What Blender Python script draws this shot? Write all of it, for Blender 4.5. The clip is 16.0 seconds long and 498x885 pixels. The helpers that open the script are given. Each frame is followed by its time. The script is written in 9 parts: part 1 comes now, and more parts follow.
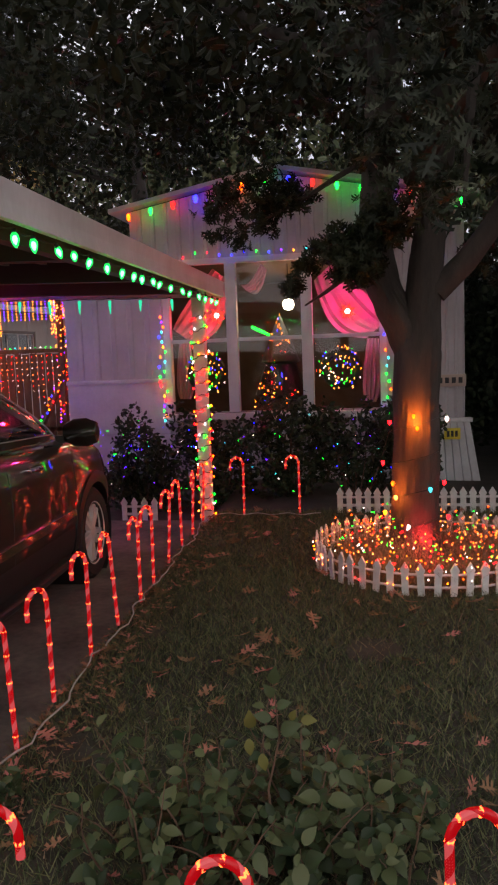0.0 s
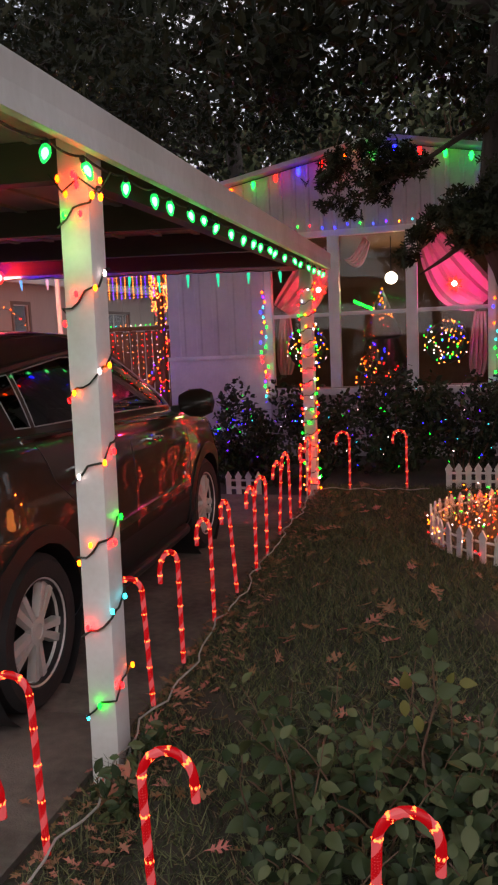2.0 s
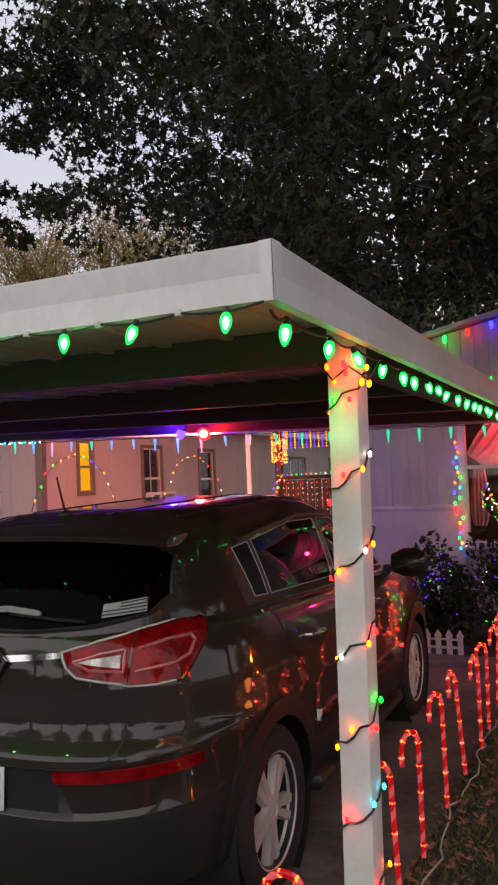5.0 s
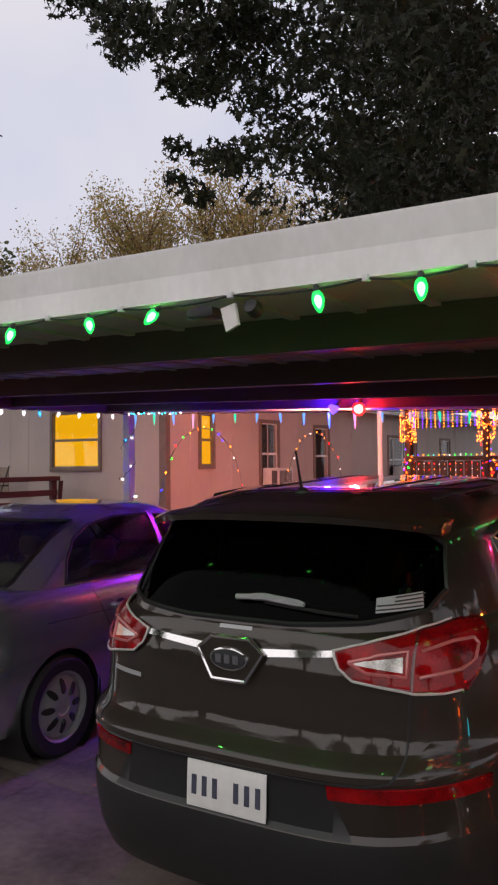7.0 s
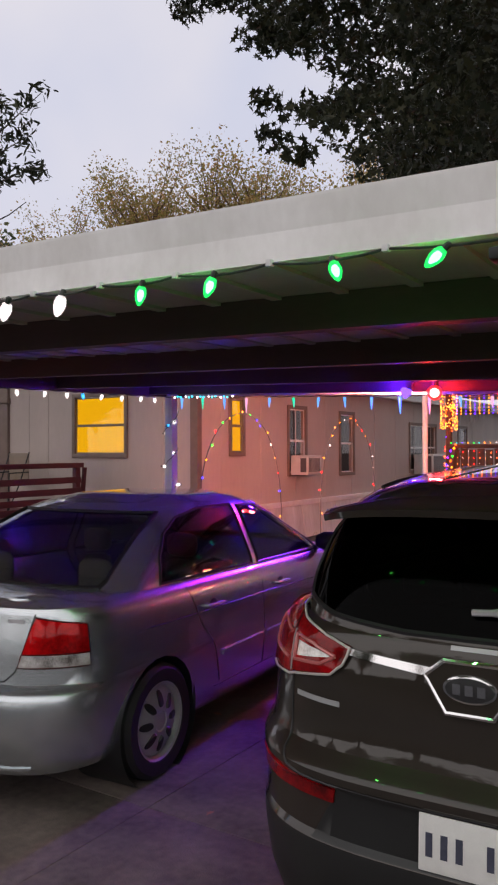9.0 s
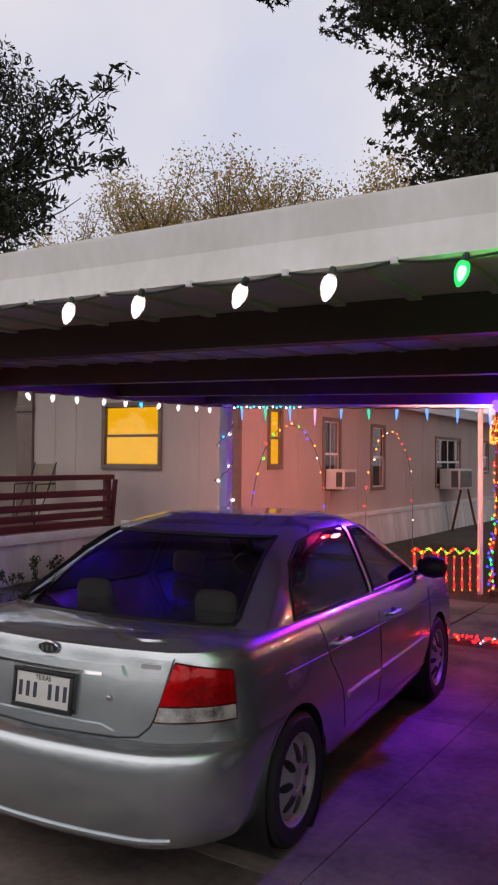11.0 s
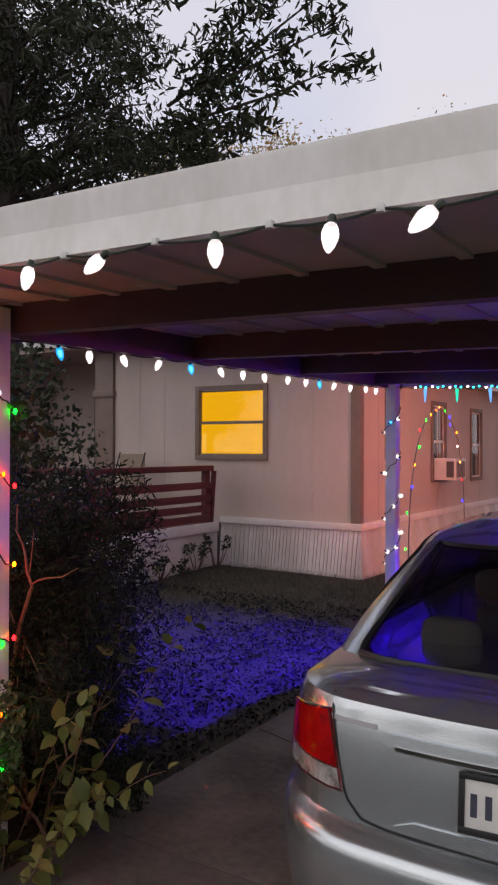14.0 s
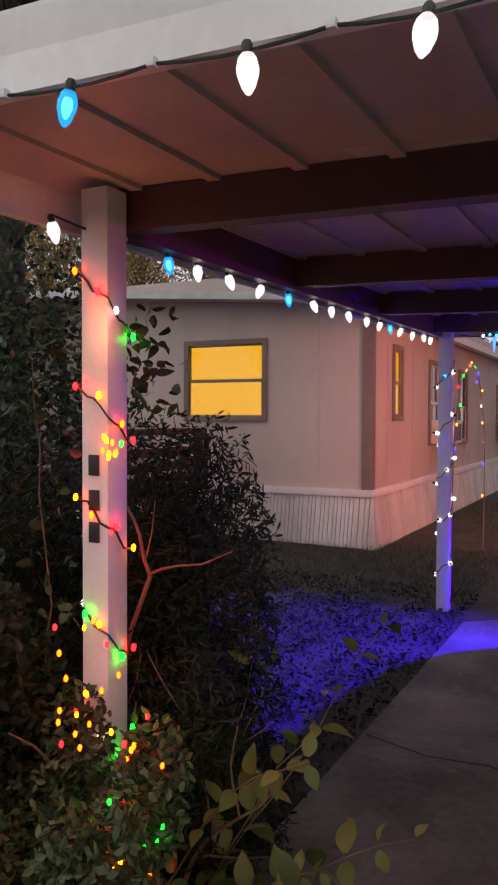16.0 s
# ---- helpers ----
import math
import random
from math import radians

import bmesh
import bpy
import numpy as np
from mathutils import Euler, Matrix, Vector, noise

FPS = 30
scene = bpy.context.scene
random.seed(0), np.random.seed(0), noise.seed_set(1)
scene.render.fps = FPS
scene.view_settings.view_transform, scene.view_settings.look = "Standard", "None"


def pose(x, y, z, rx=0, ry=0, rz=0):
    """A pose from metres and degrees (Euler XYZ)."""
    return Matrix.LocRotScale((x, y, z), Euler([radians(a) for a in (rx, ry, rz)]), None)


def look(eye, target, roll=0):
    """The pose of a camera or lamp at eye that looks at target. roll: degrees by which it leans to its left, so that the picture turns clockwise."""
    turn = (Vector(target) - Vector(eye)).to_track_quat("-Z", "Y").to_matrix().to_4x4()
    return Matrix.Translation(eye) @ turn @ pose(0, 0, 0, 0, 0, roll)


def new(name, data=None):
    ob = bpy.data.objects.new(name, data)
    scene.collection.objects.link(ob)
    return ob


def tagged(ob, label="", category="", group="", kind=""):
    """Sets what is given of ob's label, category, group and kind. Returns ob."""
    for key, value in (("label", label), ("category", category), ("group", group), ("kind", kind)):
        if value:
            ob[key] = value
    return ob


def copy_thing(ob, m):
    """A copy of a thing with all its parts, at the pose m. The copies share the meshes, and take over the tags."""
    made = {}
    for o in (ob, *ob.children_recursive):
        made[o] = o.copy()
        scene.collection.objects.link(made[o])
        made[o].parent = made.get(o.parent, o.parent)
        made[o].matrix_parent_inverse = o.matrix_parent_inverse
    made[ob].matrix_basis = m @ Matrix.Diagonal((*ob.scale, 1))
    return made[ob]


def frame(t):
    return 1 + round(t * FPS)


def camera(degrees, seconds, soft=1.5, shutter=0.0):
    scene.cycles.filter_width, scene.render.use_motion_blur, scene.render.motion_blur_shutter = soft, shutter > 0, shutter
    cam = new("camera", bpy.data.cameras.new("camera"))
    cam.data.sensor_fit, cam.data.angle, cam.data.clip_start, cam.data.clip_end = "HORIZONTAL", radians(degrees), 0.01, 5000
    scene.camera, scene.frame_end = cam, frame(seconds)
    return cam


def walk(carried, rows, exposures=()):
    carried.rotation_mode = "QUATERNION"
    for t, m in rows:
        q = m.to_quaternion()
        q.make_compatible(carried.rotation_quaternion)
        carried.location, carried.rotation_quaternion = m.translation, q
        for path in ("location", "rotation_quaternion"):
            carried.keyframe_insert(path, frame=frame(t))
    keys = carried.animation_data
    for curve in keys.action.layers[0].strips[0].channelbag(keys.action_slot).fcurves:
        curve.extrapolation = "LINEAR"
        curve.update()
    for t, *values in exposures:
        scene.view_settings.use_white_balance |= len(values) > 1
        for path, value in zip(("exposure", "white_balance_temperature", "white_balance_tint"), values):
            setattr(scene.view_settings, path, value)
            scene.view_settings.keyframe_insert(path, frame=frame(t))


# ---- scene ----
cam = camera(35.2, 16.0, 2.2)
PATH = [
    (0, (-0.102, 0.254, 1.663), (-0.445, 2.211, 1.432), -2.2),
    (0.5, (-0.215, 0.238, 1.676), (-0.567, 2.196, 1.472), -1.8),
    (1, (-0.284, 0.233, 1.661), (-0.663, 2.185, 1.44), -1.7),
    (1.5, (-0.28, 0.233, 1.625), (-0.721, 2.167, 1.366), -1.9),
    (2, (-0.318, 0.235, 1.589), (-0.868, 2.139, 1.322), -2.6),
    (2.5, (-0.34, 0.209, 1.654), (-1.009, 2.088, 1.506), -3.4),
    (3, (-0.339, 0.193, 1.701), (-1.077, 2.051, 1.652), -3.6),
    (3.2, (-0.339, 0.195, 1.709), (-1.096, 2.046, 1.696), -3.6),
    (5.3, (-0.744, 0.099, 1.738), (-1.7, 1.852, 1.843), -2.1),
    (5.5, (-0.835, 0.145, 1.725), (-1.818, 1.884, 1.827), -1.8),
    (6, (-0.988, 0.204, 1.74), (-2.029, 1.91, 1.832), -1.2),
    (6.5, (-1.192, 0.144, 1.747), (-2.27, 1.827, 1.821), -0.7),
    (7, (-1.406, 0.095, 1.756), (-2.513, 1.76, 1.806), -0.5),
    (7.5, (-1.613, 0.164, 1.738), (-2.753, 1.807, 1.755), -0.6),
    (8, (-1.835, 0.193, 1.741), (-2.951, 1.853, 1.749), -0.7),
    (8.2, (-1.936, 0.188, 1.736), (-3.053, 1.847, 1.74), -0.6),
    (10.3, (-2.848, 0.084, 1.792), (-3.874, 1.799, 1.845), 0.5),
    (10.5, (-2.958, 0.089, 1.784), (-4.0, 1.796, 1.836), 0.4),
    (11, (-3.207, 0.172, 1.782), (-4.274, 1.863, 1.828), 0.5),
    (11.5, (-3.54, 0.148, 1.787), (-4.624, 1.829, 1.829), 0.9),
    (12, (-3.875, 0.102, 1.811), (-4.96, 1.781, 1.848), 1.4),
    (12.5, (-4.193, 0.191, 1.796), (-5.281, 1.869, 1.84), 1.1),
    (13, (-4.5, 0.17, 1.793), (-5.584, 1.85, 1.829), 0.8),
    (13.5, (-4.847, 0.209, 1.786), (-5.921, 1.896, 1.794), 0.2),
    (14, (-5.231, 0.35, 1.79), (-6.303, 2.039, 1.805), 0.2),
    (14.5, (-5.615, 0.393, 1.794), (-6.656, 2.101, 1.818), 0.3),
    (15, (-5.963, 0.518, 1.789), (-6.969, 2.246, 1.813), 0.6),
    (15.5, (-6.254, 0.633, 1.763), (-7.228, 2.38, 1.758), 0.7),
    (16, (-6.548, 0.662, 1.696), (-7.454, 2.443, 1.629), 0.2),
]
walk(cam, [(t, look(eye, target, roll)) for t, eye, target, roll in PATH])

# ---- world and large lights ----
world = bpy.data.worlds.new("dusk_sky")
scene.world = world
world.use_nodes = True
wn = world.node_tree.nodes
wl = world.node_tree.links
wn.clear()
w_out = wn.new("ShaderNodeOutputWorld")
w_bg = wn.new("ShaderNodeBackground")
w_tc = wn.new("ShaderNodeTexCoord")
w_sep = wn.new("ShaderNodeSeparateXYZ")
w_ramp = wn.new("ShaderNodeValToRGB")
w_noise = wn.new("ShaderNodeTexNoise")
w_mix = wn.new("ShaderNodeMix")
w_mix.data_type = "RGBA"
w_noise.inputs["Scale"].default_value = 2.2
w_noise.inputs["Detail"].default_value = 4
w_ramp.color_ramp.elements[0].position = 0.0
w_ramp.color_ramp.elements[0].color = (0.84, 0.72, 0.70, 1)
w_ramp.color_ramp.elements[1].position = 0.9
w_ramp.color_ramp.elements[1].color = (0.53, 0.56, 0.72, 1)
w_mid = w_ramp.color_ramp.elements.new(0.3)
w_mid.color = (0.69, 0.695, 0.82, 1)
wl.new(w_tc.outputs["Generated"], w_sep.inputs[0])
wl.new(w_tc.outputs["Generated"], w_noise.inputs["Vector"])
wl.new(w_sep.outputs["Z"], w_ramp.inputs[0])
w_mix.inputs[0].default_value = 0.5
w_cr = wn.new("ShaderNodeValToRGB")
w_cr.color_ramp.elements[0].position = 0.42
w_cr.color_ramp.elements[0].color = (0.62, 0.64, 0.78, 1)
w_cr.color_ramp.elements[1].position = 0.62
w_cr.color_ramp.elements[1].color = (0.87, 0.81, 0.82, 1)
wl.new(w_noise.outputs["Fac"], w_cr.inputs[0])
wl.new(w_ramp.outputs["Color"], w_mix.inputs[6])
wl.new(w_cr.outputs["Color"], w_mix.inputs[7])
w_glow = wn.new("ShaderNodeMapRange")
w_glow.inputs["From Min"].default_value, w_glow.inputs["From Max"].default_value = 0.25, -0.75
w_warm = wn.new("ShaderNodeMix")
w_warm.data_type = "RGBA"
w_warm.inputs[7].default_value = (1.36, 1.27, 1.26, 1)
wl.new(w_sep.outputs["Y"], w_glow.inputs[0])
wl.new(w_glow.outputs[0], w_warm.inputs[0])
wl.new(w_mix.outputs[2], w_warm.inputs[6])
wl.new(w_warm.outputs[2], w_bg.inputs["Color"])
w_bg.inputs["Strength"].default_value = 1.0
wl.new(w_bg.outputs[0], w_out.inputs[0])


def lamp(name, kind, place, target, colour, watts, size=0.04, cone=120, blend=0.5):
    data = bpy.data.lights.new(name, kind)
    data.color, data.energy = colour, watts
    data.shadow_soft_size = size
    if kind == "SPOT":
        data.spot_size, data.spot_blend = radians(cone), blend
    ob = new(name, data)
    ob.matrix_basis = look(place, target)
    return ob


# the two coloured floodlights under the carport's back beam
lamp("red_flood_beam", "SPOT", (-4.80, 7.16, 2.16), (-9.6, 12.9, 1.7), (1.0, 0.27, 0.16), 1500, 0.05, 64, 1.0)
lamp("red_flood_spill", "SPOT", (-4.76, 6.96, 2.12), (-4.5, 3.6, 0.0), (1.0, 0.04, 0.04), 42, 0.05, 150, 0.6)
lamp("blue_flood_beam", "SPOT", (-5.10, 6.94, 2.16), (-8.2, 5.75, 0.0), (0.035, 0.003, 1.0), 6200, 0.04, 60, 0.9)
lamp("blue_flood_spill", "SPOT", (-5.00, 6.90, 2.18), (-5.75, 5.4, 0.8), (0.07, 0.006, 1.0), 400, 0.05, 88, 1.0)
lamp("red_globe_glow", "POINT", (-4.70, 6.90, 2.25), (0, 0, 0), (1.0, 0.02, 0.02), 24, 0.03)
lamp("violet_lens_glow", "POINT", (-5.06, 6.94, 2.23), (0, 0, 0), (0.06, 0.008, 1.0), 42, 0.03)
# the trunk's bulbs and the planter's heap of lights
lamp("orange_bulb_light", "POINT", (0.110, 5.985, 1.11), (0, 0, 0), (1.0, 0.17, 0.01), 11.0, 0.02)
lamp("orange_bulb_light", "POINT", (-0.095, 6.03, 0.58), (0, 0, 0), (1.0, 0.17, 0.01), 7.0, 0.02)
lamp("red_bulb_light", "POINT", (0.175, 5.97, 0.25), (0, 0, 0), (1.0, 0.02, 0.03), 9.0, 0.02)
lamp("planter_light", "POINT", (0.03, 5.40, 0.44), (0, 0, 0), (1.0, 0.26, 0.05), 5.5, 0.15)
# glow of the strings at the two street posts and in the shrub
lamp("post_string_light", "POINT", (-8.06, 2.62, 1.98), (0, 0, 0), (1.0, 0.28, 0.12), 1.4, 0.06)
lamp("post_string_light", "POINT", (-1.57, 2.50, 1.90), (0, 0, 0), (0.45, 0.8, 0.25), 0.5, 0.06)
lamp("shrub_string_light", "POINT", (-7.82, 2.36, 0.98), (0, 0, 0), (1.0, 0.18, 0.03), 1.6, 0.05)
# glow of the green bulbs behind the front fascia
for lx in (-2.1, -3.0, -3.7):
    lamp("green_bulb_light", "POINT", (lx, 1.98, 2.09), (0, 0, 0), (0.10, 1.0, 0.10), 0.9, 0.014)
# lit rooms
lamp("room_light", "POINT", (-1.33, 11.2, 2.24), (0, 0, 0), (1.0, 0.55, 0.25), 14, 0.1)

# ---- materials ----


def nodes_of(name):
    m = bpy.data.materials.new(name)
    m.use_nodes = True
    n = m.node_tree.nodes
    return m, n, m.node_tree.links, n["Principled BSDF"]


def mat(name, col, rough=0.6, metal=0.0, var=0.2, scale=6.0, bump=0.0, bscale=80.0, coat=0.0, tint=None, rnd=0.0, spec=0.5, stretch=(1, 1, 1)):
    """A surface with two scales of variation; tint is the colour it drifts to."""
    m, n, l, p = nodes_of(name)
    tc = n.new("ShaderNodeTexCoord")
    mp = n.new("ShaderNodeMapping")
    mp.inputs["Scale"].default_value = stretch
    l.new(tc.outputs["Object"], mp.inputs[0])
    a, b = n.new("ShaderNodeTexNoise"), n.new("ShaderNodeTexNoise")
    a.inputs["Scale"].default_value, b.inputs["Scale"].default_value = scale, scale * 11
    a.inputs["Detail"].default_value, b.inputs["Detail"].default_value = 5, 3
    l.new(mp.outputs[0], a.inputs["Vector"]), l.new(mp.outputs[0], b.inputs["Vector"])
    add = n.new("ShaderNodeMath")
    add.operation = "MULTIPLY_ADD"
    add.inputs[1].default_value = 0.35
    l.new(b.outputs["Fac"], add.inputs[0]), l.new(a.outputs["Fac"], add.inputs[2])
    ramp = n.new("ShaderNodeValToRGB")
    ramp.color_ramp.elements[0].position, ramp.color_ramp.elements[1].position = 0.45, 0.9
    t = tint or tuple(c * (1 - var) for c in col)
    ramp.color_ramp.elements[0].color = (*col, 1)
    ramp.color_ramp.elements[1].color = (*t, 1)
    l.new(add.outputs[0], ramp.inputs[0])
    last = ramp.outputs["Color"]
    if rnd:
        geo = n.new("ShaderNodeNewGeometry")
        hsv = n.new("ShaderNodeHueSaturation")
        mr = n.new("ShaderNodeMapRange")
        mr.inputs["To Min"].default_value, mr.inputs["To Max"].default_value = 1 - rnd, 1 + rnd
        l.new(geo.outputs["Random Per Island"], mr.inputs[0])
        l.new(mr.outputs[0], hsv.inputs["Value"])
        mr2 = n.new("ShaderNodeMapRange")
        mr2.inputs["To Min"].default_value, mr2.inputs["To Max"].default_value = 0.5 - rnd * 0.05, 0.5 + rnd * 0.05
        l.new(geo.outputs["Random Per Island"], mr2.inputs[0])
        l.new(mr2.outputs[0], hsv.inputs["Hue"])
        l.new(last, hsv.inputs["Color"])
        last = hsv.outputs["Color"]
    l.new(last, p.inputs["Base Color"])
    p.inputs["Roughness"].default_value, p.inputs["Metallic"].default_value = rough, metal
    p.inputs["Specular IOR Level"].default_value = spec
    if coat:
        p.inputs["Coat Weight"].default_value, p.inputs["Coat Roughness"].default_value = coat, 0.012
    if bump:
        c = n.new("ShaderNodeTexNoise")
        c.inputs["Scale"].default_value, c.inputs["Detail"].default_value = bscale, 4
        l.new(mp.outputs[0], c.inputs["Vector"])
        bp = n.new("ShaderNodeBump")
        bp.inputs["Strength"].default_value, bp.inputs["Distance"].default_value = bump, 0.01
        l.new(c.outputs["Fac"], bp.inputs["Height"])
        l.new(bp.outputs["Normal"], p.inputs["Normal"])
    return m


def glow(name, col, strength, body=0.35, spec=0.4):
    """Something that gives off light."""
    m, n, l, p = nodes_of(name)
    p.inputs["Base Color"].default_value = (*[c * body for c in col], 1)
    p.inputs["Specular IOR Level"].default_value = spec
    p.inputs["Roughness"].default_value = 0.25
    p.inputs["Emission Color"].default_value = (*col, 1)
    p.inputs["Emission Strength"].default_value = strength
    return m


def glass(name, tint, rough=0.0, ior=1.52, gloss=1.0):
    """A thin pane: tinted see-through with Fresnel gloss."""
    m, n, l, p = nodes_of(name)
    n.remove(p)
    tr, gl, mx, fr = n.new("ShaderNodeBsdfTransparent"), n.new("ShaderNodeBsdfGlossy"), n.new("ShaderNodeMixShader"), n.new("ShaderNodeFresnel")
    tr.inputs[0].default_value = (*tint, 1)
    gl.inputs["Roughness"].default_value = rough + 0.01
    gl.inputs["Color"].default_value = (gloss, gloss, gloss, 1)
    fr.inputs[0].default_value = ior
    l.new(fr.outputs[0], mx.inputs[0]), l.new(tr.outputs[0], mx.inputs[1]), l.new(gl.outputs[0], mx.inputs[2])
    l.new(mx.outputs[0], n["Material Output"].inputs[0])
    return m


def leafy(name, col, rnd=0.35, rough=0.55, through_light=0.25):
    """Leaves: diffuse with some light passing through, varied leaf by leaf."""
    m, n, l, p = nodes_of(name)
    geo, hsv, mr, mr2 = n.new("ShaderNodeNewGeometry"), n.new("ShaderNodeHueSaturation"), n.new("ShaderNodeMapRange"), n.new("ShaderNodeMapRange")
    mr.inputs["To Min"].default_value, mr.inputs["To Max"].default_value = 1 - rnd, 1 + rnd
    mr2.inputs["To Min"].default_value, mr2.inputs["To Max"].default_value = 0.5 + 0.04, 0.5 - 0.05
    l.new(geo.outputs["Random Per Island"], mr.inputs[0]), l.new(geo.outputs["Random Per Island"], mr2.inputs[0])
    hsv.inputs["Color"].default_value = (*col, 1)
    l.new(mr.outputs[0], hsv.inputs["Value"]), l.new(mr2.outputs[0], hsv.inputs["Hue"])
    l.new(hsv.outputs[0], p.inputs["Base Color"])
    p.inputs["Roughness"].default_value = rough
    p.inputs["Specular IOR Level"].default_value = 0.22
    tl, mx = n.new("ShaderNodeBsdfTranslucent"), n.new("ShaderNodeMixShader")
    l.new(hsv.outputs[0], tl.inputs[0])
    mx.inputs[0].default_value = through_light
    l.new(p.outputs[0], mx.inputs[1]), l.new(tl.outputs[0], mx.inputs[2])
    l.new(mx.outputs[0], n["Material Output"].inputs[0])
    return m


M_white = mat("white_painted_metal", (0.80, 0.80, 0.79), 0.45, var=0.25, scale=3.4, bump=0.10, bscale=30, tint=(0.64, 0.63, 0.61), stretch=(1.0, 1, 0.55))
M_post = mat("white_painted_post", (0.78, 0.77, 0.77), 0.5, var=0.15, scale=5, bump=0.06, bscale=40, tint=(0.66, 0.64, 0.62))
M_beam = mat("dark_maroon_beam", (0.085, 0.046, 0.048), 0.5, var=0.3, scale=5, bump=0.05, stretch=(0.3, 1, 1))
M_ceil = mat("cream_roof_pan", (0.52, 0.46, 0.43), 0.5, var=0.25, scale=3, bump=0.05, bscale=20)
M_roof = mat("pale_roof_sheet", (0.6, 0.6, 0.6), 0.5, var=0.2)
M_conc = mat("concrete", (0.205, 0.165, 0.146), 0.85, var=0.35, scale=2.0, bump=0.35, bscale=120, tint=(0.055, 0.046, 0.042))
M_soil = mat("dark_soil", (0.060, 0.050, 0.036), 0.95, var=0.5, scale=3, bump=0.7, bscale=45, tint=(0.028, 0.024, 0.018))
M_street = mat("asphalt", (0.06, 0.06, 0.062), 0.9, var=0.3, scale=2, bump=0.4, bscale=200)
M_grass = leafy("grass_blades", (0.098, 0.118, 0.056), 0.8, 0.6, 0.15)
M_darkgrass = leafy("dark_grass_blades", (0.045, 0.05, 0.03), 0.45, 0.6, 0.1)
M_stem = mat("reddish_stem", (0.30, 0.13, 0.08), 0.7, var=0.4, scale=20)
M_drygrass = leafy("dry_grass_blades", (0.21, 0.17, 0.10), 0.4, 0.7, 0.1)
M_dead = leafy("fallen_oak_leaf", (0.29, 0.155, 0.085), 0.7, 0.6, 0.05)
M_mulch = leafy("leaf_mulch", (0.040, 0.034, 0.034), 1.0, 0.6, 0.05)
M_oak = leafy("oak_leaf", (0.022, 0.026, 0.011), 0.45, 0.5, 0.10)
M_oaknear = leafy("oak_leaf_near", (0.034, 0.042, 0.026), 0.7, 0.4, 0.15)
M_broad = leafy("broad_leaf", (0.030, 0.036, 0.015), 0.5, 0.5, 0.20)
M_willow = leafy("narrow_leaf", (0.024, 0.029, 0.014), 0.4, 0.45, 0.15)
M_far = leafy("autumn_leaf", (0.33, 0.26, 0.085), 0.4, 0.6, 0.3)
M_fargreen = leafy("far_green_leaf", (0.075, 0.09, 0.045), 0.4, 0.6, 0.2)
M_bush = leafy("shrub_leaf", (0.062, 0.085, 0.038), 0.6, 0.38, 0.2)
M_bushyellow = leafy("yellow_green_leaf", (0.15, 0.155, 0.045), 0.55, 0.42, 0.3)
M_hedge = leafy("hedge_leaf", (0.035, 0.05, 0.026), 0.45, 0.4, 0.1)
M_juniper = leafy("needle_shrub", (0.020, 0.025, 0.013), 0.4, 0.6, 0.1)
M_twig = mat("twig_bark", (0.17, 0.10, 0.065), 0.8, var=0.4, scale=20)
M_bark = mat("oak_bark", (0.062, 0.048, 0.040), 0.9, var=0.6, scale=9, bump=1.0, bscale=22, tint=(0.03, 0.024, 0.02), stretch=(1, 1, 0.22))
M_h1 = mat("lilac_white_siding", (0.50, 0.47, 0.48), 0.5, var=0.2, scale=2, bump=0.04)
M_h1low = mat("white_skirting", (0.66, 0.65, 0.66), 0.5, var=0.25, scale=3)
M_h2 = mat("beige_siding", (0.50, 0.42, 0.38), 0.6, var=0.14, scale=1.4, bump=0.1, bscale=60, stretch=(1, 1, 0.3))
M_h2trim = mat("brown_trim", (0.20, 0.145, 0.12), 0.5, var=0.2)
M_skirt = mat("white_ribbed_skirting", (0.68, 0.66, 0.65), 0.45, var=0.35, scale=2.5, tint=(0.42, 0.39, 0.36), stretch=(1, 1, 0.15))
M_frame = mat("window_frame_white", (0.72, 0.70, 0.69), 0.45, var=0.15)
M_dark = mat("unlit_room_dark", (0.03, 0.027, 0.03), 0.8, var=0.3)
M_room = mat("room_wall", (0.16, 0.11, 0.08), 0.8, var=0.3)
M_redwood = mat("dark_red_stained_wood", (0.13, 0.014, 0.024), 0.55, var=0.5, scale=6, bump=0.15, stretch=(1, 0.2, 1))
M_brownwood = mat("brown_fence_wood", (0.14, 0.065, 0.035), 0.75, var=0.5, scale=8, bump=0.2, stretch=(1, 1, 0.2))
M_wire = mat("dark_green_wire", (0.012, 0.02, 0.013), 0.5, var=0.2)
M_whitewire = mat("white_cord", (0.42, 0.39, 0.36), 0.6, var=0.2)
M_clip = mat("white_clip", (0.7, 0.7, 0.7), 0.5, var=0.1)
M_picket = mat("white_picket", (0.70, 0.68, 0.66), 0.5, var=0.2, scale=20)
M_black = mat("black_plastic", (0.018, 0.018, 0.02), 0.45, var=0.2)
M_redlens = mat("red_cane_plastic", (0.75, 0.03, 0.03), 0.25, var=0.1)
M_door = mat("dark_blue_door", (0.03, 0.045, 0.055), 0.4, var=0.2)
M_ac = mat("white_plastic", (0.62, 0.60, 0.57), 0.5, var=0.15)
M_screen = mat("dark_grey_screen", (0.09, 0.09, 0.095), 0.35, var=0.2)
M_chair = mat("tan_mesh_chair", (0.28, 0.22, 0.17), 0.7, var=0.2)
M_pane = glass("window_glass", (0.85, 0.88, 0.88))
M_blind = glow("lit_blind", (1.0, 0.47, 0.004), 0.96, 0.1, 0.1)
M_drape = mat("white_drape", (0.62, 0.50, 0.50), 0.7, var=0.1)
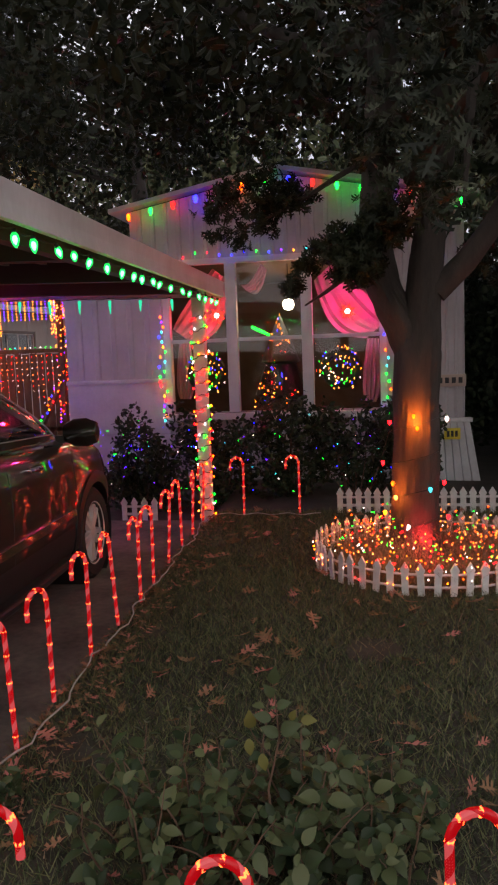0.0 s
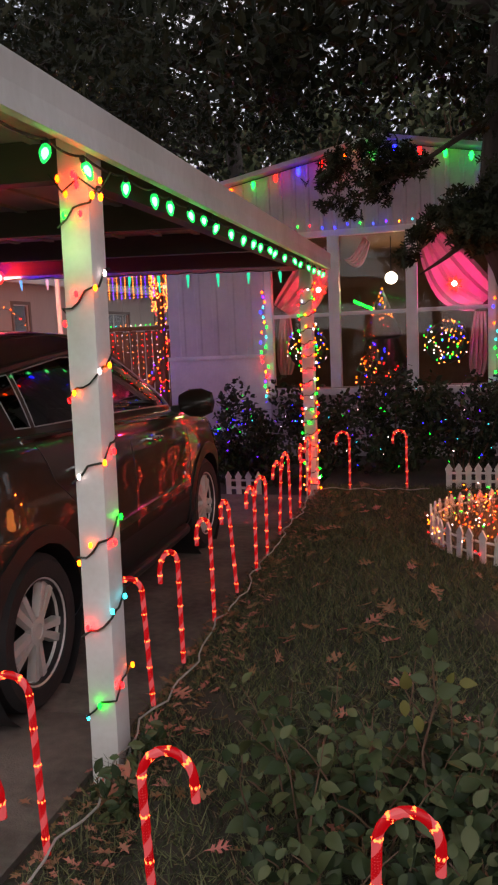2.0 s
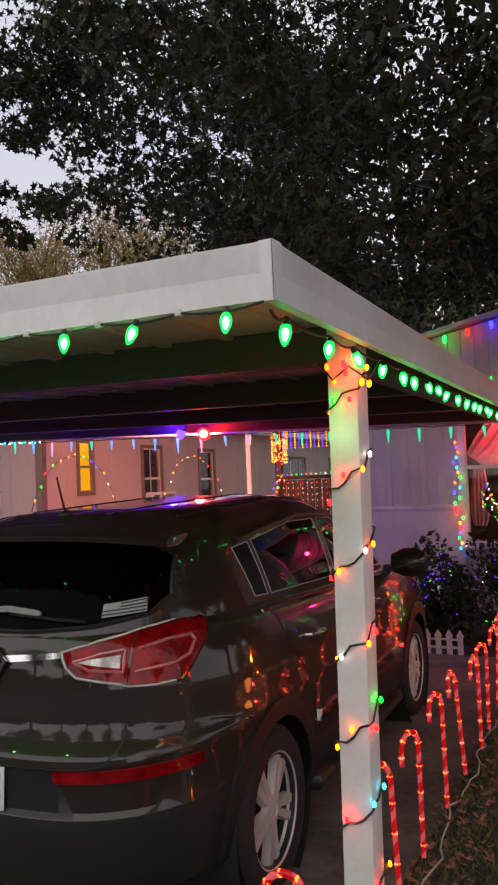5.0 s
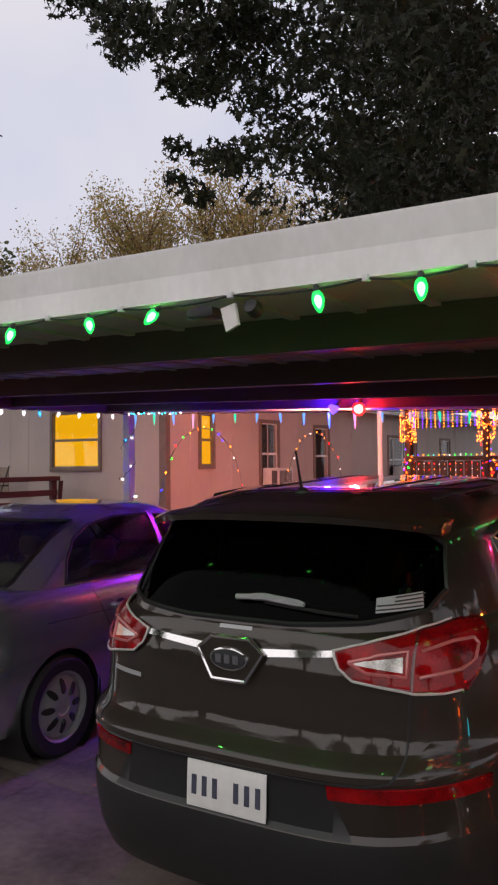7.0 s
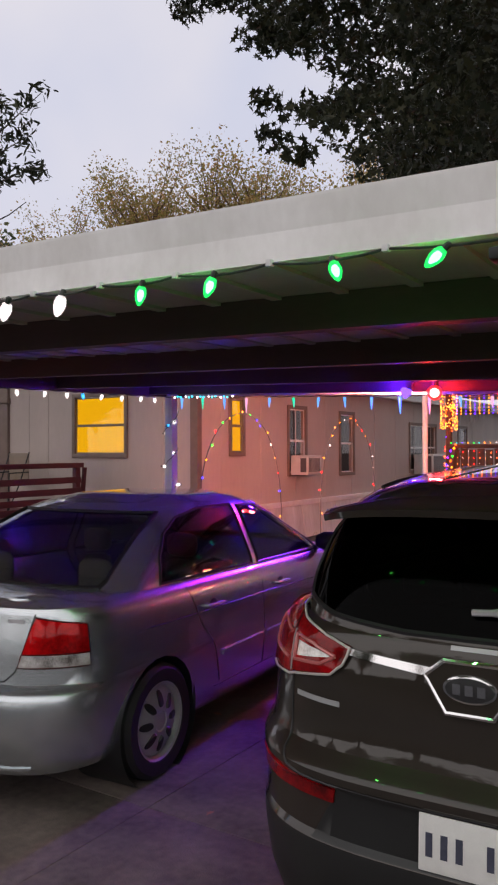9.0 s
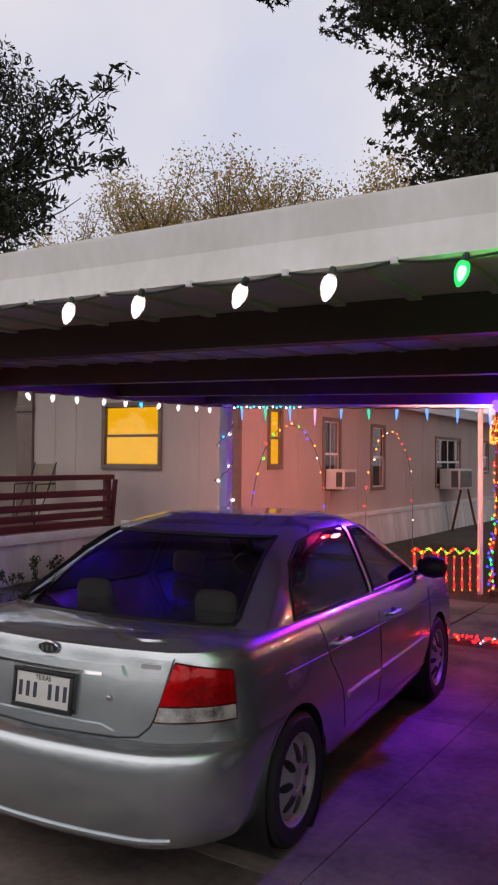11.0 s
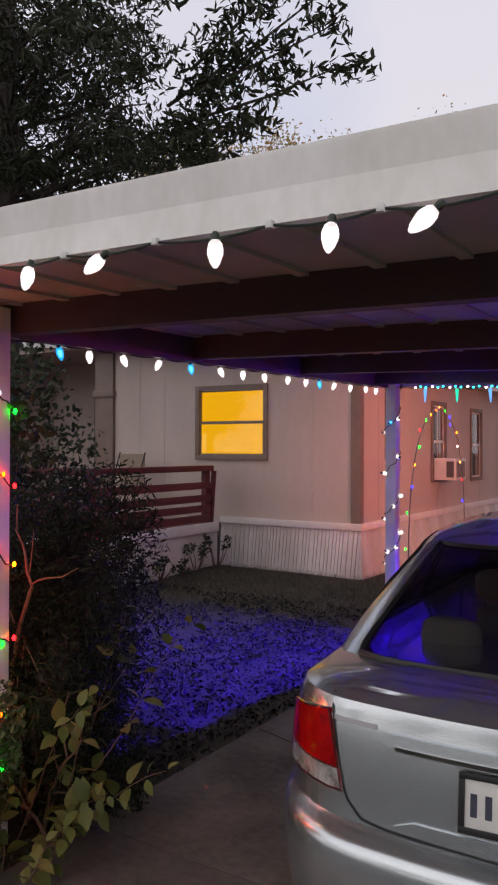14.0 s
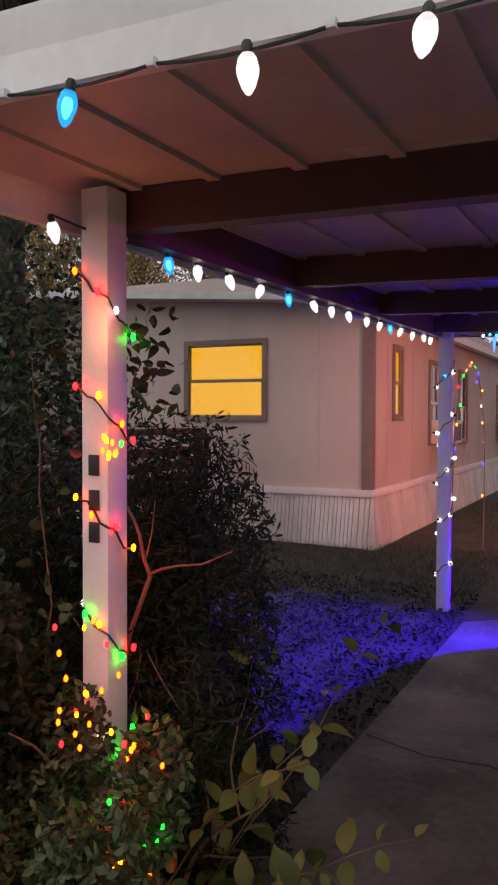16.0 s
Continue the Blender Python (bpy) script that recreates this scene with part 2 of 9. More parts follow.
M_yellow = mat("yellow_sign", (0.75, 0.60, 0.05), 0.5, var=0.1)
M_tan = mat("tan_sign", (0.45, 0.35, 0.28), 0.5, var=0.1)



def shell(name, col, strength, see):
    """The coloured skin of a lit bulb: it glows, and its brighter core shows through."""
    m, n, l, p = nodes_of(name)
    tr, mx = n.new("ShaderNodeBsdfTransparent"), n.new("ShaderNodeMixShader")
    tr.inputs[0].default_value = (*[0.4 + 0.6 * c for c in col], 1)
    p.inputs["Base Color"].default_value = (*[c * 0.3 for c in col], 1)
    p.inputs["Roughness"].default_value = 0.2
    p.inputs["Emission Color"].default_value = (*col, 1)
    p.inputs["Emission Strength"].default_value = strength
    mx.inputs[0].default_value = see
    l.new(p.outputs[0], mx.inputs[1]), l.new(tr.outputs[0], mx.inputs[2])
    l.new(mx.outputs[0], n["Material Output"].inputs[0])
    return m


GLOW = {
    "green": shell("green_bulb", (0.02, 1.0, 0.16), 1.5, 0.45),
    "white": shell("white_bulb", (1.0, 0.90, 0.90), 1.5, 0.45),
    "blue": shell("sky_blue_bulb", (0.02, 0.45, 1.0), 1.3, 0.45),
    "amber": shell("amber_bulb", (1.0, 0.42, 0.05), 2.0, 0.45),
}
CORE = {
    "green": glow("green_bulb_core", (0.32, 1.0, 0.50), 15),
    "white": glow("white_bulb_core", (1.0, 0.95, 0.95), 5),
    "blue": glow("sky_blue_bulb_core", (0.3, 0.75, 1.0), 3.5),
    "amber": glow("amber_bulb_core", (1.0, 0.7, 0.3), 4.5),
}
MINI = {
    "red": glow("red_mini_light", (1.0, 0.003, 0.004), 20),
    "green": glow("green_mini_light", (0.004, 1.0, 0.02), 10),
    "blue": glow("blue_mini_light", (0.007, 0.009, 1.0), 16),
    "yellow": glow("yellow_mini_light", (1.0, 0.17, 0.004), 11),
    "teal": glow("teal_mini_light", (0.03, 0.55, 0.65), 5),
    "warm": glow("warm_mini_light", (1.0, 0.19, 0.035), 10),
    "purple": glow("purple_mini_light", (0.10, 0.010, 1.0), 8),
    "orange": glow("orange_mini_light", (1.0, 0.045, 0.001), 15),
    "white": glow("white_mini_light", (1.0, 0.75, 0.72), 6),
}
POSTLIGHT = {
    "red": glow("red_post_light", (1.0, 0.0015, 0.002), 50),
    "green": glow("green_post_light", (0.001, 1.0, 0.006), 30),
    "blue": glow("blue_post_light", (0.003, 0.004, 1.0), 36),
    "yellow": glow("yellow_post_light", (1.0, 0.09, 0.001), 26),
    "teal": glow("teal_post_light", (0.02, 0.6, 0.7), 12),
    "orange": glow("orange_post_light", (1.0, 0.022, 0.0004), 38),
}
G_ice = {
    "green": glow("green_icicle", (0.03, 0.85, 0.42), 1.1),
    "blue": glow("pale_blue_icicle", (0.14, 0.42, 1.0), 1.3),
    "pink": glow("pink_icicle", (1.0, 0.5, 0.7), 1.0),
}

# ---- mesh helpers ----


def mesh_ob(name, bm, material, smooth=True, angle=35):
    me = bpy.data.meshes.new(name)
    bm.to_mesh(me)
    bm.free()
    me.materials.append(material)
    if smooth:
        for p in me.polygons:
            p.use_smooth = True
        me.set_sharp_from_angle(angle=radians(angle))
    return new(name, me)


def part(name, bm, material, parent, label="", smooth=True, angle=35):
    """One mesh object under a thing or a part, in its parent's own space."""
    ob = mesh_ob(name, bm, material, smooth, angle)
    ob.parent = parent
    if label:
        tagged(ob, label)
    return ob


def thing(name, place, label, category, group="", turn=0.0, kind="", shift=(0, 0, 0)):
    """An empty at the base of a thing, to which its parts belong."""
    ob = new(name)
    ob.empty_display_size = 0.1
    ob.matrix_basis = pose(*(Vector(place) + Vector(shift)), 0, 0, turn)
    return tagged(ob, label, category, group, kind)


def solo(name, bm, material, label, category, group="", kind="", smooth=True):
    return tagged(mesh_ob(name, bm, material, smooth), label, category, group, kind)


def box(bm, x0, x1, y0, y1, z0, z1, bevel=0.0):
    vs = [bm.verts.new((x, y, z)) for z in (z0, z1) for y in (y0, y1) for x in (x0, x1)]
    fs = [(0, 2, 3, 1), (4, 5, 7, 6), (0, 1, 5, 4), (2, 6, 7, 3), (0, 4, 6, 2), (1, 3, 7, 5)]
    made = [bm.faces.new([vs[i] for i in f]) for f in fs]
    if bevel:
        edges = list({e for f in made for e in f.edges})
        bmesh.ops.bevel(bm, geom=edges, offset=bevel, segments=2, affect="EDGES", profile=0.6)
    return bm


def boxed(*dims, bevel=0.0):
    return box(bmesh.new(), *dims, bevel=bevel)


def hexa(bm, corners):
    """A block from eight corners: four below, four above, each going round."""
    vs = [bm.verts.new(c) for c in corners]
    for f in ((3, 2, 1, 0), (4, 5, 6, 7), (0, 1, 5, 4), (1, 2, 6, 5), (2, 3, 7, 6), (3, 0, 4, 7)):
        bm.faces.new([vs[i] for i in f])
    return bm


def tube(bm, pts, radii, n=6, caps=True):
    """A swept tube along points; radii is one number or one for each point."""
    pts = [Vector(p) for p in pts]
    if not hasattr(radii, "__len__"):
        radii = [radii] * len(pts)
    rings, ref = [], None
    for i, p in enumerate(pts):
        d = (pts[min(i + 1, len(pts) - 1)] - pts[max(i - 1, 0)]).normalized()
        if ref is None:
            ref = Vector((0, 0, 1)) if abs(d.z) < 0.9 else Vector((1, 0, 0))
        u = (ref - d * ref.dot(d))
        u = u.normalized() if u.length > 1e-6 else d.orthogonal().normalized()
        ref, v = u, d.cross(u)
        rings.append([bm.verts.new(p + radii[i] * (u * math.cos(a) + v * math.sin(a))) for a in (2 * math.pi * k / n for k in range(n))])
    for a, b in zip(rings, rings[1:]):
        for k in range(n):
            bm.faces.new((a[k], a[(k + 1) % n], b[(k + 1) % n], b[k]))
    if caps:
        bm.faces.new(rings[0][::-1]), bm.faces.new(rings[-1])
    return bm


def lathe(bm, profile, n=12, m=None):
    """Turns (radius, height) pairs round z, then moves them by m."""
    m = m or Matrix()
    rings = []
    for r, z in profile:
        if r < 1e-5:
            rings.append([bm.verts.new(m @ Vector((0, 0, z)))] * n)
        else:
            rings.append([bm.verts.new(m @ Vector((r * math.cos(a), r * math.sin(a), z))) for a in (2 * math.pi * k / n for k in range(n))])
    for a, b in zip(rings, rings[1:]):
        for k in range(n):
            f = []
            for v in (a[k], a[(k + 1) % n], b[(k + 1) % n], b[k]):
                if v not in f:
                    f.append(v)
            if len(f) > 2:
                bm.faces.new(f)
    return bm


def ball(bm, place, r, squash=1.0):
    return lathe(bm, [(r * math.sin(a), -r * squash * math.cos(a)) for a in (math.pi * k / 4 for k in range(5))], 6, Matrix.Translation(place))


def bulk(name, verts, faces, material, smooth=False):
    """Many small pieces as one mesh, from arrays."""
    me = bpy.data.meshes.new(name)
    me.from_pydata(verts.tolist() if hasattr(verts, "tolist") else verts, [], faces.tolist() if hasattr(faces, "tolist") else faces)
    me.materials.append(material)
    if smooth:
        me.polygons.foreach_set("use_smooth", [True] * len(me.polygons))
    return new(name, me)


def turns(rng, n):
    """n random rotation matrices."""
    q = rng.normal(size=(n, 4))
    q /= np.linalg.norm(q, axis=1, keepdims=True)
    w, x, y, z = q.T
    return np.stack([np.stack([1 - 2 * (y * y + z * z), 2 * (x * y - z * w), 2 * (x * z + y * w)], 1),
                     np.stack([2 * (x * y + z * w), 1 - 2 * (x * x + z * z), 2 * (y * z - x * w)], 1),
                     np.stack([2 * (x * z - y * w), 2 * (y * z + x * w), 1 - 2 * (x * x + y * y)], 1)], 1)


LOBED = np.array([(0, -0.5, 0), (0.10, -0.2, 0.02), (0.34, -0.12, 0.06), (0.12, 0.02, 0.02), (0.40, 0.24, 0.07), (0.12, 0.22, 0.03), (0, 0.52, -0.03),
                  (-0.12, 0.22, 0.03), (-0.40, 0.24, 0.07), (-0.12, 0.02, 0.02), (-0.34, -0.12, 0.06), (-0.10, -0.2, 0.02)])
LOBED = LOBED * np.array([0.78, 1.12, 1])
LOBED_F = [(0, 1, 11), (1, 2, 3), (3, 4, 5), (5, 6, 7), (7, 8, 9), (9, 10, 11), (1, 3, 9, 11), (3, 5, 7, 9)]
OVAL = np.array([(0, -0.5, 0), (0.26, -0.15, 0.05), (0.22, 0.22, 0.05), (0, 0.5, -0.03), (-0.22, 0.22, 0.05), (-0.26, -0.15, 0.05)])
OVAL_F = [(0, 1, 2, 3), (0, 3, 4, 5)]
NARROW = OVAL * np.array([0.42, 1, 1])


def round_leaf(n=6, wide=0.31, fold=0.10, curl=0.10):
    """A smooth pointed oval leaf, folded along its midrib and curled at the tip; its base is the origin."""
    v, f = [], []
    for i in range(n + 1):
        t = i / n
        w = wide * math.sin(math.pi * min(1, 0.06 + 0.94 * t) ** 0.85) if i < n else 0.0
        z = 0.05 * math.sin(3.0 * t) - curl * t * t
        v += [(-w, t, z + fold * w / wide), (0, t, z), (w, t, z + fold * w / wide)]
    for i in range(n):
        a = 3 * i
        f += [(a, a + 1, a + 4, a + 3), (a + 1, a + 2, a + 5, a + 4)]
    return np.array(v), f


def deep_lobed():
    """An oak leaf: three pairs of broad forked lobes with deep gaps between them, slightly cupped."""
    st = ((-0.52, 0.010), (-0.26, 0.05), (-0.12, 0.065), (-0.04, 0.05), (0.12, 0.07), (0.20, 0.05), (0.32, 0.055), (0.54, 0.008))
    v, f = [], []
    for y, w in st:
        v += [(-w, y, 0.02), (w, y, 0.02)]
    for i in range(7):
        f.append((2 * i, 2 * i + 1, 2 * i + 3, 2 * i + 2))
    for i, out, up, tip in ((1, 0.24, 0.02, 0.085), (3, 0.40, 0.06, 0.12), (5, 0.28, 0.10, 0.09)):
        for sgn, o in ((-1, 0), (1, 1)):
            y = (st[i][0] + st[i + 1][0]) / 2 + up
            b = len(v)
            v += [(sgn * out, y - tip * 0.55, 0.12 * out / 0.3), (sgn * out * 0.82, y + tip * 0.1, 0.05), (sgn * out * 0.92, y + tip * 0.9, 0.10 * out / 0.3)]
            q1, q2 = (2 * i + o, b, b + 1), (2 * i + o, b + 1, b + 2, 2 * i + 2 + o)
            f += [q1, q2] if sgn > 0 else [q1[::-1], q2[::-1]]
    return np.array(v), f


ROUND, ROUND_F = round_leaf()
DEEP, DEEP_F = deep_lobed()


def facing(along, normal):
    """The turn that lays a leaf's length along one direction and its face towards another."""
    d = Vector(along).normalized()
    x = d.cross(Vector(normal)).normalized()
    return np.array([x, d, x.cross(d)]).T


def leaves(name, points, sizes, material, shape=OVAL, faces=OVAL_F, seed=1, flat=0.0, rots=None, smooth=False):
    """A cloud of leaves at the points. flat: how far they lie level; rots: the turn of each."""
    rng = np.random.default_rng(seed)
    n = len(points)
    rot = turns(rng, n) if rots is None else np.array(rots)
    if flat:
        a = rng.uniform(0, 2 * np.pi, n)
        lie = np.zeros((n, 3, 3))
        lie[:, 0, 0], lie[:, 0, 1], lie[:, 1, 0], lie[:, 1, 1], lie[:, 2, 2] = np.cos(a), -np.sin(a), np.sin(a), np.cos(a), 1
        rot = rot * (1 - flat) + lie * flat
    v = np.einsum("nij,kj->nki", rot, shape) * np.asarray(sizes).reshape(-1, 1, 1) + np.asarray(points)[:, None, :]
    k = len(shape)
    fs = [tuple(i + o for i in f) for o in range(0, n * k, k) for f in faces]
    return bulk(name, v.reshape(-1, 3), fs, material, smooth)


def zr(x, y):
    """The height of the carport fascia's lower edge; the roof is a little twisted."""
    u = -1.42 - x
    return 2.18 + 0.0205 * u + (y - 1.81) * (0.001 + 0.0022 * u)


def sk(x, y):
    """The carport's lawn side is not quite square to its front."""
    return x - 0.034 * (y - 1.81) * max(0, (x + 5.0) / 3.58)


# ---- ground, driveway, street ----


def ground_z(x, y):
    """The plot rises a little towards the houses."""
    t = min(1, max(0, (y - 6.0) / 4.0))
    lot = 0.10 * t * t * (3 - 2 * t) * min(1, max(0, (-6.0 - x) / 2.0))
    e = min(1, max(0, (x - lawn_edge(y) + 0.05) / 0.14))
    return lot + lawn_z(y) * e * e * (3 - 2 * e) * min(1, max(0, (12 - x) / 4)) - 0.015


def lawn_edge(y):
    """Where the lawn meets the driveway."""
    return -1.64 - 0.040 * (y - 3.0)


def lawn_z(y):
    """The lawn lies a hand's width over the driveway."""
    return 0.11 * min(1, max(0, (y - 1.0) / 0.35)) * min(1, max(0, (24 - y) / 6))


bm = bmesh.new()
xs = sorted([-300, -60, -25] + [-16 + 0.5 * i for i in range(45)] + [-2.12 + 0.04 * i for i in range(18)] + [10, 25, 60, 300])
ys = sorted([-300, -60, -20, -6] + [-2 + 0.5 * i for i in range(33)] + [1.1, 1.2, 1.35] + [18, 25, 60, 300])
gv = [[bm.verts.new((x, y, ground_z(x, y) + 0.012 * noise.noise((x * 1.3, y * 1.3, 0)) * (abs(x) < 16))) for x in xs] for y in ys]
for j in range(len(ys) - 1):
    for i in range(len(xs) - 1):
        bm.faces.new((gv[j][i], gv[j][i + 1], gv[j + 1][i + 1], gv[j + 1][i]))
solo("ground", bm, M_soil, "dark soil ground under thin grass and leaf litter", "ground", kind="structure")

solo("road", boxed(-60, 60, -5.5, 0.95, -0.03, 0.012, bevel=0.01), M_street, "grey asphalt street in front of the plot", "road", kind="structure")

driveway = thing("driveway", (-4.75, 1.0, 0), "grey stained concrete driveway slabs with open joints", "driveway", kind="structure")
random.seed(3)
cols = [(-7.88, -4.797), (-4.793, -1.70)]
rows = [(0.96, 3.104), (3.109, 5.454), (5.459, 7.75)]
for a, b in cols:
    for c, d in rows:
        bm = boxed(a + 4.75, b + 4.75, c - 1.0, d - 1.0, -0.08, 0.006 + random.uniform(-0.001, 0.001), bevel=0.004)
        part("slab", bm, M_conc, driveway)
part("crack", tube(bmesh.new(), [(x + 4.75, y - 1.0, 0.0065) for x, y in ((-7.86, 4.62), (-7.5, 4.50), (-7.2, 4.53), (-6.9, 4.36), (-6.6, 4.38))], 0.004, 4), M_black, driveway, "thin dark crack in the concrete")
walkpath = thing("paving", (-5.6, 9.0, 0.02), "small pale concrete paving slabs behind the driveway", "paving", kind="structure")
for c in range(3):
    for r in range(3):
        part("slab", boxed(-1.0 + 0.72 * c, -0.3 + 0.72 * c, -1.1 + 0.74 * r, -0.38 + 0.74 * r, -0.08, 0.012 + 0.004 * ((c + r) % 2), bevel=0.008), M_conc, walkpath)

# ---- carport ----
carport = thing("carport", (-4.9, 4.8, 0), "flat white metal carport with dark beams and slim square posts", "carport")
CO = Vector((-4.9, 4.8, 0))


def cq(bm, x0, x1, y0, y1, lo, hi):
    """A block that follows the carport's twisted roof; lo and hi are heights over its lower edge."""
    c = [(sk(x, y), y) for x, y in ((x0, y0), (x1, y0), (x1, y1), (x0, y1))]
    return hexa(bm, [Vector((x, y, zr(x, y) + lo)) - CO for x, y in c] + [Vector((x, y, zr(x, y) + hi)) - CO for x, y in c])


X0, X1, Y0, Y1 = -8.40, -1.42, 1.81, 7.86


def tall(x):
    """The fascia is a little lower towards its lawn end."""
    return 0.91 + 0.09 * min(1, max(0, (-1.42 - x) / 2.5))


def fascia(name, a, b, inward):
    """A bent sheet along one edge: a lower band standing proud, an upper band set back."""
    bm = bmesh.new()
    n = 12
    prof = [(0.030, 0.0), (-0.003, 0.0), (0.003, 0.072), (0.0035, 0.078), (-0.003, 0.152), (-0.003, 0.160), (0.045, 0.160), (0.045, 0.150), (0.012, 0.148), (0.012, 0.006), (0.030, 0.006)]
    rings = []
    for i in range(n + 1):
        t = i / n
        x, y = a[0] + (b[0] - a[0]) * t, a[1] + (b[1] - a[1]) * t
        x = sk(x, y)
        rings.append([bm.verts.new(Vector((x + inward[0] * d, y + inward[1] * d, zr(x, y) + h * tall(x))) - CO) for d, h in prof])
    k = len(prof)
    for p, q in zip(rings, rings[1:]):
        for j in range(k):
            bm.faces.new((p[j], p[(j + 1) % k], q[(j + 1) % k], q[j]))
    bm.faces.new(rings[0]), bm.faces.new(rings[-1][::-1])
    bmesh.ops.recalc_face_normals(bm, faces=bm.faces)
    return part(name, bm, M_white, carport, "white bent sheet fascia with faint stains", smooth=False)


fascia("fascia", (X0, Y0), (X1 - 0.002, Y0), (0, 1))
fascia("fascia", (X1, Y0 + 0.002), (X1, Y1), (-1, 0))
fascia("fascia", (X0, Y1), (X0, Y0 + 0.05), (1, 0))
fascia("fascia", (X1 - 0.05, Y1), (X0 + 0.05, Y1), (0, -1))
bm = bmesh.new()
box(bm, X1 - CO.x - 0.034, X1 - CO.x + 0.003, Y0 - CO.y - 0.004, Y0 - CO.y - 0.0005, zr(X1, Y0) - 0.002, zr(X1, Y0) + 0.149)
box(bm, X1 - CO.x + 0.0005, X1 - CO.x + 0.004, Y0 - CO.y - 0.004, Y0 - CO.y + 0.05, zr(X1, Y0) - 0.002, zr(X1, Y0) + 0.149)
part("corner_cap", bm, M_white, carport, "white riveted corner cap")
# ribbed roof pans and their flat top
x = X0 + 0.03
while x < X1 - 0.05:
    x2 = min(x + 0.30, X1 - 0.03)
    part("roof_pan", cq(bmesh.new(), x, x2 - 0.045, Y0 + 0.035, Y1 - 0.035, 0.132, 0.140), M_ceil, carport, smooth=False)
    part("roof_rib", cq(bmesh.new(), x2 - 0.045, x2, Y0 + 0.035, Y1 - 0.035, 0.117, 0.140), M_ceil, carport, smooth=False)
    x = x2
part("roof_sheet", cq(bmesh.new(), X0 + 0.02, X1 - 0.02, Y0 + 0.02, Y1 - 0.02, 0.1402, 0.1440), M_roof, carport, smooth=False)
for y0 in (2.86, 4.28, 5.66, 7.08):
    part("cross_beam", cq(bmesh.new(), X0 + 0.16, X1 - 0.13, y0, y0 + 0.09, -0.012, 0.130), M_beam, carport, "dark maroon steel cross beam", smooth=False)
for x0 in (-8.20, -1.66):
    part("side_beam", cq(bmesh.new(), x0, x0 + 0.07, 2.96, Y1 - 0.1, -0.030, 0.125), M_beam, carport, "dark maroon steel side beam", smooth=False)
LEAN = 0.018
for x, y, lean in ((-1.585, 2.645, LEAN), (-1.775, 7.38, 0), (-8.105, 7.45, 0), (-8.155, 2.765, 0)):
    h = 0.053
    bm = boxed(x - h - CO.x, x + h - CO.x, y - h - CO.y, y + h - CO.y, -0.03, zr(x, y) + 0.10, bevel=0.006)
    for v in bm.verts:
        v.co.x += lean * v.co.z
    part("post", bm, M_post, carport, "white painted square post")

# ---- house with the big window (front wall at y 9.6) ----


def ribbed(bm, x0, x1, y, z0, z1, pitch=0.10, depth=0.012, top=None):
    """Vertical ribbed sheet in a wall plane facing -y; top gives the upper edge for an x."""
    top = top or (lambda x: z1)
    xs, x = [], x0
    while x < x1 - 1e-6:
        for f, d in ((0, 0), (0.62, 0), (0.70, depth), (0.92, depth)):
            if x + pitch * f < x1:
                xs.append((x + pitch * f, d))
        x += pitch
    xs.append((x1, 0))
    lo = [bm.verts.new((a, y - d, z0)) for a, d in xs]
    hi = [bm.verts.new((a, y - d, top(a))) for a, d in xs]
    for i in range(len(xs) - 1):
        bm.faces.new((lo[i], lo[i + 1], hi[i + 1], hi[i]))
    return bm


def sheet(bm, a, b, c, d):
    """One face through four corners, its front as they turn."""
    bm.faces.new([bm.verts.new(q) for q in (a, b, c, d)])
    return bm


def gable(x):
    return 3.58 - 0.19 * abs(x + 1.0)


LILAC = (-0.33, 0.0, 0.14)
H1 = thing("mobile_home", (-1.2, 9.6, 0), "pale lilac mobile home with ribbed siding and a wide front window", "house", shift=LILAC)
HO = Vector((-1.2, 9.6, 0))


def hw(bm):
    bmesh.ops.translate(bm, verts=bm.verts, vec=-HO)
    return bm


WX0, WX1, WZ0, WZ1 = -2.34, 0.20, 0.80, 2.58
# wall with its window opening, built of blocks that meet
bm = bmesh.new()
for x0, x1, z0, z1 in ((-3.68, WX0, -0.05, 2.60), (WX1, 1.14, -0.05, 2.60), (WX0, WX1, -0.05, WZ0)):
    box(bm, x0, x1, 9.62, 9.72, z0, z1)
part("wall", hw(bm), M_h1, H1, smooth=False)
bm = bmesh.new()
v = [(-2.78, gable(-2.78)), (-1.0, gable(-1.0)), (1.14, gable(1.14)), (1.14, 2.60), (-2.78, 2.60)]
lo = [bm.verts.new((a, 9.62, b)) for a, b in v]
hi = [bm.verts.new((a, 9.72, b)) for a, b in v]
bm.faces.new(lo), bm.faces.new(hi[::-1])
for i in range(5):
    bm.faces.new((lo[i], hi[i], hi[(i + 1) % 5], lo[(i + 1) % 5]))
bmesh.ops.recalc_face_normals(bm, faces=bm.faces)
part("gable", hw(bm), M_h1, H1, smooth=False)
part("siding", hw(ribbed(bmesh.new(), -2.78, 1.14, 9.615, 2.60, 3.2, 0.16, 0.014, gable)), M_h1, H1, "ribbed pale siding of the gable", smooth=False)
part("siding", hw(ribbed(bmesh.new(), WX1 + 0.06, 1.14, 9.615, 0.62, 2.60, 0.10)), M_h1, H1, "ribbed pale siding beside the window", smooth=False)
part("siding", hw(ribbed(bmesh.new(), -3.68, WX0 - 0.06, 9.615, 1.22, 2.60, 0.22, 0.008)), M_h1, H1, "flat pale siding panels", smooth=False)
bm = bmesh.new()
box(bm, -3.70, WX0 - 0.03, 9.575, 9.612, 1.18, 1.23, bevel=0.006)
part("ledge", hw(bm), M_h1low, H1)
bm = bmesh.new()
box(bm, -3.69, WX0 - 0.05, 9.595, 9.615, 0.55, 1.18)
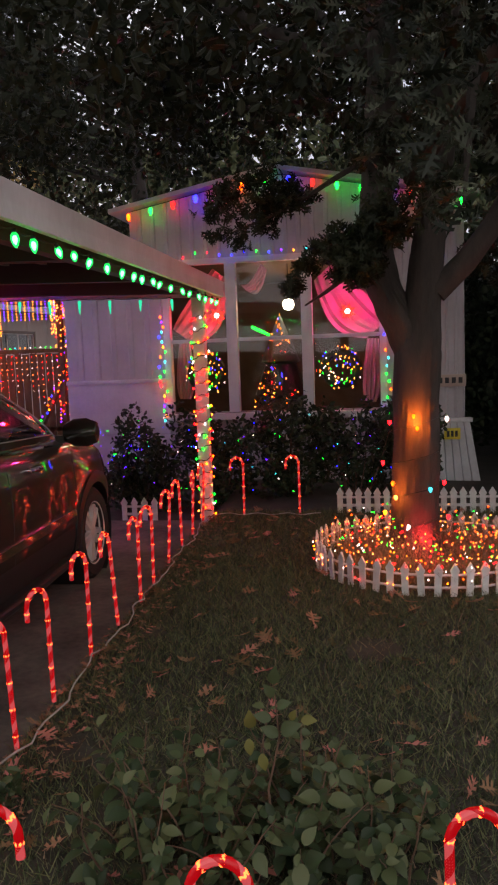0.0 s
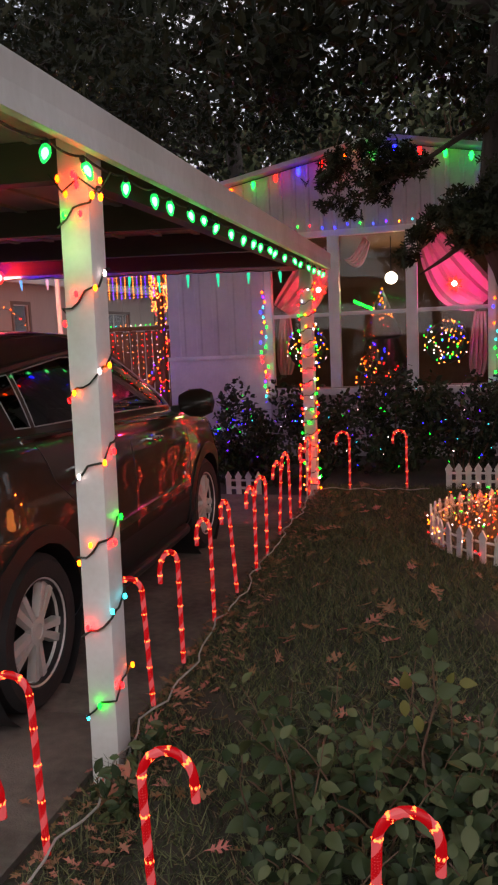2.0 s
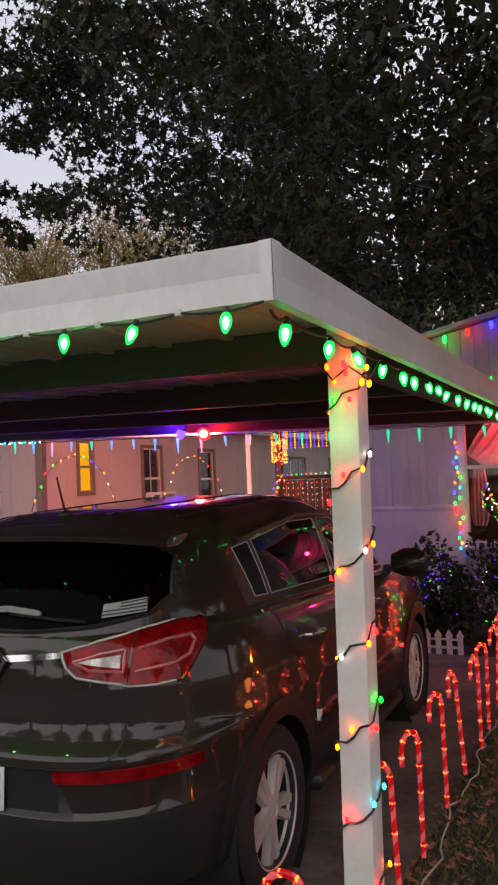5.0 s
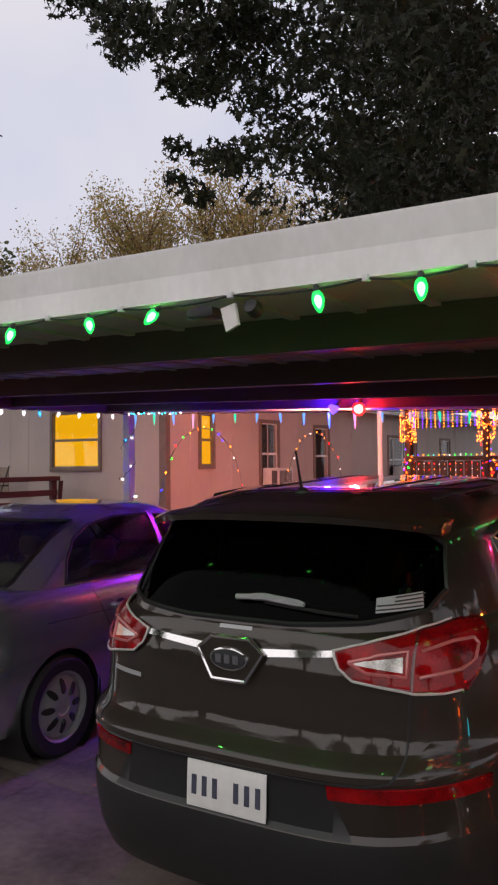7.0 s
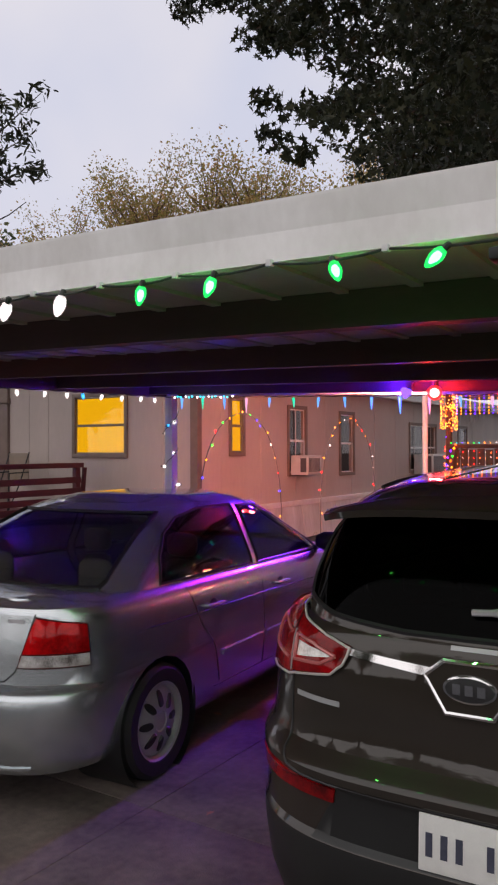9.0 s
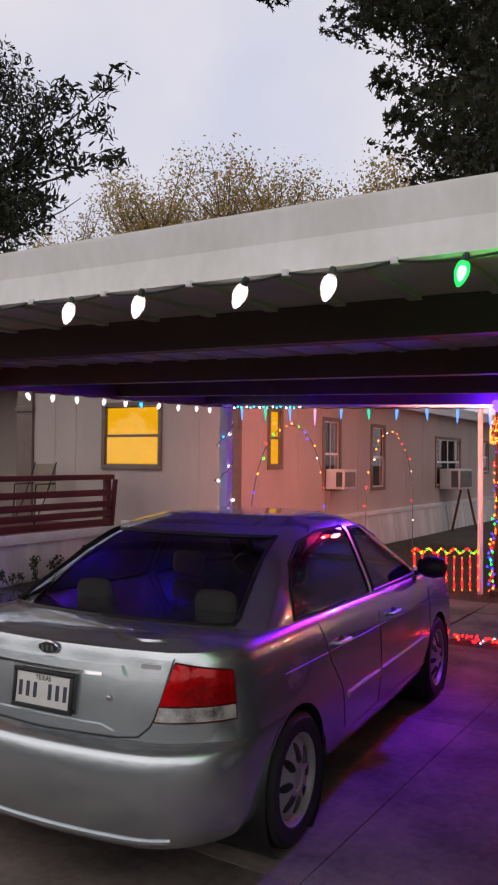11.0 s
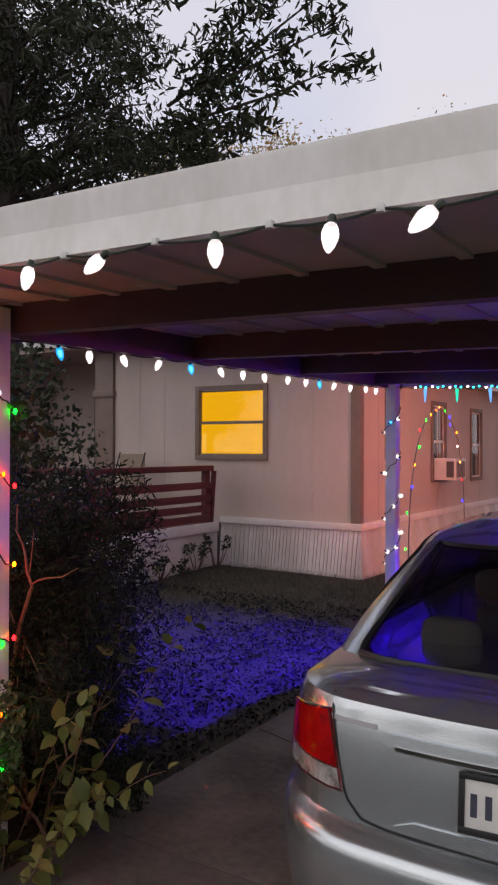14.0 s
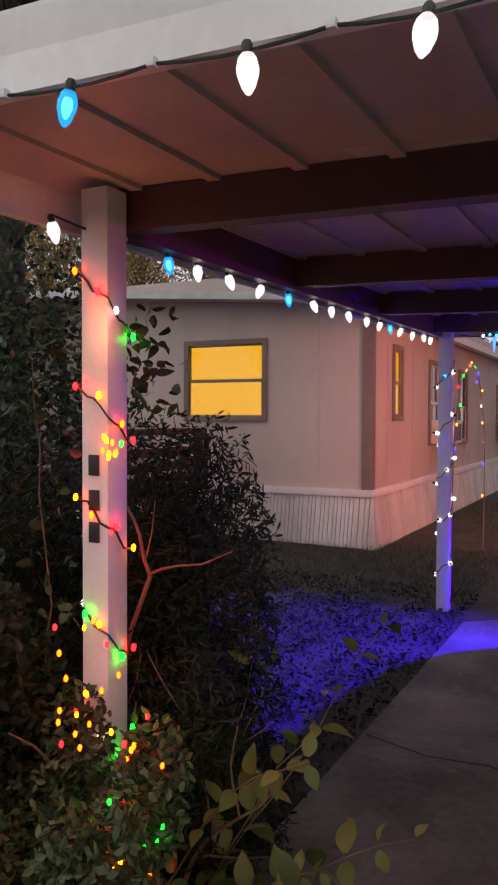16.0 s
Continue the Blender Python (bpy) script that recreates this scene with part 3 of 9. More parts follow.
box(bm, -3.69, WX0 - 0.05, 9.585, 9.61, 0.0, 0.54)
part("skirting", hw(bm), M_h1low, H1, "white flat skirting panels", smooth=False)
# flared skirting column on the other side
for k in range(5):
    a, b = 0.82 + 0.075 * k, 0.82 + 0.075 * k + 0.068
    f = lambda q: 0.82 + (q - 0.82) * 1.28
    bm = hexa(bmesh.new(), [(f(a), 9.44, -0.05), (f(b), 9.44, -0.05), (f(b), 9.61, -0.05), (f(a), 9.61, -0.05), (a, 9.55, 0.62), (b, 9.55, 0.62), (b, 9.61, 0.62), (a, 9.61, 0.62)])
    part("skirting_board", hw(bm), M_h1low, H1, "white flared skirting board", smooth=False)
part("ledge", hw(boxed(0.78, 1.22, 9.53, 9.615, 0.62, 0.67, bevel=0.008)), M_h1low, H1)
# side walls, back and roof
bm = bmesh.new()
box(bm, -3.68, -3.58, 9.72, 22.0, -0.05, 2.60)
box(bm, 1.04, 1.14, 9.72, 22.0, -0.05, 2.60)
box(bm, -3.68, 1.14, 22.0, 22.1, -0.05, 2.60)
part("side_wall", hw(bm), M_h1, H1, smooth=False)
for a, b in ((-3.0, -1.0), (-1.0, 1.3)):
    bm = bmesh.new()
    hexa(bm, [(a, 9.50, gable(a) + 0.02), (b, 9.50, gable(b) + 0.02), (b, 22.2, gable(b) + 0.02), (a, 22.2, gable(a) + 0.02),
              (a, 9.50, gable(a) + 0.07), (b, 9.50, gable(b) + 0.07), (b, 22.2, gable(b) + 0.07), (a, 22.2, gable(a) + 0.07)])
    part("roof", hw(bm), M_roof, H1, smooth=False)
part("low_roof", hw(boxed(-3.85, -2.79, 9.45, 22.2, 2.62, 2.70, bevel=0.01)), M_roof, H1)
# the window: frame, mullions, rail, sill, panes
window_1 = part("window", hw(boxed(WX0 - 0.07, WX1 + 0.07, 9.50, 9.62, WZ0 - 0.09, WZ0 - 0.012, bevel=0.01)), M_frame, H1, "wide three-part window with white frame")
bm = bmesh.new()
box(bm, WX0 - 0.06, WX0 + 0.02, 9.56, 9.66, WZ0 - 0.01, WZ1 + 0.06)
box(bm, WX1 - 0.02, WX1 + 0.06, 9.56, 9.66, WZ0 - 0.01, WZ1 + 0.06)
box(bm, WX0 + 0.021, WX1 - 0.021, 9.56, 9.66, WZ1 - 0.01, WZ1 + 0.058)
part("window_frame", hw(bm), M_frame, window_1, smooth=False)
for mx in (-1.56, -0.66):
    part("mullion", hw(boxed(mx - 0.065, mx + 0.065, 9.555, 9.66, WZ0, WZ1 - 0.012, bevel=0.006)), M_frame, window_1)
wins = [(WX0 + 0.022, -1.627), (-1.493, -0.727), (-0.593, WX1 - 0.022)]
for a, b in wins:
    part("window_rail", hw(boxed(a, b, 9.575, 9.63, 1.645, 1.69, bevel=0.004)), M_frame, window_1)
    for z0, z1 in ((WZ0, 1.644), (1.691, WZ1 - 0.012)):
        pane = part("pane", hw(sheet(bmesh.new(), (a, 9.60, z0), (b, 9.60, z0), (b, 9.60, z1), (a, 9.60, z1))), M_pane, window_1, smooth=False)
        pane.visible_shadow = False
# room behind the window
bm = bmesh.new()
box(bm, -3.5, 1.0, 13.0, 13.1, 0.3, 2.6)
box(bm, -3.5, 1.0, 9.73, 13.1, 0.2, 0.3)
box(bm, -3.5, 1.0, 9.73, 13.1, 2.61, 2.66)
part("room_wall", hw(bm), M_room, H1, "dark brown room behind the window", smooth=False)

# ---- beige house (front wall y 9.95, side wall x -9.59) ----
H2 = thing("mobile_home", (-9.6, 9.95, 0), "beige mobile home with brown trim and white ribbed skirting", "house")
HO2 = Vector((-9.6, 9.95, 0))


def h2(bm):
    bmesh.ops.translate(bm, verts=bm.verts, vec=-HO2)
    return bm


bm = bmesh.new()
box(bm, -13.9, -12.22, 9.95, 10.07, 0.70, 3.55)
box(bm, -11.05, -9.60, 9.95, 10.07, 0.70, 3.55)
box(bm, -12.22, -11.05, 9.95, 10.07, 0.70, 1.67)
box(bm, -12.22, -11.05, 9.95, 10.07, 2.67, 3.55)
part("front_wall", h2(bm), M_h2, H2, "beige painted siding", smooth=False)
SIDE = [(10.82, 11.29, 1.64, 2.66), (12.74, 13.48, 1.25, 2.58), (14.88, 15.62, 1.20, 2.55), (18.8, 20.8, 1.15, 2.42), (22.6, 23.5, 1.45, 2.42)]
ycur = 10.07
panels = []
for a, b, z0, z1 in SIDE:
    panels += [(ycur, a + 0.04, 0.70, 3.05), (a + 0.04, b - 0.04, 0.70, z0 + 0.04), (a + 0.04, b - 0.04, z1 - 0.04, 3.05)]
    ycur = b - 0.04
for y0, y1, z0, z1 in panels + [(ycur, 30.0, 0.70, 3.05)]:
    part("side_wall", h2(boxed(-9.71, -9.59, y0, y1, z0, z1)), M_h2, H2, smooth=False)
for k in range(12):
    y = 10.6 + 1.22 * k
    part("panel_batten", h2(boxed(-9.588, -9.583, y, y + 0.03, 0.80, 2.90)), M_h2, H2, smooth=False)
for x in (-10.3, -12.9, -13.4):
    part("panel_batten", h2(boxed(x, x + 0.025, 9.944, 9.949, 0.80, 3.5)), M_h2, H2, smooth=False)
bm = bmesh.new()
box(bm, -9.70, -9.589, 9.926, 9.949, 0.79, 3.5)
box(bm, -9.5885, -9.560, 9.925, 10.04, 0.79, 3.5)
part("corner_trim", h2(bm), M_h2trim, H2, "brown corner trim board", smooth=False)
bm = bmesh.new()
hexa(bm, [(-9.50, 9.8, 2.92), (-9.35, 9.8, 2.92), (-9.35, 30, 2.92), (-9.50, 30, 2.92), (-9.50, 9.8, 3.05), (-9.35, 9.8, 3.05), (-9.35, 30, 3.05), (-9.50, 30, 3.05)])
part("eave", h2(bm), M_frame, H2, "white eave board", smooth=False)
bm = bmesh.new()
hexa(bm, [(-16.5, 9.6, 3.56), (-9.36, 9.6, 3.06), (-9.36, 30, 3.06), (-16.5, 30, 3.56), (-16.5, 9.6, 3.66), (-9.36, 9.6, 3.16), (-9.36, 30, 3.16), (-16.5, 30, 3.66)])
part("roof", h2(bm), M_roof, H2, smooth=False)
# white ledge and ribbed skirting
bm = bmesh.new()
box(bm, -11.78, -9.52, 9.87, 9.949, 0.70, 0.79, bevel=0.008)
box(bm, -9.588, -9.52, 9.951, 30, 0.70, 0.79, bevel=0.008)
part("ledge", h2(bm), M_frame, H2, "white ledge board over the skirting")
random.seed(5)
x = -11.77
while x < -9.56:
    w = random.choice((0.05, 0.06, 0.075))
    s = 0.10 * (x + 11.77) / 2.2
    bm = hexa(bmesh.new(), [(x, 9.84 - s, -0.03), (x + w - 0.008, 9.84 - s, -0.03), (x + w - 0.008, 9.93, -0.03), (x, 9.93, -0.03), (x, 9.90, 0.70), (x + w - 0.008, 9.90, 0.70), (x + w - 0.008, 9.93, 0.70), (x, 9.93, 0.70)])
    part("skirting_board", h2(bm), M_skirt, H2, smooth=False)
    x += w
bm = bmesh.new()
hexa(bm, [(-9.56, 9.75, -0.03), (-9.44, 9.75, -0.03), (-9.46, 30, -0.03), (-9.56, 30, -0.03), (-9.56, 9.90, 0.70), (-9.545, 9.90, 0.70), (-9.545, 30, 0.70), (-9.56, 30, 0.70)])
part("skirting", h2(bm), M_skirt, H2, "white skirting along the side", smooth=False)
for k in range(28):
    y = 10.4 + 0.7 * k
    bm = hexa(bmesh.new(), [(-9.45, y, -0.03), (-9.43, y, -0.03), (-9.43, y + 0.03, -0.03), (-9.45, y + 0.03, -0.03), (-9.548, y, 0.70), (-9.535, y, 0.70), (-9.535, y + 0.03, 0.70), (-9.548, y + 0.03, 0.70)])
    part("skirting_rib", h2(bm), M_skirt, H2, smooth=False)
# porch recess with door
for dims in ((-13.92, -13.82, 10.071, 11.4, 0.70, 3.5), (-15.72, -14.88, 11.4, 11.5, 0.70, 0.75), (-14.88, -13.82, 11.4, 11.5, 0.70, 3.5), (-16.9, -15.72, 11.4, 11.5, 0.70, 3.5), (-15.72, -14.88, 11.4, 11.5, 2.85, 3.5), (-17.0, -16.9, 8.5, 11.5, 0.70, 3.5)):
    part("porch_wall", h2(boxed(*dims)), M_h2, H2, smooth=False)
part("porch_ceiling", h2(boxed(-17, -13.9, 9.7, 11.5, 3.40, 3.46)), M_h2, H2, smooth=False)
part("column", h2(boxed(-14.30, -13.91, 9.90, 10.25, 0.70, 3.45, bevel=0.01)), M_h2trim, H2, "square brown porch column")
part("column_band", h2(boxed(-14.33, -13.88, 9.87, 10.28, 2.62, 2.72, bevel=0.01)), M_h2trim, H2)
door_1 = part("door", h2(boxed(-15.70, -14.90, 11.36, 11.41, 0.75, 2.83, bevel=0.006)), M_door, H2, "dark blue-grey front door")
bm = bmesh.new()
for z0, z1 in ((0.95, 1.55), (1.75, 2.6)):
    box(bm, -15.58, -15.36, 11.35, 11.362, z0, z1, bevel=0.004)
    box(bm, -15.24, -15.02, 11.35, 11.362, z0, z1, bevel=0.004)
part("door_panel", h2(bm), M_door, door_1)
part("door_handle", h2(tube(bmesh.new(), [(-15.0, 11.36, 1.75), (-15.0, 11.31, 1.75), (-15.07, 11.31, 1.75)], 0.012)), M_ac, door_1, "chrome door handle")
lantern = thing("wall_lantern", (-14.55, 11.33, 2.6), "small black unlit wall lantern on the porch", "lantern")
bm = bmesh.new()
lathe(bm, [(0.02, 0.0), (0.07, 0.05), (0.09, 0.22), (0.10, 0.24), (0.03, 0.33), (0.0, 0.36)], 6)
part("lantern_body", bm, M_black, lantern, angle=20)
part("bracket", tube(bmesh.new(), [(0, 0.0, 0.30), (0, 0.06, 0.33), (0, 0.07, 0.1)], 0.012), M_black, lantern)
chair = thing("porch_chair", (-13.2, 9.35, 0.72), "tan mesh folding chair standing on the deck", "chair")
part("backrest", boxed(-0.25, 0.25, 0.20, 0.22, 0.45, 0.98, bevel=0.008), M_chair, chair)
part("seat", boxed(-0.25, 0.25, -0.25, 0.20, 0.42, 0.45, bevel=0.01), M_chair, chair)
for sx in (-0.25, 0.25):
    part("leg", tube(bmesh.new(), [(sx, -0.24, 0), (sx, 0.0, 0.44), (sx, 0.22, 1.0)], 0.012), M_black, chair)
    part("armrest", tube(bmesh.new(), [(sx, 0.2, 0.65), (sx, -0.22, 0.64), (sx, -0.25, 0)], 0.014), M_black, chair)


def house_window(parent, shift, plane, a, b, z0, z1, lit, halves=1, face="x"):
    """A sash window in a wall: brown casing, white sashes, panes."""
    def put(u0, u1, d0, d1, w0, w1, bevel=0.0):
        if face == "x":
            bm = boxed(plane + d0, plane + d1, u0, u1, w0, w1, bevel=bevel)
        else:
            bm = boxed(u0, u1, plane - d1, plane - d0, w0, w1, bevel=bevel)
        bmesh.ops.translate(bm, verts=bm.verts, vec=-shift)
        return bm
    t = 0.07
    win = part("window", put(a, b, 0.002, 0.035, z0, z0 + t, 0.004), M_h2trim, parent, "lit window with amber blind" if lit else "dark sash window")
    for u0, u1, w0, w1 in ((a, a + t, z0 + t, z1), (b - t, b, z0 + t, z1), (a + t, b - t, z1 - t, z1)):
        part("casing", put(u0, u1, 0.002, 0.033, w0, w1, 0.004), M_h2trim, win)
    ia, ib, iz0, iz1 = a + t, b - t, z0 + t, z1 - t
    zm = (iz0 + iz1) / 2
    step = (ib - ia) / halves
    for h in range(halves):
        u0, u1 = ia + step * h, ia + step * (h + 1)
        for w0, w1, dd in ((iz0, zm, -0.012), (zm, iz1, -0.022)):
            s = 0.022
            for q in ((u0, u1, w0, w0 + s), (u0, u1, w1 - s, w1), (u0, u0 + s, w0 + s, w1 - s), (u1 - s, u1, w0 + s, w1 - s)):
                part("sash", put(q[0], q[1], dd, dd + 0.015, q[2], q[3]), M_frame if not lit else M_h2trim, win, smooth=False)
            if face == "x":
                px = plane + dd + 0.006
                bm = sheet(bmesh.new(), (px, u0 + s, w0 + s), (px, u1 - s, w0 + s), (px, u1 - s, w1 - s), (px, u0 + s, w1 - s))
            else:
                py = plane - dd - 0.006
                bm = sheet(bmesh.new(), (u0 + s, py, w0 + s), (u1 - s, py, w0 + s), (u1 - s, py, w1 - s), (u0 + s, py, w1 - s))
            bmesh.ops.translate(bm, verts=bm.verts, vec=-shift)
            pane = part("pane", bm, M_pane, win, smooth=False)
            pane.visible_shadow = False
    if lit:
        part("blind", put(ia, ib, -0.038, -0.030, iz0, iz1), M_blind, win, "amber blind lit from inside", smooth=False)
    else:
        # near-black sheet behind the panes stands in for the unlit room's shade
        part("dark_room_sheet", put(ia, ib, -0.10, -0.09, iz0, iz1), M_dark, win, smooth=False)
        bmx = bmesh.new()
        for k in range(int((iz1 - zm) / 0.05)):
            z = zm + 0.02 + 0.05 * k
            if face == "x":
                box(bmx, plane - 0.078, plane - 0.07, ia, ib, z, z + 0.03)
        bmesh.ops.translate(bmx, verts=bmx.verts, vec=-shift)
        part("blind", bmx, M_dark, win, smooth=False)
    return win


house_window(H2, HO2, 9.95, -12.27, -11.0, 1.62, 2.72, True, face="y")
for k, (a, b, z0, z1) in enumerate(SIDE):
    house_window(H2, HO2, -9.59, a, b, z0, z1, k == 0, 2 if k == 3 else 1)


def window_unit(place, w, h, d):
    ac = thing("window_air_conditioner", place, "white box air conditioner mounted in a window", "air conditioner")
    part("case", boxed(0, d, -w / 2, w / 2, 0, h, bevel=0.015), M_ac, ac)
    part("grille", boxed(d * 0.58, d * 0.92, -w / 2 - 0.004, -w / 2 + 0.004, 0.05, h - 0.05), M_screen, ac, "dark side grille", smooth=False)
    n = int(w / 0.055)
    for k in range(n):
        y = -w / 2 + 0.05 + (w - 0.1) * k / n
        part("louvre", boxed(d - 0.002, d + 0.006, y, y + 0.022, 0.05, h - 0.05), M_screen, ac, smooth=False)
    return ac


window_unit((-9.56, 13.1, 1.28), 0.55, 0.36, 0.36)
window_unit((-9.56, 19.6, 1.12), 1.05, 0.5, 0.5)
for k in range(2):
    solo("wooden_prop", tube(bmesh.new(), [(-9.1 + 0.08 * k, 19.3 + 0.3 * k, 1.12), (-9.40 + 0.5 * k, 19.5 + 0.5 * k, 0.0)], 0.03, 4), M_brownwood, "weathered wooden prop under the air conditioner", "prop")

# ---- deck of the beige house ----
deck = thing("deck", (-14.2, 8.5, 0), "raised white-skirted deck with dark red slatted railing", "deck")
DO = Vector((-14.2, 8.5, 0))


def dk(bm):
    bmesh.ops.translate(bm, verts=bm.verts, vec=-DO)
    return bm


part("deck_floor", dk(boxed(-17, -11.82, 7.2, 9.86, 0.66, 0.71)), M_redwood, deck, smooth=False)
bm = bmesh.new()
box(bm, -11.82, -11.77, 7.16, 9.84, 0.58, 0.715, bevel=0.006)
box(bm, -17, -11.822, 7.14, 7.19, 0.58, 0.715, bevel=0.006)
part("rim_board", dk(bm), M_frame, deck, "white rim board")
bm = bmesh.new()
hexa(bm, [(-11.84, 7.17, -0.02), (-11.80, 7.17, -0.02), (-11.80, 9.84, -0.02), (-11.84, 9.84, -0.02), (-11.84, 7.17, 0.58), (-11.80, 7.17, 0.58), (-11.80, 9.84, 0.58), (-11.84, 9.84, 0.58)])
box(bm, -17, -11.842, 7.17, 7.20, -0.02, 0.58)
part("skirting", dk(bm), M_skirt, deck, "white deck skirting sheet", smooth=False)
for y in (7.25, 9.62):
    part("rail_post", dk(boxed(-11.90, -11.81, y - 0.05, y + 0.05, 0.71, 1.46, bevel=0.005)), M_redwood, deck)
for x in (-13.6, -15.4):
    part("rail_post", dk(boxed(x - 0.05, x + 0.05, 7.21, 7.30, 0.71, 1.46, bevel=0.005)), M_redwood, deck)
part("top_rail", dk(boxed(-11.94, -11.78, 7.15, 9.72, 1.46, 1.54, bevel=0.008)), M_redwood, deck)
part("top_rail", dk(boxed(-17, -11.95, 7.17, 7.33, 1.46, 1.54, bevel=0.008)), M_redwood, deck)
random.seed(9)
for k, z in enumerate((0.74, 0.88, 1.03, 1.20)):
    t = random.uniform(-0.008, 0.008)
    part("slat", dk(boxed(-11.808, -11.785, 7.2, 9.66, z + t, z + 0.10 + t, bevel=0.004)), M_redwood, deck)
    part("slat", dk(boxed(-17, -11.81, 7.185, 7.208, z - t, z + 0.10 - t, bevel=0.004)), M_redwood, deck)
bm = bmesh.new()
hexa(bm, [(-11.84, 9.66, 0.72), (-11.78, 9.66, 0.72), (-11.78, 9.71, 0.72), (-11.84, 9.71, 0.72), (-11.84, 9.74, 1.46), (-11.78, 9.74, 1.46), (-11.78, 9.79, 1.46), (-11.84, 9.79, 1.46)])
part("brace", dk(bm), M_redwood, deck, smooth=False)
extinguisher = thing("small_red_lantern", (-11.72, 7.2, 0.715), "small red lantern standing on the deck edge", "lantern")
part("lantern_body", lathe(bmesh.new(), [(0.03, 0), (0.035, 0.02), (0.03, 0.12), (0.012, 0.15), (0.02, 0.18), (0.0, 0.19)], 8), M_redlens, extinguisher)

# ---- cars ----
from mathutils.bvhtree import BVHTree

M_silver = mat("silver_blue_car_paint", (0.55, 0.60, 0.63), 0.27, 0.88, var=0.06, scale=2, coat=1.0)
M_taupe = mat("dark_taupe_car_paint", (0.030, 0.024, 0.0195), 0.35, 0.25, var=0.08, scale=2, coat=1.0, spec=0.10)
M_clad = mat("dark_grey_cladding", (0.016, 0.0165, 0.017), 0.42, var=0.25, scale=8, spec=0.45)
M_tyre = mat("tyre_rubber", (0.014, 0.014, 0.015), 0.75, var=0.3, scale=12, bump=0.2)
M_alloy = mat("silver_alloy", (0.66, 0.63, 0.61), 0.42, 0.35, var=0.12, scale=8)
M_hubcap = mat("grey_hubcap", (0.42, 0.42, 0.44), 0.4, 0.3, var=0.15, scale=8)
M_chrome = mat("chrome", (0.75, 0.75, 0.76), 0.08, 1.0, var=0.05)
M_redtail = mat("red_lamp_lens", (0.80, 0.005, 0.009), 0.22, 0.45, var=0.5, scale=5, coat=0.5, tint=(0.24, 0.002, 0.003), spec=0.04)
M_redsuv = mat("dark_red_lamp_lens", (0.36, 0.003, 0.006), 0.22, 0.1, var=0.6, scale=9, coat=0.6, tint=(0.06, 0.001, 0.002), spec=0.03)
M_deepred = mat("deep_red_lamp_lens", (0.10, 0.002, 0.004), 0.12, var=0.3, scale=9, coat=1.0)
M_clear = mat("clear_lamp_lens", (0.95, 0.92, 0.90), 0.22, 0.5, var=0.5, scale=13, coat=1.0, tint=(0.16, 0.14, 0.13))
M_pinklens = mat("pale_pink_lamp_lens", (0.55, 0.15, 0.15), 0.2, 0.1, var=0.2, scale=30, coat=0.6)
M_plate = mat("white_number_plate", (0.70, 0.70, 0.68), 0.4, var=0.12, scale=20)
M_plateink = mat("slate_plate_ink", (0.055, 0.06, 0.095), 0.5, var=0.3, scale=60)
M_ink = mat("black_ink", (0.02, 0.02, 0.022), 0.5, var=0.1)
M_seat = mat("grey_seat_cloth", (0.28, 0.265, 0.255), 0.85, var=0.15, scale=20)
M_tint = glass("dark_privacy_glass", (0.02, 0.02, 0.022), 0.0, 1.3, 0.15)
M_sidetint = glass("tinted_side_glass", (0.03, 0.03, 0.032), 0.0, 1.5, 0.8)
M_tint2 = glass("smoked_glass", (0.48, 0.48, 0.49))
M_carglass = glass("car_glass", (0.74, 0.76, 0.76))
# tinted far darker than clear glass to hold flood light out of the cabin
M_screenglass = glass("light_blocking_windscreen", (0.11, 0.11, 0.115))
M_sticker = mat("grey_sticker", (0.35, 0.36, 0.38), 0.5, var=0.1)


def plan(w, yr, yf, rr, rf, bow, barrel):
    """Half an outline seen from above, from the middle of the back round to the middle of the front."""
    pts = []
    for k in range(7):
        pts.append(((w - rr) * k / 6, yr))
    for k in range(1, 8):
        a = -math.pi / 2 + math.pi / 2 * k / 7
        pts.append((w - rr + rr * math.cos(a), yr + rr + rr * math.sin(a)))
    n = 40
    for k in range(1, n):
        pts.append((w, yr + rr + (yf - rf - yr - rr) * k / n))
    for k in range(0, 7):
        a = math.pi / 2 * k / 7
        pts.append((w - rf + rf * math.cos(a), yf - rf + rf * math.sin(a)))
    for k in range(7):
        pts.append(((w - rf) * (6 - k) / 6, yf))
    ym, half = (yr + yf) / 2, (yf - yr) / 2
    out = []
    for x, y in pts:
        f = 1 - barrel * abs((y - ym) / half) ** 3.5
        yy = y + bow * (x / w) ** 2 * max(0, 1 - (y - yr) / 1.0) - 1.3 * bow * (x / w) ** 2 * max(0, 1 - (yf - y) / 1.0)
        out.append((x * f, yy))
    return out


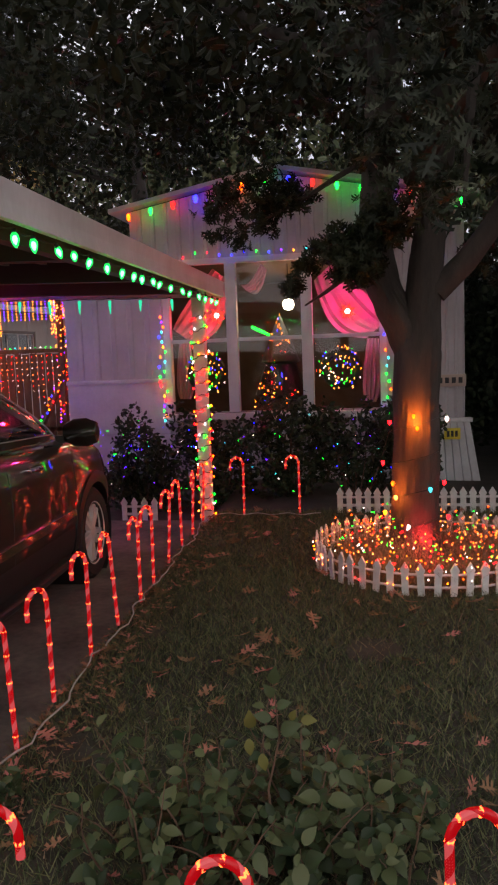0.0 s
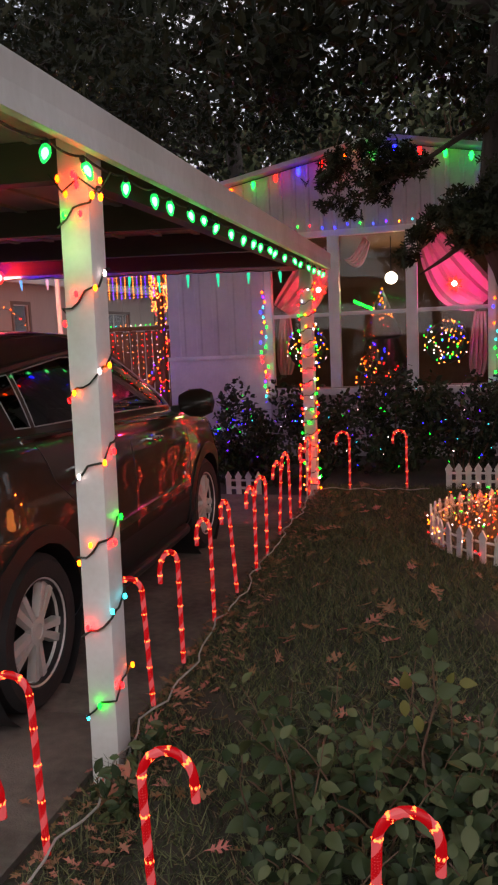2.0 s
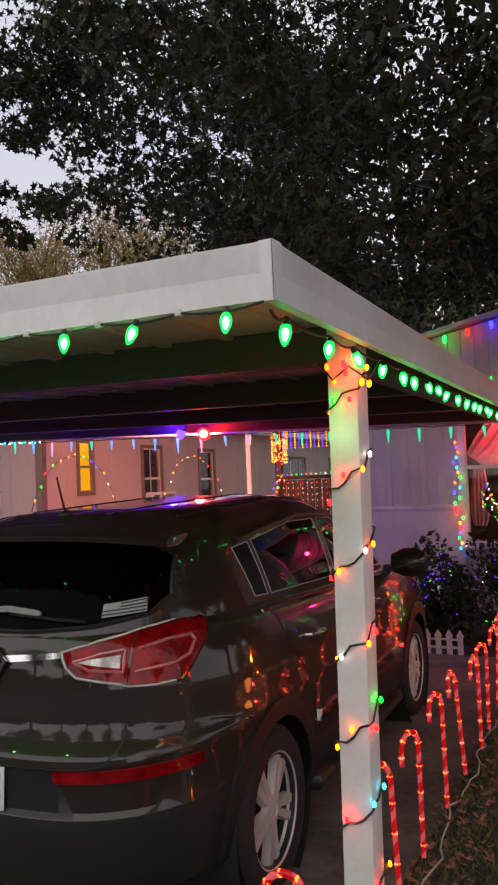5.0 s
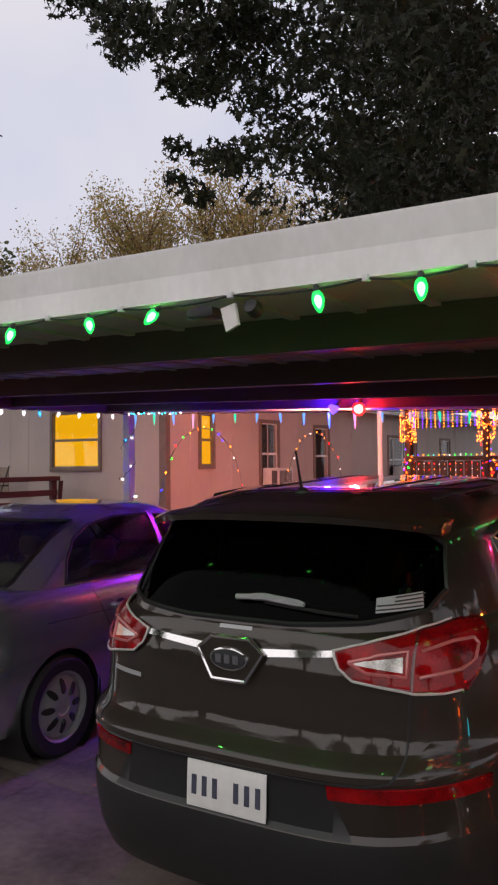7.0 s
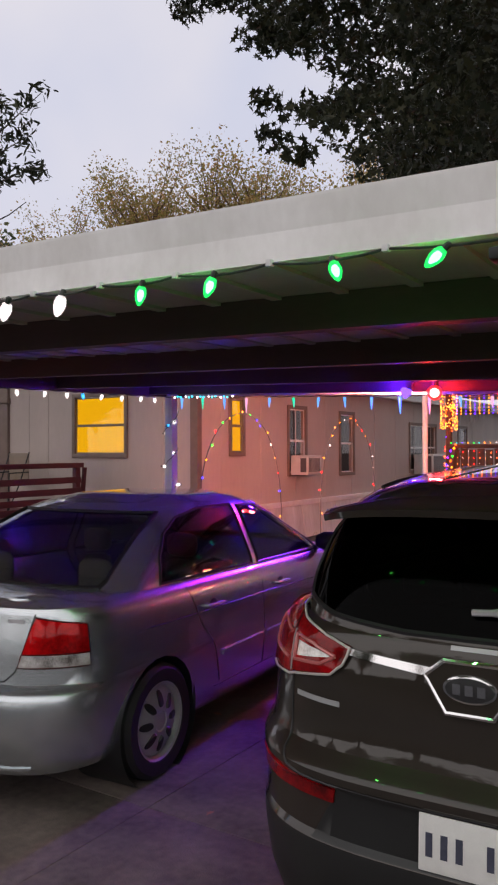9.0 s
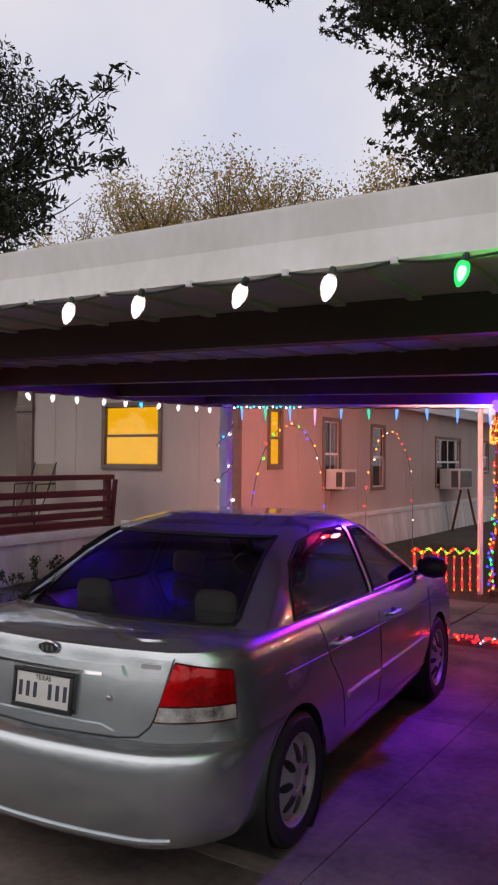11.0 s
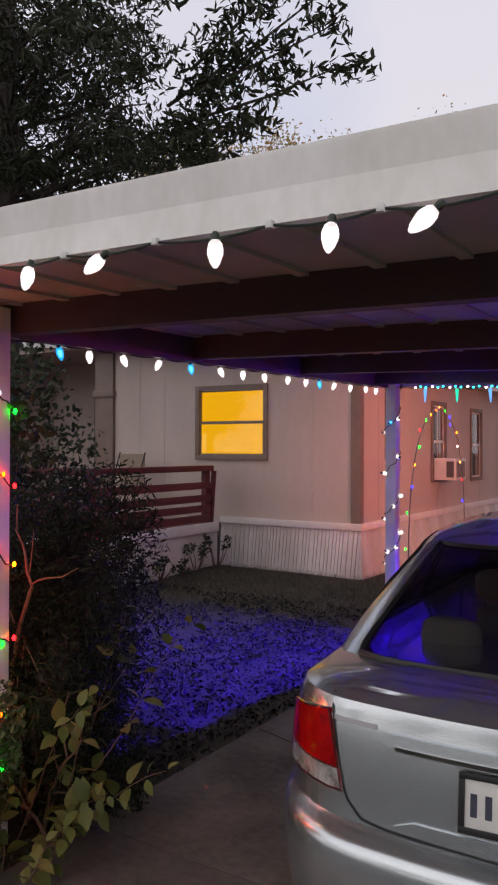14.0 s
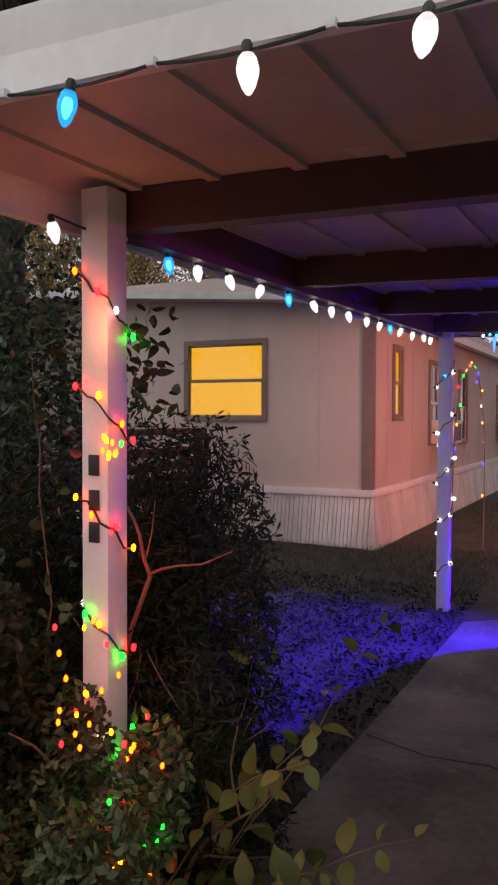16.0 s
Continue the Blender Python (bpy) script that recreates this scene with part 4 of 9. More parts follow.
def loft(bm, levels, zf, crown, outline=None):
    """A hull from outlines stacked upward, closed by a crowned top."""
    outline = outline or plan
    rings = []
    for z, w, yr, yf, rr, rf, bow, barrel in levels:
        half = outline(w, yr, yf, rr, rf, bow, barrel)
        full = half + [(-x, y) for x, y in half[-2:0:-1]]
        rings.append([bm.verts.new((x, y, zf(z, y))) for x, y in full])
    z, w, yr, yf, rr, rf, bow, barrel = levels[-1]
    half = outline(w, yr, yf, rr, rf, bow, barrel)
    full = half + [(-x, y) for x, y in half[-2:0:-1]]
    for f, up in ((0.94, 0.35), (0.80, 0.62), (0.55, 0.86), (0.28, 0.97), (0.0, 1.0)):
        d = (1 - f) * w * 0.75
        rings.append([bm.verts.new((x * f, min(max(y, yr + d), yf - d), zf(z, min(max(y, yr + d), yf - d)) + crown * up)) for x, y in full])
    n = len(full)
    for a, b in zip(rings, rings[1:]):
        for k in range(n):
            bm.faces.new((a[k], a[(k + 1) % n], b[(k + 1) % n], b[k]))
    bmesh.ops.remove_doubles(bm, verts=bm.verts, dist=0.0008)
    bmesh.ops.recalc_face_normals(bm, faces=bm.faces)
    return bm


def take(bm, polygon, axes, wanted, keep=False):
    """Cuts a convex polygon, seen along one axis, out of a hull and returns its faces as a new mesh."""
    n = len(polygon)
    area = sum(polygon[i][0] * polygon[(i + 1) % n][1] - polygon[(i + 1) % n][0] * polygon[i][1] for i in range(n))
    poly = polygon if area > 0 else polygon[::-1]
    u, v = axes
    lo = [min(p[k] for p in poly) - 0.03 for k in (0, 1)]
    hi = [max(p[k] for p in poly) + 0.03 for k in (0, 1)]
    for i in range(n):
        a, b = poly[i], poly[(i + 1) % n]
        co, no = Vector((0, 0, 0)), Vector((0, 0, 0))
        co[u], co[v] = a
        no[u], no[v] = b[1] - a[1], a[0] - b[0]
        near = []
        for f in bm.faces:
            if wanted(f):
                us, vs = [q.co[u] for q in f.verts], [q.co[v] for q in f.verts]
                if max(us) > lo[0] and min(us) < hi[0] and max(vs) > lo[1] and min(vs) < hi[1]:
                    near.append(f)
        geom = list({q for f in near for q in f.verts}) + list({q for f in near for q in f.edges}) + near
        if geom:
            bmesh.ops.bisect_plane(bm, geom=geom, plane_co=co, plane_no=no, dist=1e-5)

    def inside(f):
        c = f.calc_center_median()
        return all((poly[(i + 1) % n][0] - poly[i][0]) * (c[v] - poly[i][1]) - (poly[(i + 1) % n][1] - poly[i][1]) * (c[u] - poly[i][0]) > 0 for i in range(n))
    chosen = [f for f in bm.faces if wanted(f) and inside(f)]
    out, made = bmesh.new(), {}
    for f in chosen:
        for q in f.verts:
            if q not in made:
                made[q] = out.verts.new(q.co)
        out.faces.new([made[q] for q in f.verts])
    out.normal_update()
    if not keep:
        bmesh.ops.delete(bm, geom=chosen, context="FACES")
    return out


def puff(bm, d):
    """Moves a shell outward and gives it a rim."""
    bm.normal_update()
    moves = {v: v.normal * d for v in bm.verts}
    ext = bmesh.ops.extrude_face_region(bm, geom=list(bm.faces))
    top = [q for q in ext["geom"] if isinstance(q, bmesh.types.BMVert)]
    bm.normal_update()
    for v in top:
        v.co += v.normal * d
    return bm


def rim_of(bm, r, out=0.0):
    """A bead round the open border of a shell."""
    res = bmesh.new()
    edges = [e for e in bm.edges if e.is_boundary]
    links = {}
    for e in edges:
        for v in e.verts:
            links.setdefault(v, []).append(e.other_vert(v))
    seen = set()
    for s in list(links):
        if s in seen:
            continue
        loop, prev, cur = [s], None, s
        seen.add(s)
        while True:
            nxt = [q for q in links[cur] if q is not prev and q not in seen]
            if not nxt:
                break
            prev, cur = cur, nxt[0]
            seen.add(cur)
            loop.append(cur)
        if len(loop) > 3:
            pts = [v.co + v.normal * out for v in loop] + [loop[0].co + loop[0].normal * out]
            tube(res, pts, r, 5, False)
    return res


def tyre_and_rim(name, parent, place, r, width, kind, side):
    """A wheel: tyre with a flat tread, dish, spokes and hub. It faces side * x."""
    wheel = part(name, lathe(bmesh.new(), [(r * 0.62, -width * 0.5), (r * 0.90, -width * 0.52), (r * 0.985, -width * 0.40), (r, -width * 0.2), (r, width * 0.2), (r * 0.985, width * 0.40), (r * 0.90, width * 0.52), (r * 0.70, width * 0.50), (r * 0.66, width * 0.44), (r * 0.62, width * 0.30)], 48), M_tyre, parent, "black tyre on a " + ("silver alloy wheel" if kind == "alloy" else "grey hubcap"), angle=25)
    wheel.matrix_basis = pose(*place, 0, 90 * side, 0)
    w2 = width * 0.5
    part("dish", lathe(bmesh.new(), [(0, -w2 * 0.2), (r * 0.60, -w2 * 0.2), (r * 0.655, w2 * 0.75), (r * 0.675, w2 * 0.92), (r * 0.64, w2 * 0.90), (r * 0.615, w2 * 0.5), (r * 0.58, -w2 * 0.1), (0, -w2 * 0.1)], 48), M_black if kind == "alloy" else M_hubcap, wheel, angle=30)
    part("rim", lathe(bmesh.new(), [(r * 0.612, w2 * 0.60), (r * 0.66, w2 * 0.93), (r * 0.68, w2 * 0.96), (r * 0.685, w2 * 0.88), (r * 0.63, w2 * 0.50)], 48), M_alloy if kind == "alloy" else M_hubcap, wheel, angle=60)
    if kind == "alloy":
        for k in range(5):
            for d in (-0.17, 0.17):
                a = 2 * math.pi * k / 5 + d
                b = 2 * math.pi * k / 5 + d * 0.95
                c0, c1 = Vector((math.cos(b + d * 0.6), math.sin(b + d * 0.6), 0)), Vector((math.cos(a), math.sin(a), 0))
                t0, t1 = Vector((-c0.y, c0.x, 0)), Vector((-c1.y, c1.x, 0))
                p0, p1 = c0 * r * 0.12, c1 * r * 0.645
                zt0, zt1 = w2 * 0.82, w2 * 0.78
                bm = hexa(bmesh.new(), [p0 - t0 * 0.020 + Vector((0, 0, zt0 - 0.03)), p0 + t0 * 0.020 + Vector((0, 0, zt0 - 0.03)), p1 + t1 * 0.026 + Vector((0, 0, zt1 - 0.04)), p1 - t1 * 0.026 + Vector((0, 0, zt1 - 0.04)),
                                        p0 - t0 * 0.013 + Vector((0, 0, zt0)), p0 + t0 * 0.013 + Vector((0, 0, zt0)), p1 + t1 * 0.018 + Vector((0, 0, zt1)), p1 - t1 * 0.018 + Vector((0, 0, zt1))])
                part("spoke", bm, M_alloy, wheel, smooth=False)
        part("hub", lathe(bmesh.new(), [(r * 0.19, w2 * 0.55), (r * 0.18, w2 * 0.84), (r * 0.10, w2 * 0.88), (r * 0.09, w2 * 0.84), (0, w2 * 0.83)], 20), M_alloy, wheel)
    else:
        part("hub", lathe(bmesh.new(), [(r * 0.60, w2 * 0.62), (r * 0.40, w2 * 0.90), (r * 0.18, w2 * 0.98), (r * 0.16, w2 * 0.92), (0, w2 * 0.93)], 36), M_hubcap, wheel)
        for k in range(8):
            a = 2 * math.pi * k / 8
            m = pose(r * 0.40 * math.cos(a), r * 0.40 * math.sin(a), w2 * 0.905, 0, 0, math.degrees(a)) @ Matrix.Rotation(0.35, 4, "Y") @ Matrix.Diagonal((1.35, 0.62, 1, 1))
            part("hubcap_hole", lathe(bmesh.new(), [(0, 0.006), (r * 0.105, 0.004), (r * 0.12, -0.01)], 12, m), M_black, wheel)
    return wheel


def bend(tree, pts, way, lift):
    """Points dropped on a hull along a way, lifted off it a little."""
    out = []
    for p in pts:
        hit = tree.ray_cast(Vector(p) - Vector(way) * 3, Vector(way))
        if hit[0] is not None:
            out.append(hit[0] + hit[1] * lift if hit[1].dot(Vector(way)) < 0 else hit[0] - hit[1] * lift)
    return out


def fine(pts, n=6):
    res = []
    for a, b in zip(pts, pts[1:]):
        a, b = Vector(a), Vector(b)
        res += [a + (b - a) * (k / n) for k in range(n)]
    return res + [Vector(pts[-1])]


def seam(name, tree, pts, way, r, material, parent, lift=0.0, label="", n=6):
    q = bend(tree, fine(pts, n), way, lift)
    if len(q) > 1:
        return part(name, tube(bmesh.new(), q, r, 5), material, parent, label)


def patch(tree, poly, way, lift, thick, n=10):
    """A thin badge or plate that follows the hull: a row of strips between a lower and an upper line."""
    lo, hi = poly
    bm = bmesh.new()
    a = bend(tree, fine(lo, n), way, lift)
    b = bend(tree, fine(hi, n), way, lift)
    m = min(len(a), len(b))
    off = Vector(way) * -thick
    va, vb = [bm.verts.new(p) for p in a[:m]], [bm.verts.new(p) for p in b[:m]]
    wa, wb = [bm.verts.new(p + off) for p in a[:m]], [bm.verts.new(p + off) for p in b[:m]]
    for i in range(m - 1):
        bm.faces.new((wa[i], wa[i + 1], wb[i + 1], wb[i]))
        bm.faces.new((va[i], va[i + 1], wa[i + 1], wa[i]))
        bm.faces.new((wb[i], wb[i + 1], vb[i + 1], vb[i]))
    bm.faces.new((va[0], wa[0], wb[0], vb[0])), bm.faces.new((va[m - 1], vb[m - 1], wb[m - 1], wa[m - 1]))
    bmesh.ops.recalc_face_normals(bm, faces=bm.faces)
    return bm


def oval(bm, x, y, z, a, b, d, n=28):
    """A flat oval disc facing -y."""
    return lathe(bm, [(0, d), (0.80, d), (0.97, d * 0.8), (1.0, 0)], n, Matrix.Translation((x, y, z)) @ Matrix.Rotation(radians(90), 4, "X") @ Matrix.Diagonal((a, b, 1, 1)))


def number_plate(parent, x, y, z, tilt, frame_mat, framed, word):
    plate = part("number_plate", boxed(-0.1525, 0.1525, -0.003, 0.003, -0.076, 0.076, bevel=0.003), M_plate, parent, "white number plate with dark characters")
    plate.matrix_basis = pose(x, y, z, tilt, 0, 0)
    if framed:
        bm = bmesh.new()
        box(bm, -0.166, 0.166, -0.010, 0.004, 0.066, 0.084, bevel=0.003)
        box(bm, -0.166, 0.166, -0.010, 0.004, -0.084, -0.066, bevel=0.003)
        box(bm, -0.166, -0.148, -0.010, 0.004, -0.0655, 0.0655, bevel=0.003)
        box(bm, 0.148, 0.166, -0.010, 0.004, -0.0655, 0.0655, bevel=0.003)
        part("plate_frame", bm, frame_mat, plate, "thin plate frame")
    for k in range(7):
        if k == 3:
            continue
        u = -0.123 + 0.041 * k
        part("plate_bar", boxed(u - 0.0095, u + 0.0095, -0.0048, -0.0032, -0.036, 0.028), M_plateink, plate, smooth=False)
    if word:
        cu = bpy.data.curves.new("plate_word", "FONT")
        cu.body, cu.size, cu.align_x, cu.align_y, cu.extrude = word, 0.030, "CENTER", "CENTER", 0.0006
        cu.materials.append(M_ink)
        ob = new("plate_word", cu)
        ob.parent = plate
        ob.matrix_basis = pose(0, -0.0045, 0.049, 90, 0, 0)
    return plate


def car_seat(parent, x, y, z, w=0.50, bench=False):
    back = bmesh.new()
    hexa(back, [(x - w / 2, y - 0.02, z + 0.10), (x + w / 2, y - 0.02, z + 0.10), (x + w / 2, y + 0.10, z + 0.10), (x - w / 2, y + 0.10, z + 0.10),
                (x - w / 2 + 0.05, y - 0.20, z + 0.66), (x + w / 2 - 0.05, y - 0.20, z + 0.66), (x + w / 2 - 0.05, y - 0.10, z + 0.66), (x - w / 2 + 0.05, y - 0.10, z + 0.66)])
    bmesh.ops.bevel(back, geom=list(back.edges), offset=0.045, segments=4, affect="EDGES")
    seat = part("seat", back, M_seat, parent, "grey cloth car seat", angle=80)
    part("cushion", boxed(x - w / 2, x + w / 2, y, y + 0.5, z, z + 0.14, bevel=0.04), M_seat, seat)
    heads = (x,) if not bench else (x - 0.38, x + 0.38)
    for hx in heads:
        hb = lathe(bmesh.new(), [(abs(math.sin(a)) ** 0.6, -math.copysign(abs(math.cos(a)) ** 0.6, math.cos(a))) for a in (math.pi * k / 10 for k in range(11))], 18, Matrix.Translation((hx, y - 0.205, z + 0.755)) @ Matrix.Diagonal((0.12, 0.05, 0.08, 1)))
        part("headrest", hb, M_seat, seat, angle=80)
        part("headrest_stem", tube(bmesh.new(), [(hx - 0.05, y - 0.17, z + 0.6), (hx - 0.05, y - 0.2, z + 0.7)], 0.008), M_chrome, seat)


def circle(y, z, r, n=22):
    return [(y + r * math.cos(2 * math.pi * k / n), z + r * math.sin(2 * math.pi * k / n)) for k in range(n)]


def side_face(s):
    return lambda f: f.normal.x * s > 0.28 and f.calc_center_median().x * s > 0.3


def build_sedan():
    car = thing("sedan_car", (-5.752, 2.485, 0.0), "silver-blue four-door sedan with red tail lamps, parked under the carport", "car", turn=4.75)

    def zf(z, y):
        if z <= 0.6:
            return z
        g = 1.0 if y < 1.0 else 1.0 - 0.10 * min(1, (y - 1.0) / 2.4) - 0.50 * max(0, (y - 3.35) / 1.15) ** 1.25
        return 0.6 + (z - 0.6) * g
    L = [(0.20, .74, .14, 4.28, .30, .4, .10, .05), (0.215, .79, .085, 4.36, .30, .45, .10, .05), (0.26, .825, .045, 4.42, .32, .5, .11, .05), (0.30, .842, .026, 4.45, .33, .5, .11, .05),
         (0.42, .858, .006, 4.485, .34, .5, .115, .05), (0.52, .866, 0, 4.50, .35, .5, .12, .05), (0.575, .868, .004, 4.495, .35, .5, .12, .05), (0.600, .868, .014, 4.49, .35, .5, .12, .05), (0.617, .868, .035, 4.48, .35, .5, .12, .05),
         (0.628, .868, .070, 4.46, .34, .5, .12, .05), (0.640, .867, .088, 4.45, .33, .5, .12, .05), (0.70, .866, .096, 4.44, .32, .5, .12, .05), (0.78, .862, .104, 4.43, .31, .5, .12, .05),
         (0.86, .856, .114, 4.42, .30, .5, .12, .05), (0.92, .846, .124, 4.40, .28, .5, .12, .05), (0.962, .832, .132, 4.38, .26, .5, .12, .05), (0.990, .815, .143, 4.36, .24, .5, .12, .05), (1.006, .788, .170, 4.33, .22, .48, .12, .05), (1.012, .755, .205, 4.30, .22, .46, .12, .05)]
    hull = loft(bmesh.new(), L, zf, 0.03)
    tree = BVHTree.FromBMesh(hull)
    for s in (1, -1):
        for yw in (0.87, 3.48):
            take(hull, circle(yw, 0.31, 0.335), (1, 2), lambda f, s=s: side_face(s)(f) and f.calc_center_median().z < 0.8).free()
    bmesh.ops.bisect_plane(hull, geom=list(hull.verts) + list(hull.edges) + list(hull.faces), plane_co=(0, 0.36, 0), plane_no=(0, 1, 0), dist=1e-5)
    tails = []
    for s in (1, -1):
        back = lambda f, s=s: f.calc_center_median().x * s > 0.4 and f.calc_center_median().y < 0.36 and f.normal.z < 0.8
        red = take(hull, [(s * .612, .998), (s * .553, .785), (s * 1.1, .785), (s * 1.1, .850), (s * .83, .905), (s * .775, .955), (s * .70, .992)], (0, 2), back)
        clear = take(hull, [(s * .552, .783), (s * .536, .722), (s * 1.1, .722), (s * 1.1, .783)], (0, 2), back)
        tails.append((red, clear))
    body = part("body", hull, M_silver, car, angle=30)
    body.visible_shadow = True
    for (red, clear) in tails:
        rim = rim_of(red, 0.0055, 0.008)
        lamp_part = part("tail_lamp", puff(red, 0.012), M_redtail, car, "red tail lamp with clear lower strip", angle=40)
        part("lamp_rim", rim, M_deepred, lamp_part, "dark red lamp rim")
        strip_rim = rim_of(clear, 0.0055, 0.008)
        part("lamp_rim", strip_rim, M_deepred, lamp_part, "dark red lamp rim")
        part("clear_strip", puff(clear, 0.012), M_clear, lamp_part, "clear lamp strip", angle=40)
    # cabin
    G = [(0.94, .812, .34, 3.60, .30, .4, .10, .04), (1.03, .790, .49, 3.42, .28, .4, .10, .04), (1.10, .762, .62, 3.26, .26, .38, .10, .03), (1.18, .726, .77, 3.08, .25, .36, .10, .03), (1.27, .686, .95, 2.88, .25, .34, .09, .03),
         (1.34, .650, 1.12, 2.72, .25, .34, .09, .03), (1.385, .616, 1.25, 2.60, .25, .34, .08, .03), (1.418, .570, 1.39, 2.50, .25, .34, .07, .03), (1.440, .49, 1.56, 2.38, .22, .3, .06, .03)]
    cab = loft(bmesh.new(), G, lambda z, y: z + 0.012 * max(0, 1 - abs(y - 2.2)), 0.022)
    glasses = []
    for s in (1, -1):
        sf = lambda f, s=s: f.normal.x * s > 0.45
        glasses.append(("side_window", take(cab, [(0.97, 1.012), (2.02, 0.995), (2.02, 1.385), (1.62, 1.386), (1.36, 1.345), (1.17, 1.262), (1.04, 1.150)], (1, 2), sf), M_tint2))
        glasses.append(("side_window", take(cab, [(2.10, 0.995), (3.18, 0.985), (2.66, 1.315), (2.42, 1.365), (2.10, 1.374)], (1, 2), sf), M_tint2))
    glasses.append(("rear_window", take(cab, [(-.64, 1.035), (.64, 1.035), (.645, 1.06), (.52, 1.372), (-.52, 1.372), (-.645, 1.06)], (0, 2), lambda f: f.normal.y < -0.25 and f.calc_center_median().y < 2), M_carglass))
    glasses.append(("windscreen", take(cab, [(-.62, 1.0), (.62, 1.0), (.50, 1.36), (-.50, 1.36)], (0, 2), lambda f: f.normal.y > 0.25), M_screenglass))
    part("roof", cab, M_silver, car, angle=30)
    for nm, g, m in glasses:
        rim = rim_of(g, 0.009 if nm == "side_window" else 0.014)
        w = part(nm, g, m, car, "smoked side window" if nm == "side_window" else "clear glass")
        part("seal", rim, M_black, w)
    # lid, bumper and badges
    back = (0, 1, 0)
    for s in (1, -1):
        seam("lid_gap", tree, [(s * .60, 0, 1.0), (s * .545, 0, .76), (s * .52, 0, .70), (s * .47, 0, .655), (s * .38, 0, .645)], back, 0.0045, M_black, car)
    seam("lid_gap", tree, [(-.38, 0, .645), (0, 0, .637), (.38, 0, .645)], back, 0.0045, M_black, car)
    part("lid_crease", patch(tree, ([(-.36, 0, .668), (.36, 0, .668)], [(-.30, 0, .690), (.30, 0, .690)]), back, 0.0, 0.010, 14), M_silver, car)
    part("bumper_lip", tube(bmesh.new(), bend(tree, fine([(-.62, 0, .262), (0, 0, .262), (.62, 0, .262)], 14), back, 0.002), 0.010, 6), M_silver, car)
    garnish = part("garnish", patch(tree, ([(-.40, 0, .892), (.40, 0, .892)], [(-.38, 0, .930), (.38, 0, .930)]), back, 0.0, 0.022, 14), M_silver, car, "body-coloured garnish over the plate")
    part("chrome_strip", patch(tree, ([(-.36, 0, .886), (.30, 0, .886)], [(-.36, 0, .899), (.30, 0, .899)]), back, 0.0, 0.027, 14), M_chrome, garnish, "chrome strip")
    bm = oval(bmesh.new(), 0.0, 0.131, 0.965, 0.058, 0.031, 0.012)
    badge = part("badge", bm, M_chrome, car, "oval chrome badge")
    part("badge_face", oval(bmesh.new(), 0.0, 0.121, 0.965, 0.050, 0.025, 0.004), M_ink, badge, "black badge face")
    for k in (-1, 0, 1):
        part("badge_bar", boxed(-0.008 + 0.026 * k, 0.008 + 0.026 * k, 0.113, 0.118, 0.953, 0.977), M_chrome, badge, smooth=False)
    part("lettering_bar", patch(tree, ([(-.60, 0, .925), (-.43, 0, .925)], [(-.60, 0, .940), (-.43, 0, .940)]), back, 0.0, 0.003, 6), M_hubcap, car, "chrome lettering bar")
    part("lettering_bar", patch(tree, ([(.46, 0, .925), (.545, 0, .925)], [(.46, 0, .942), (.545, 0, .942)]), back, 0.0, 0.003, 6), M_hubcap, car, "chrome lettering bar")
    part("lid_lock", oval(bmesh.new(), 0.33, 0.120, 0.795, 0.012, 0.012, 0.006, 14), M_chrome, car)
    number_plate(car, 0.0, 0.092, 0.790, -6, M_black, True, "TEXAS")
    # sides
    for s in (1, -1):
        way = (-s, 0, 0)
        seam("door_gap", tree, [(0, 2.07, .98), (0, 2.07, .34)], way, 0.0035, M_black, car)
        seam("door_gap", tree, [(0, 1.17, .97), (0, 1.28, .75), (0, 1.42, .60), (0, 1.50, .36)], way, 0.0035, M_black, car)
        seam("door_gap", tree, [(0, 3.20, .93), (0, 3.24, .36)], way, 0.0035, M_black, car)
        # the body crease's shade, drawn as a thin black line
        seam("crease_shade_line", tree, [(0, .75, .815), (0, 2.2, .800), (0, 3.3, .765)], way, 0.003, M_black, car, n=16)
        seam("sill_gap", tree, [(0, 1.45, .335), (0, 3.25, .335)], way, 0.003, M_black, car)
        for y0, y1 in ((1.52, 2.04), (2.10, 3.16)):
            part("side_moulding", patch(tree, ([(0, y0, .505), (0, y1, .505)], [(0, y0, .540), (0, y1, .540)]), way, 0.0, 0.012, 10), M_silver, car)
        for y in (1.34, 2.26):
            q = bend(tree, [(0, y, .835), (0, y + 0.08, .835), (0, y + 0.17, .83)], way, 0.0)
            if len(q) == 3:
                out = Vector((s * 0.022, 0, 0))
                part("door_handle", tube(bmesh.new(), [q[0] - out * 0.3, q[0] + out, q[1] + out * 1.3, q[2] + out, q[2] - out * 0.3], [0.010, 0.013, 0.014, 0.013, 0.010], 8), M_silver, car)
                # black disc gives the shade of a hollow that the hull lacks
                part("handle_recess_shade", oval(bmesh.new(), 0, 0, 0, 0.045, 0.03, 0.003, 14), M_black, car).matrix_basis = Matrix.Translation(q[1]) @ Matrix.Rotation(radians(90 * s), 4, "Z")
        mirror = part("mirror", boxed(s * 0.80 - 0.02, s * 0.80 + 0.02, 3.07, 3.13, 0.97, 1.0), M_black, car, "black door mirror")
        mb = bmesh.new()
        lathe(mb, [(0, -0.11), (0.05, -0.10), (0.075, -0.04), (0.078, 0.03), (0.06, 0.09), (0, 0.11)], 14, pose(s * 0.91, 3.10, 1.03, 0, 90, 0) @ Matrix.Diagonal((1, 0.65, 1, 1)))
        part("mirror_shell", mb, M_black, mirror)
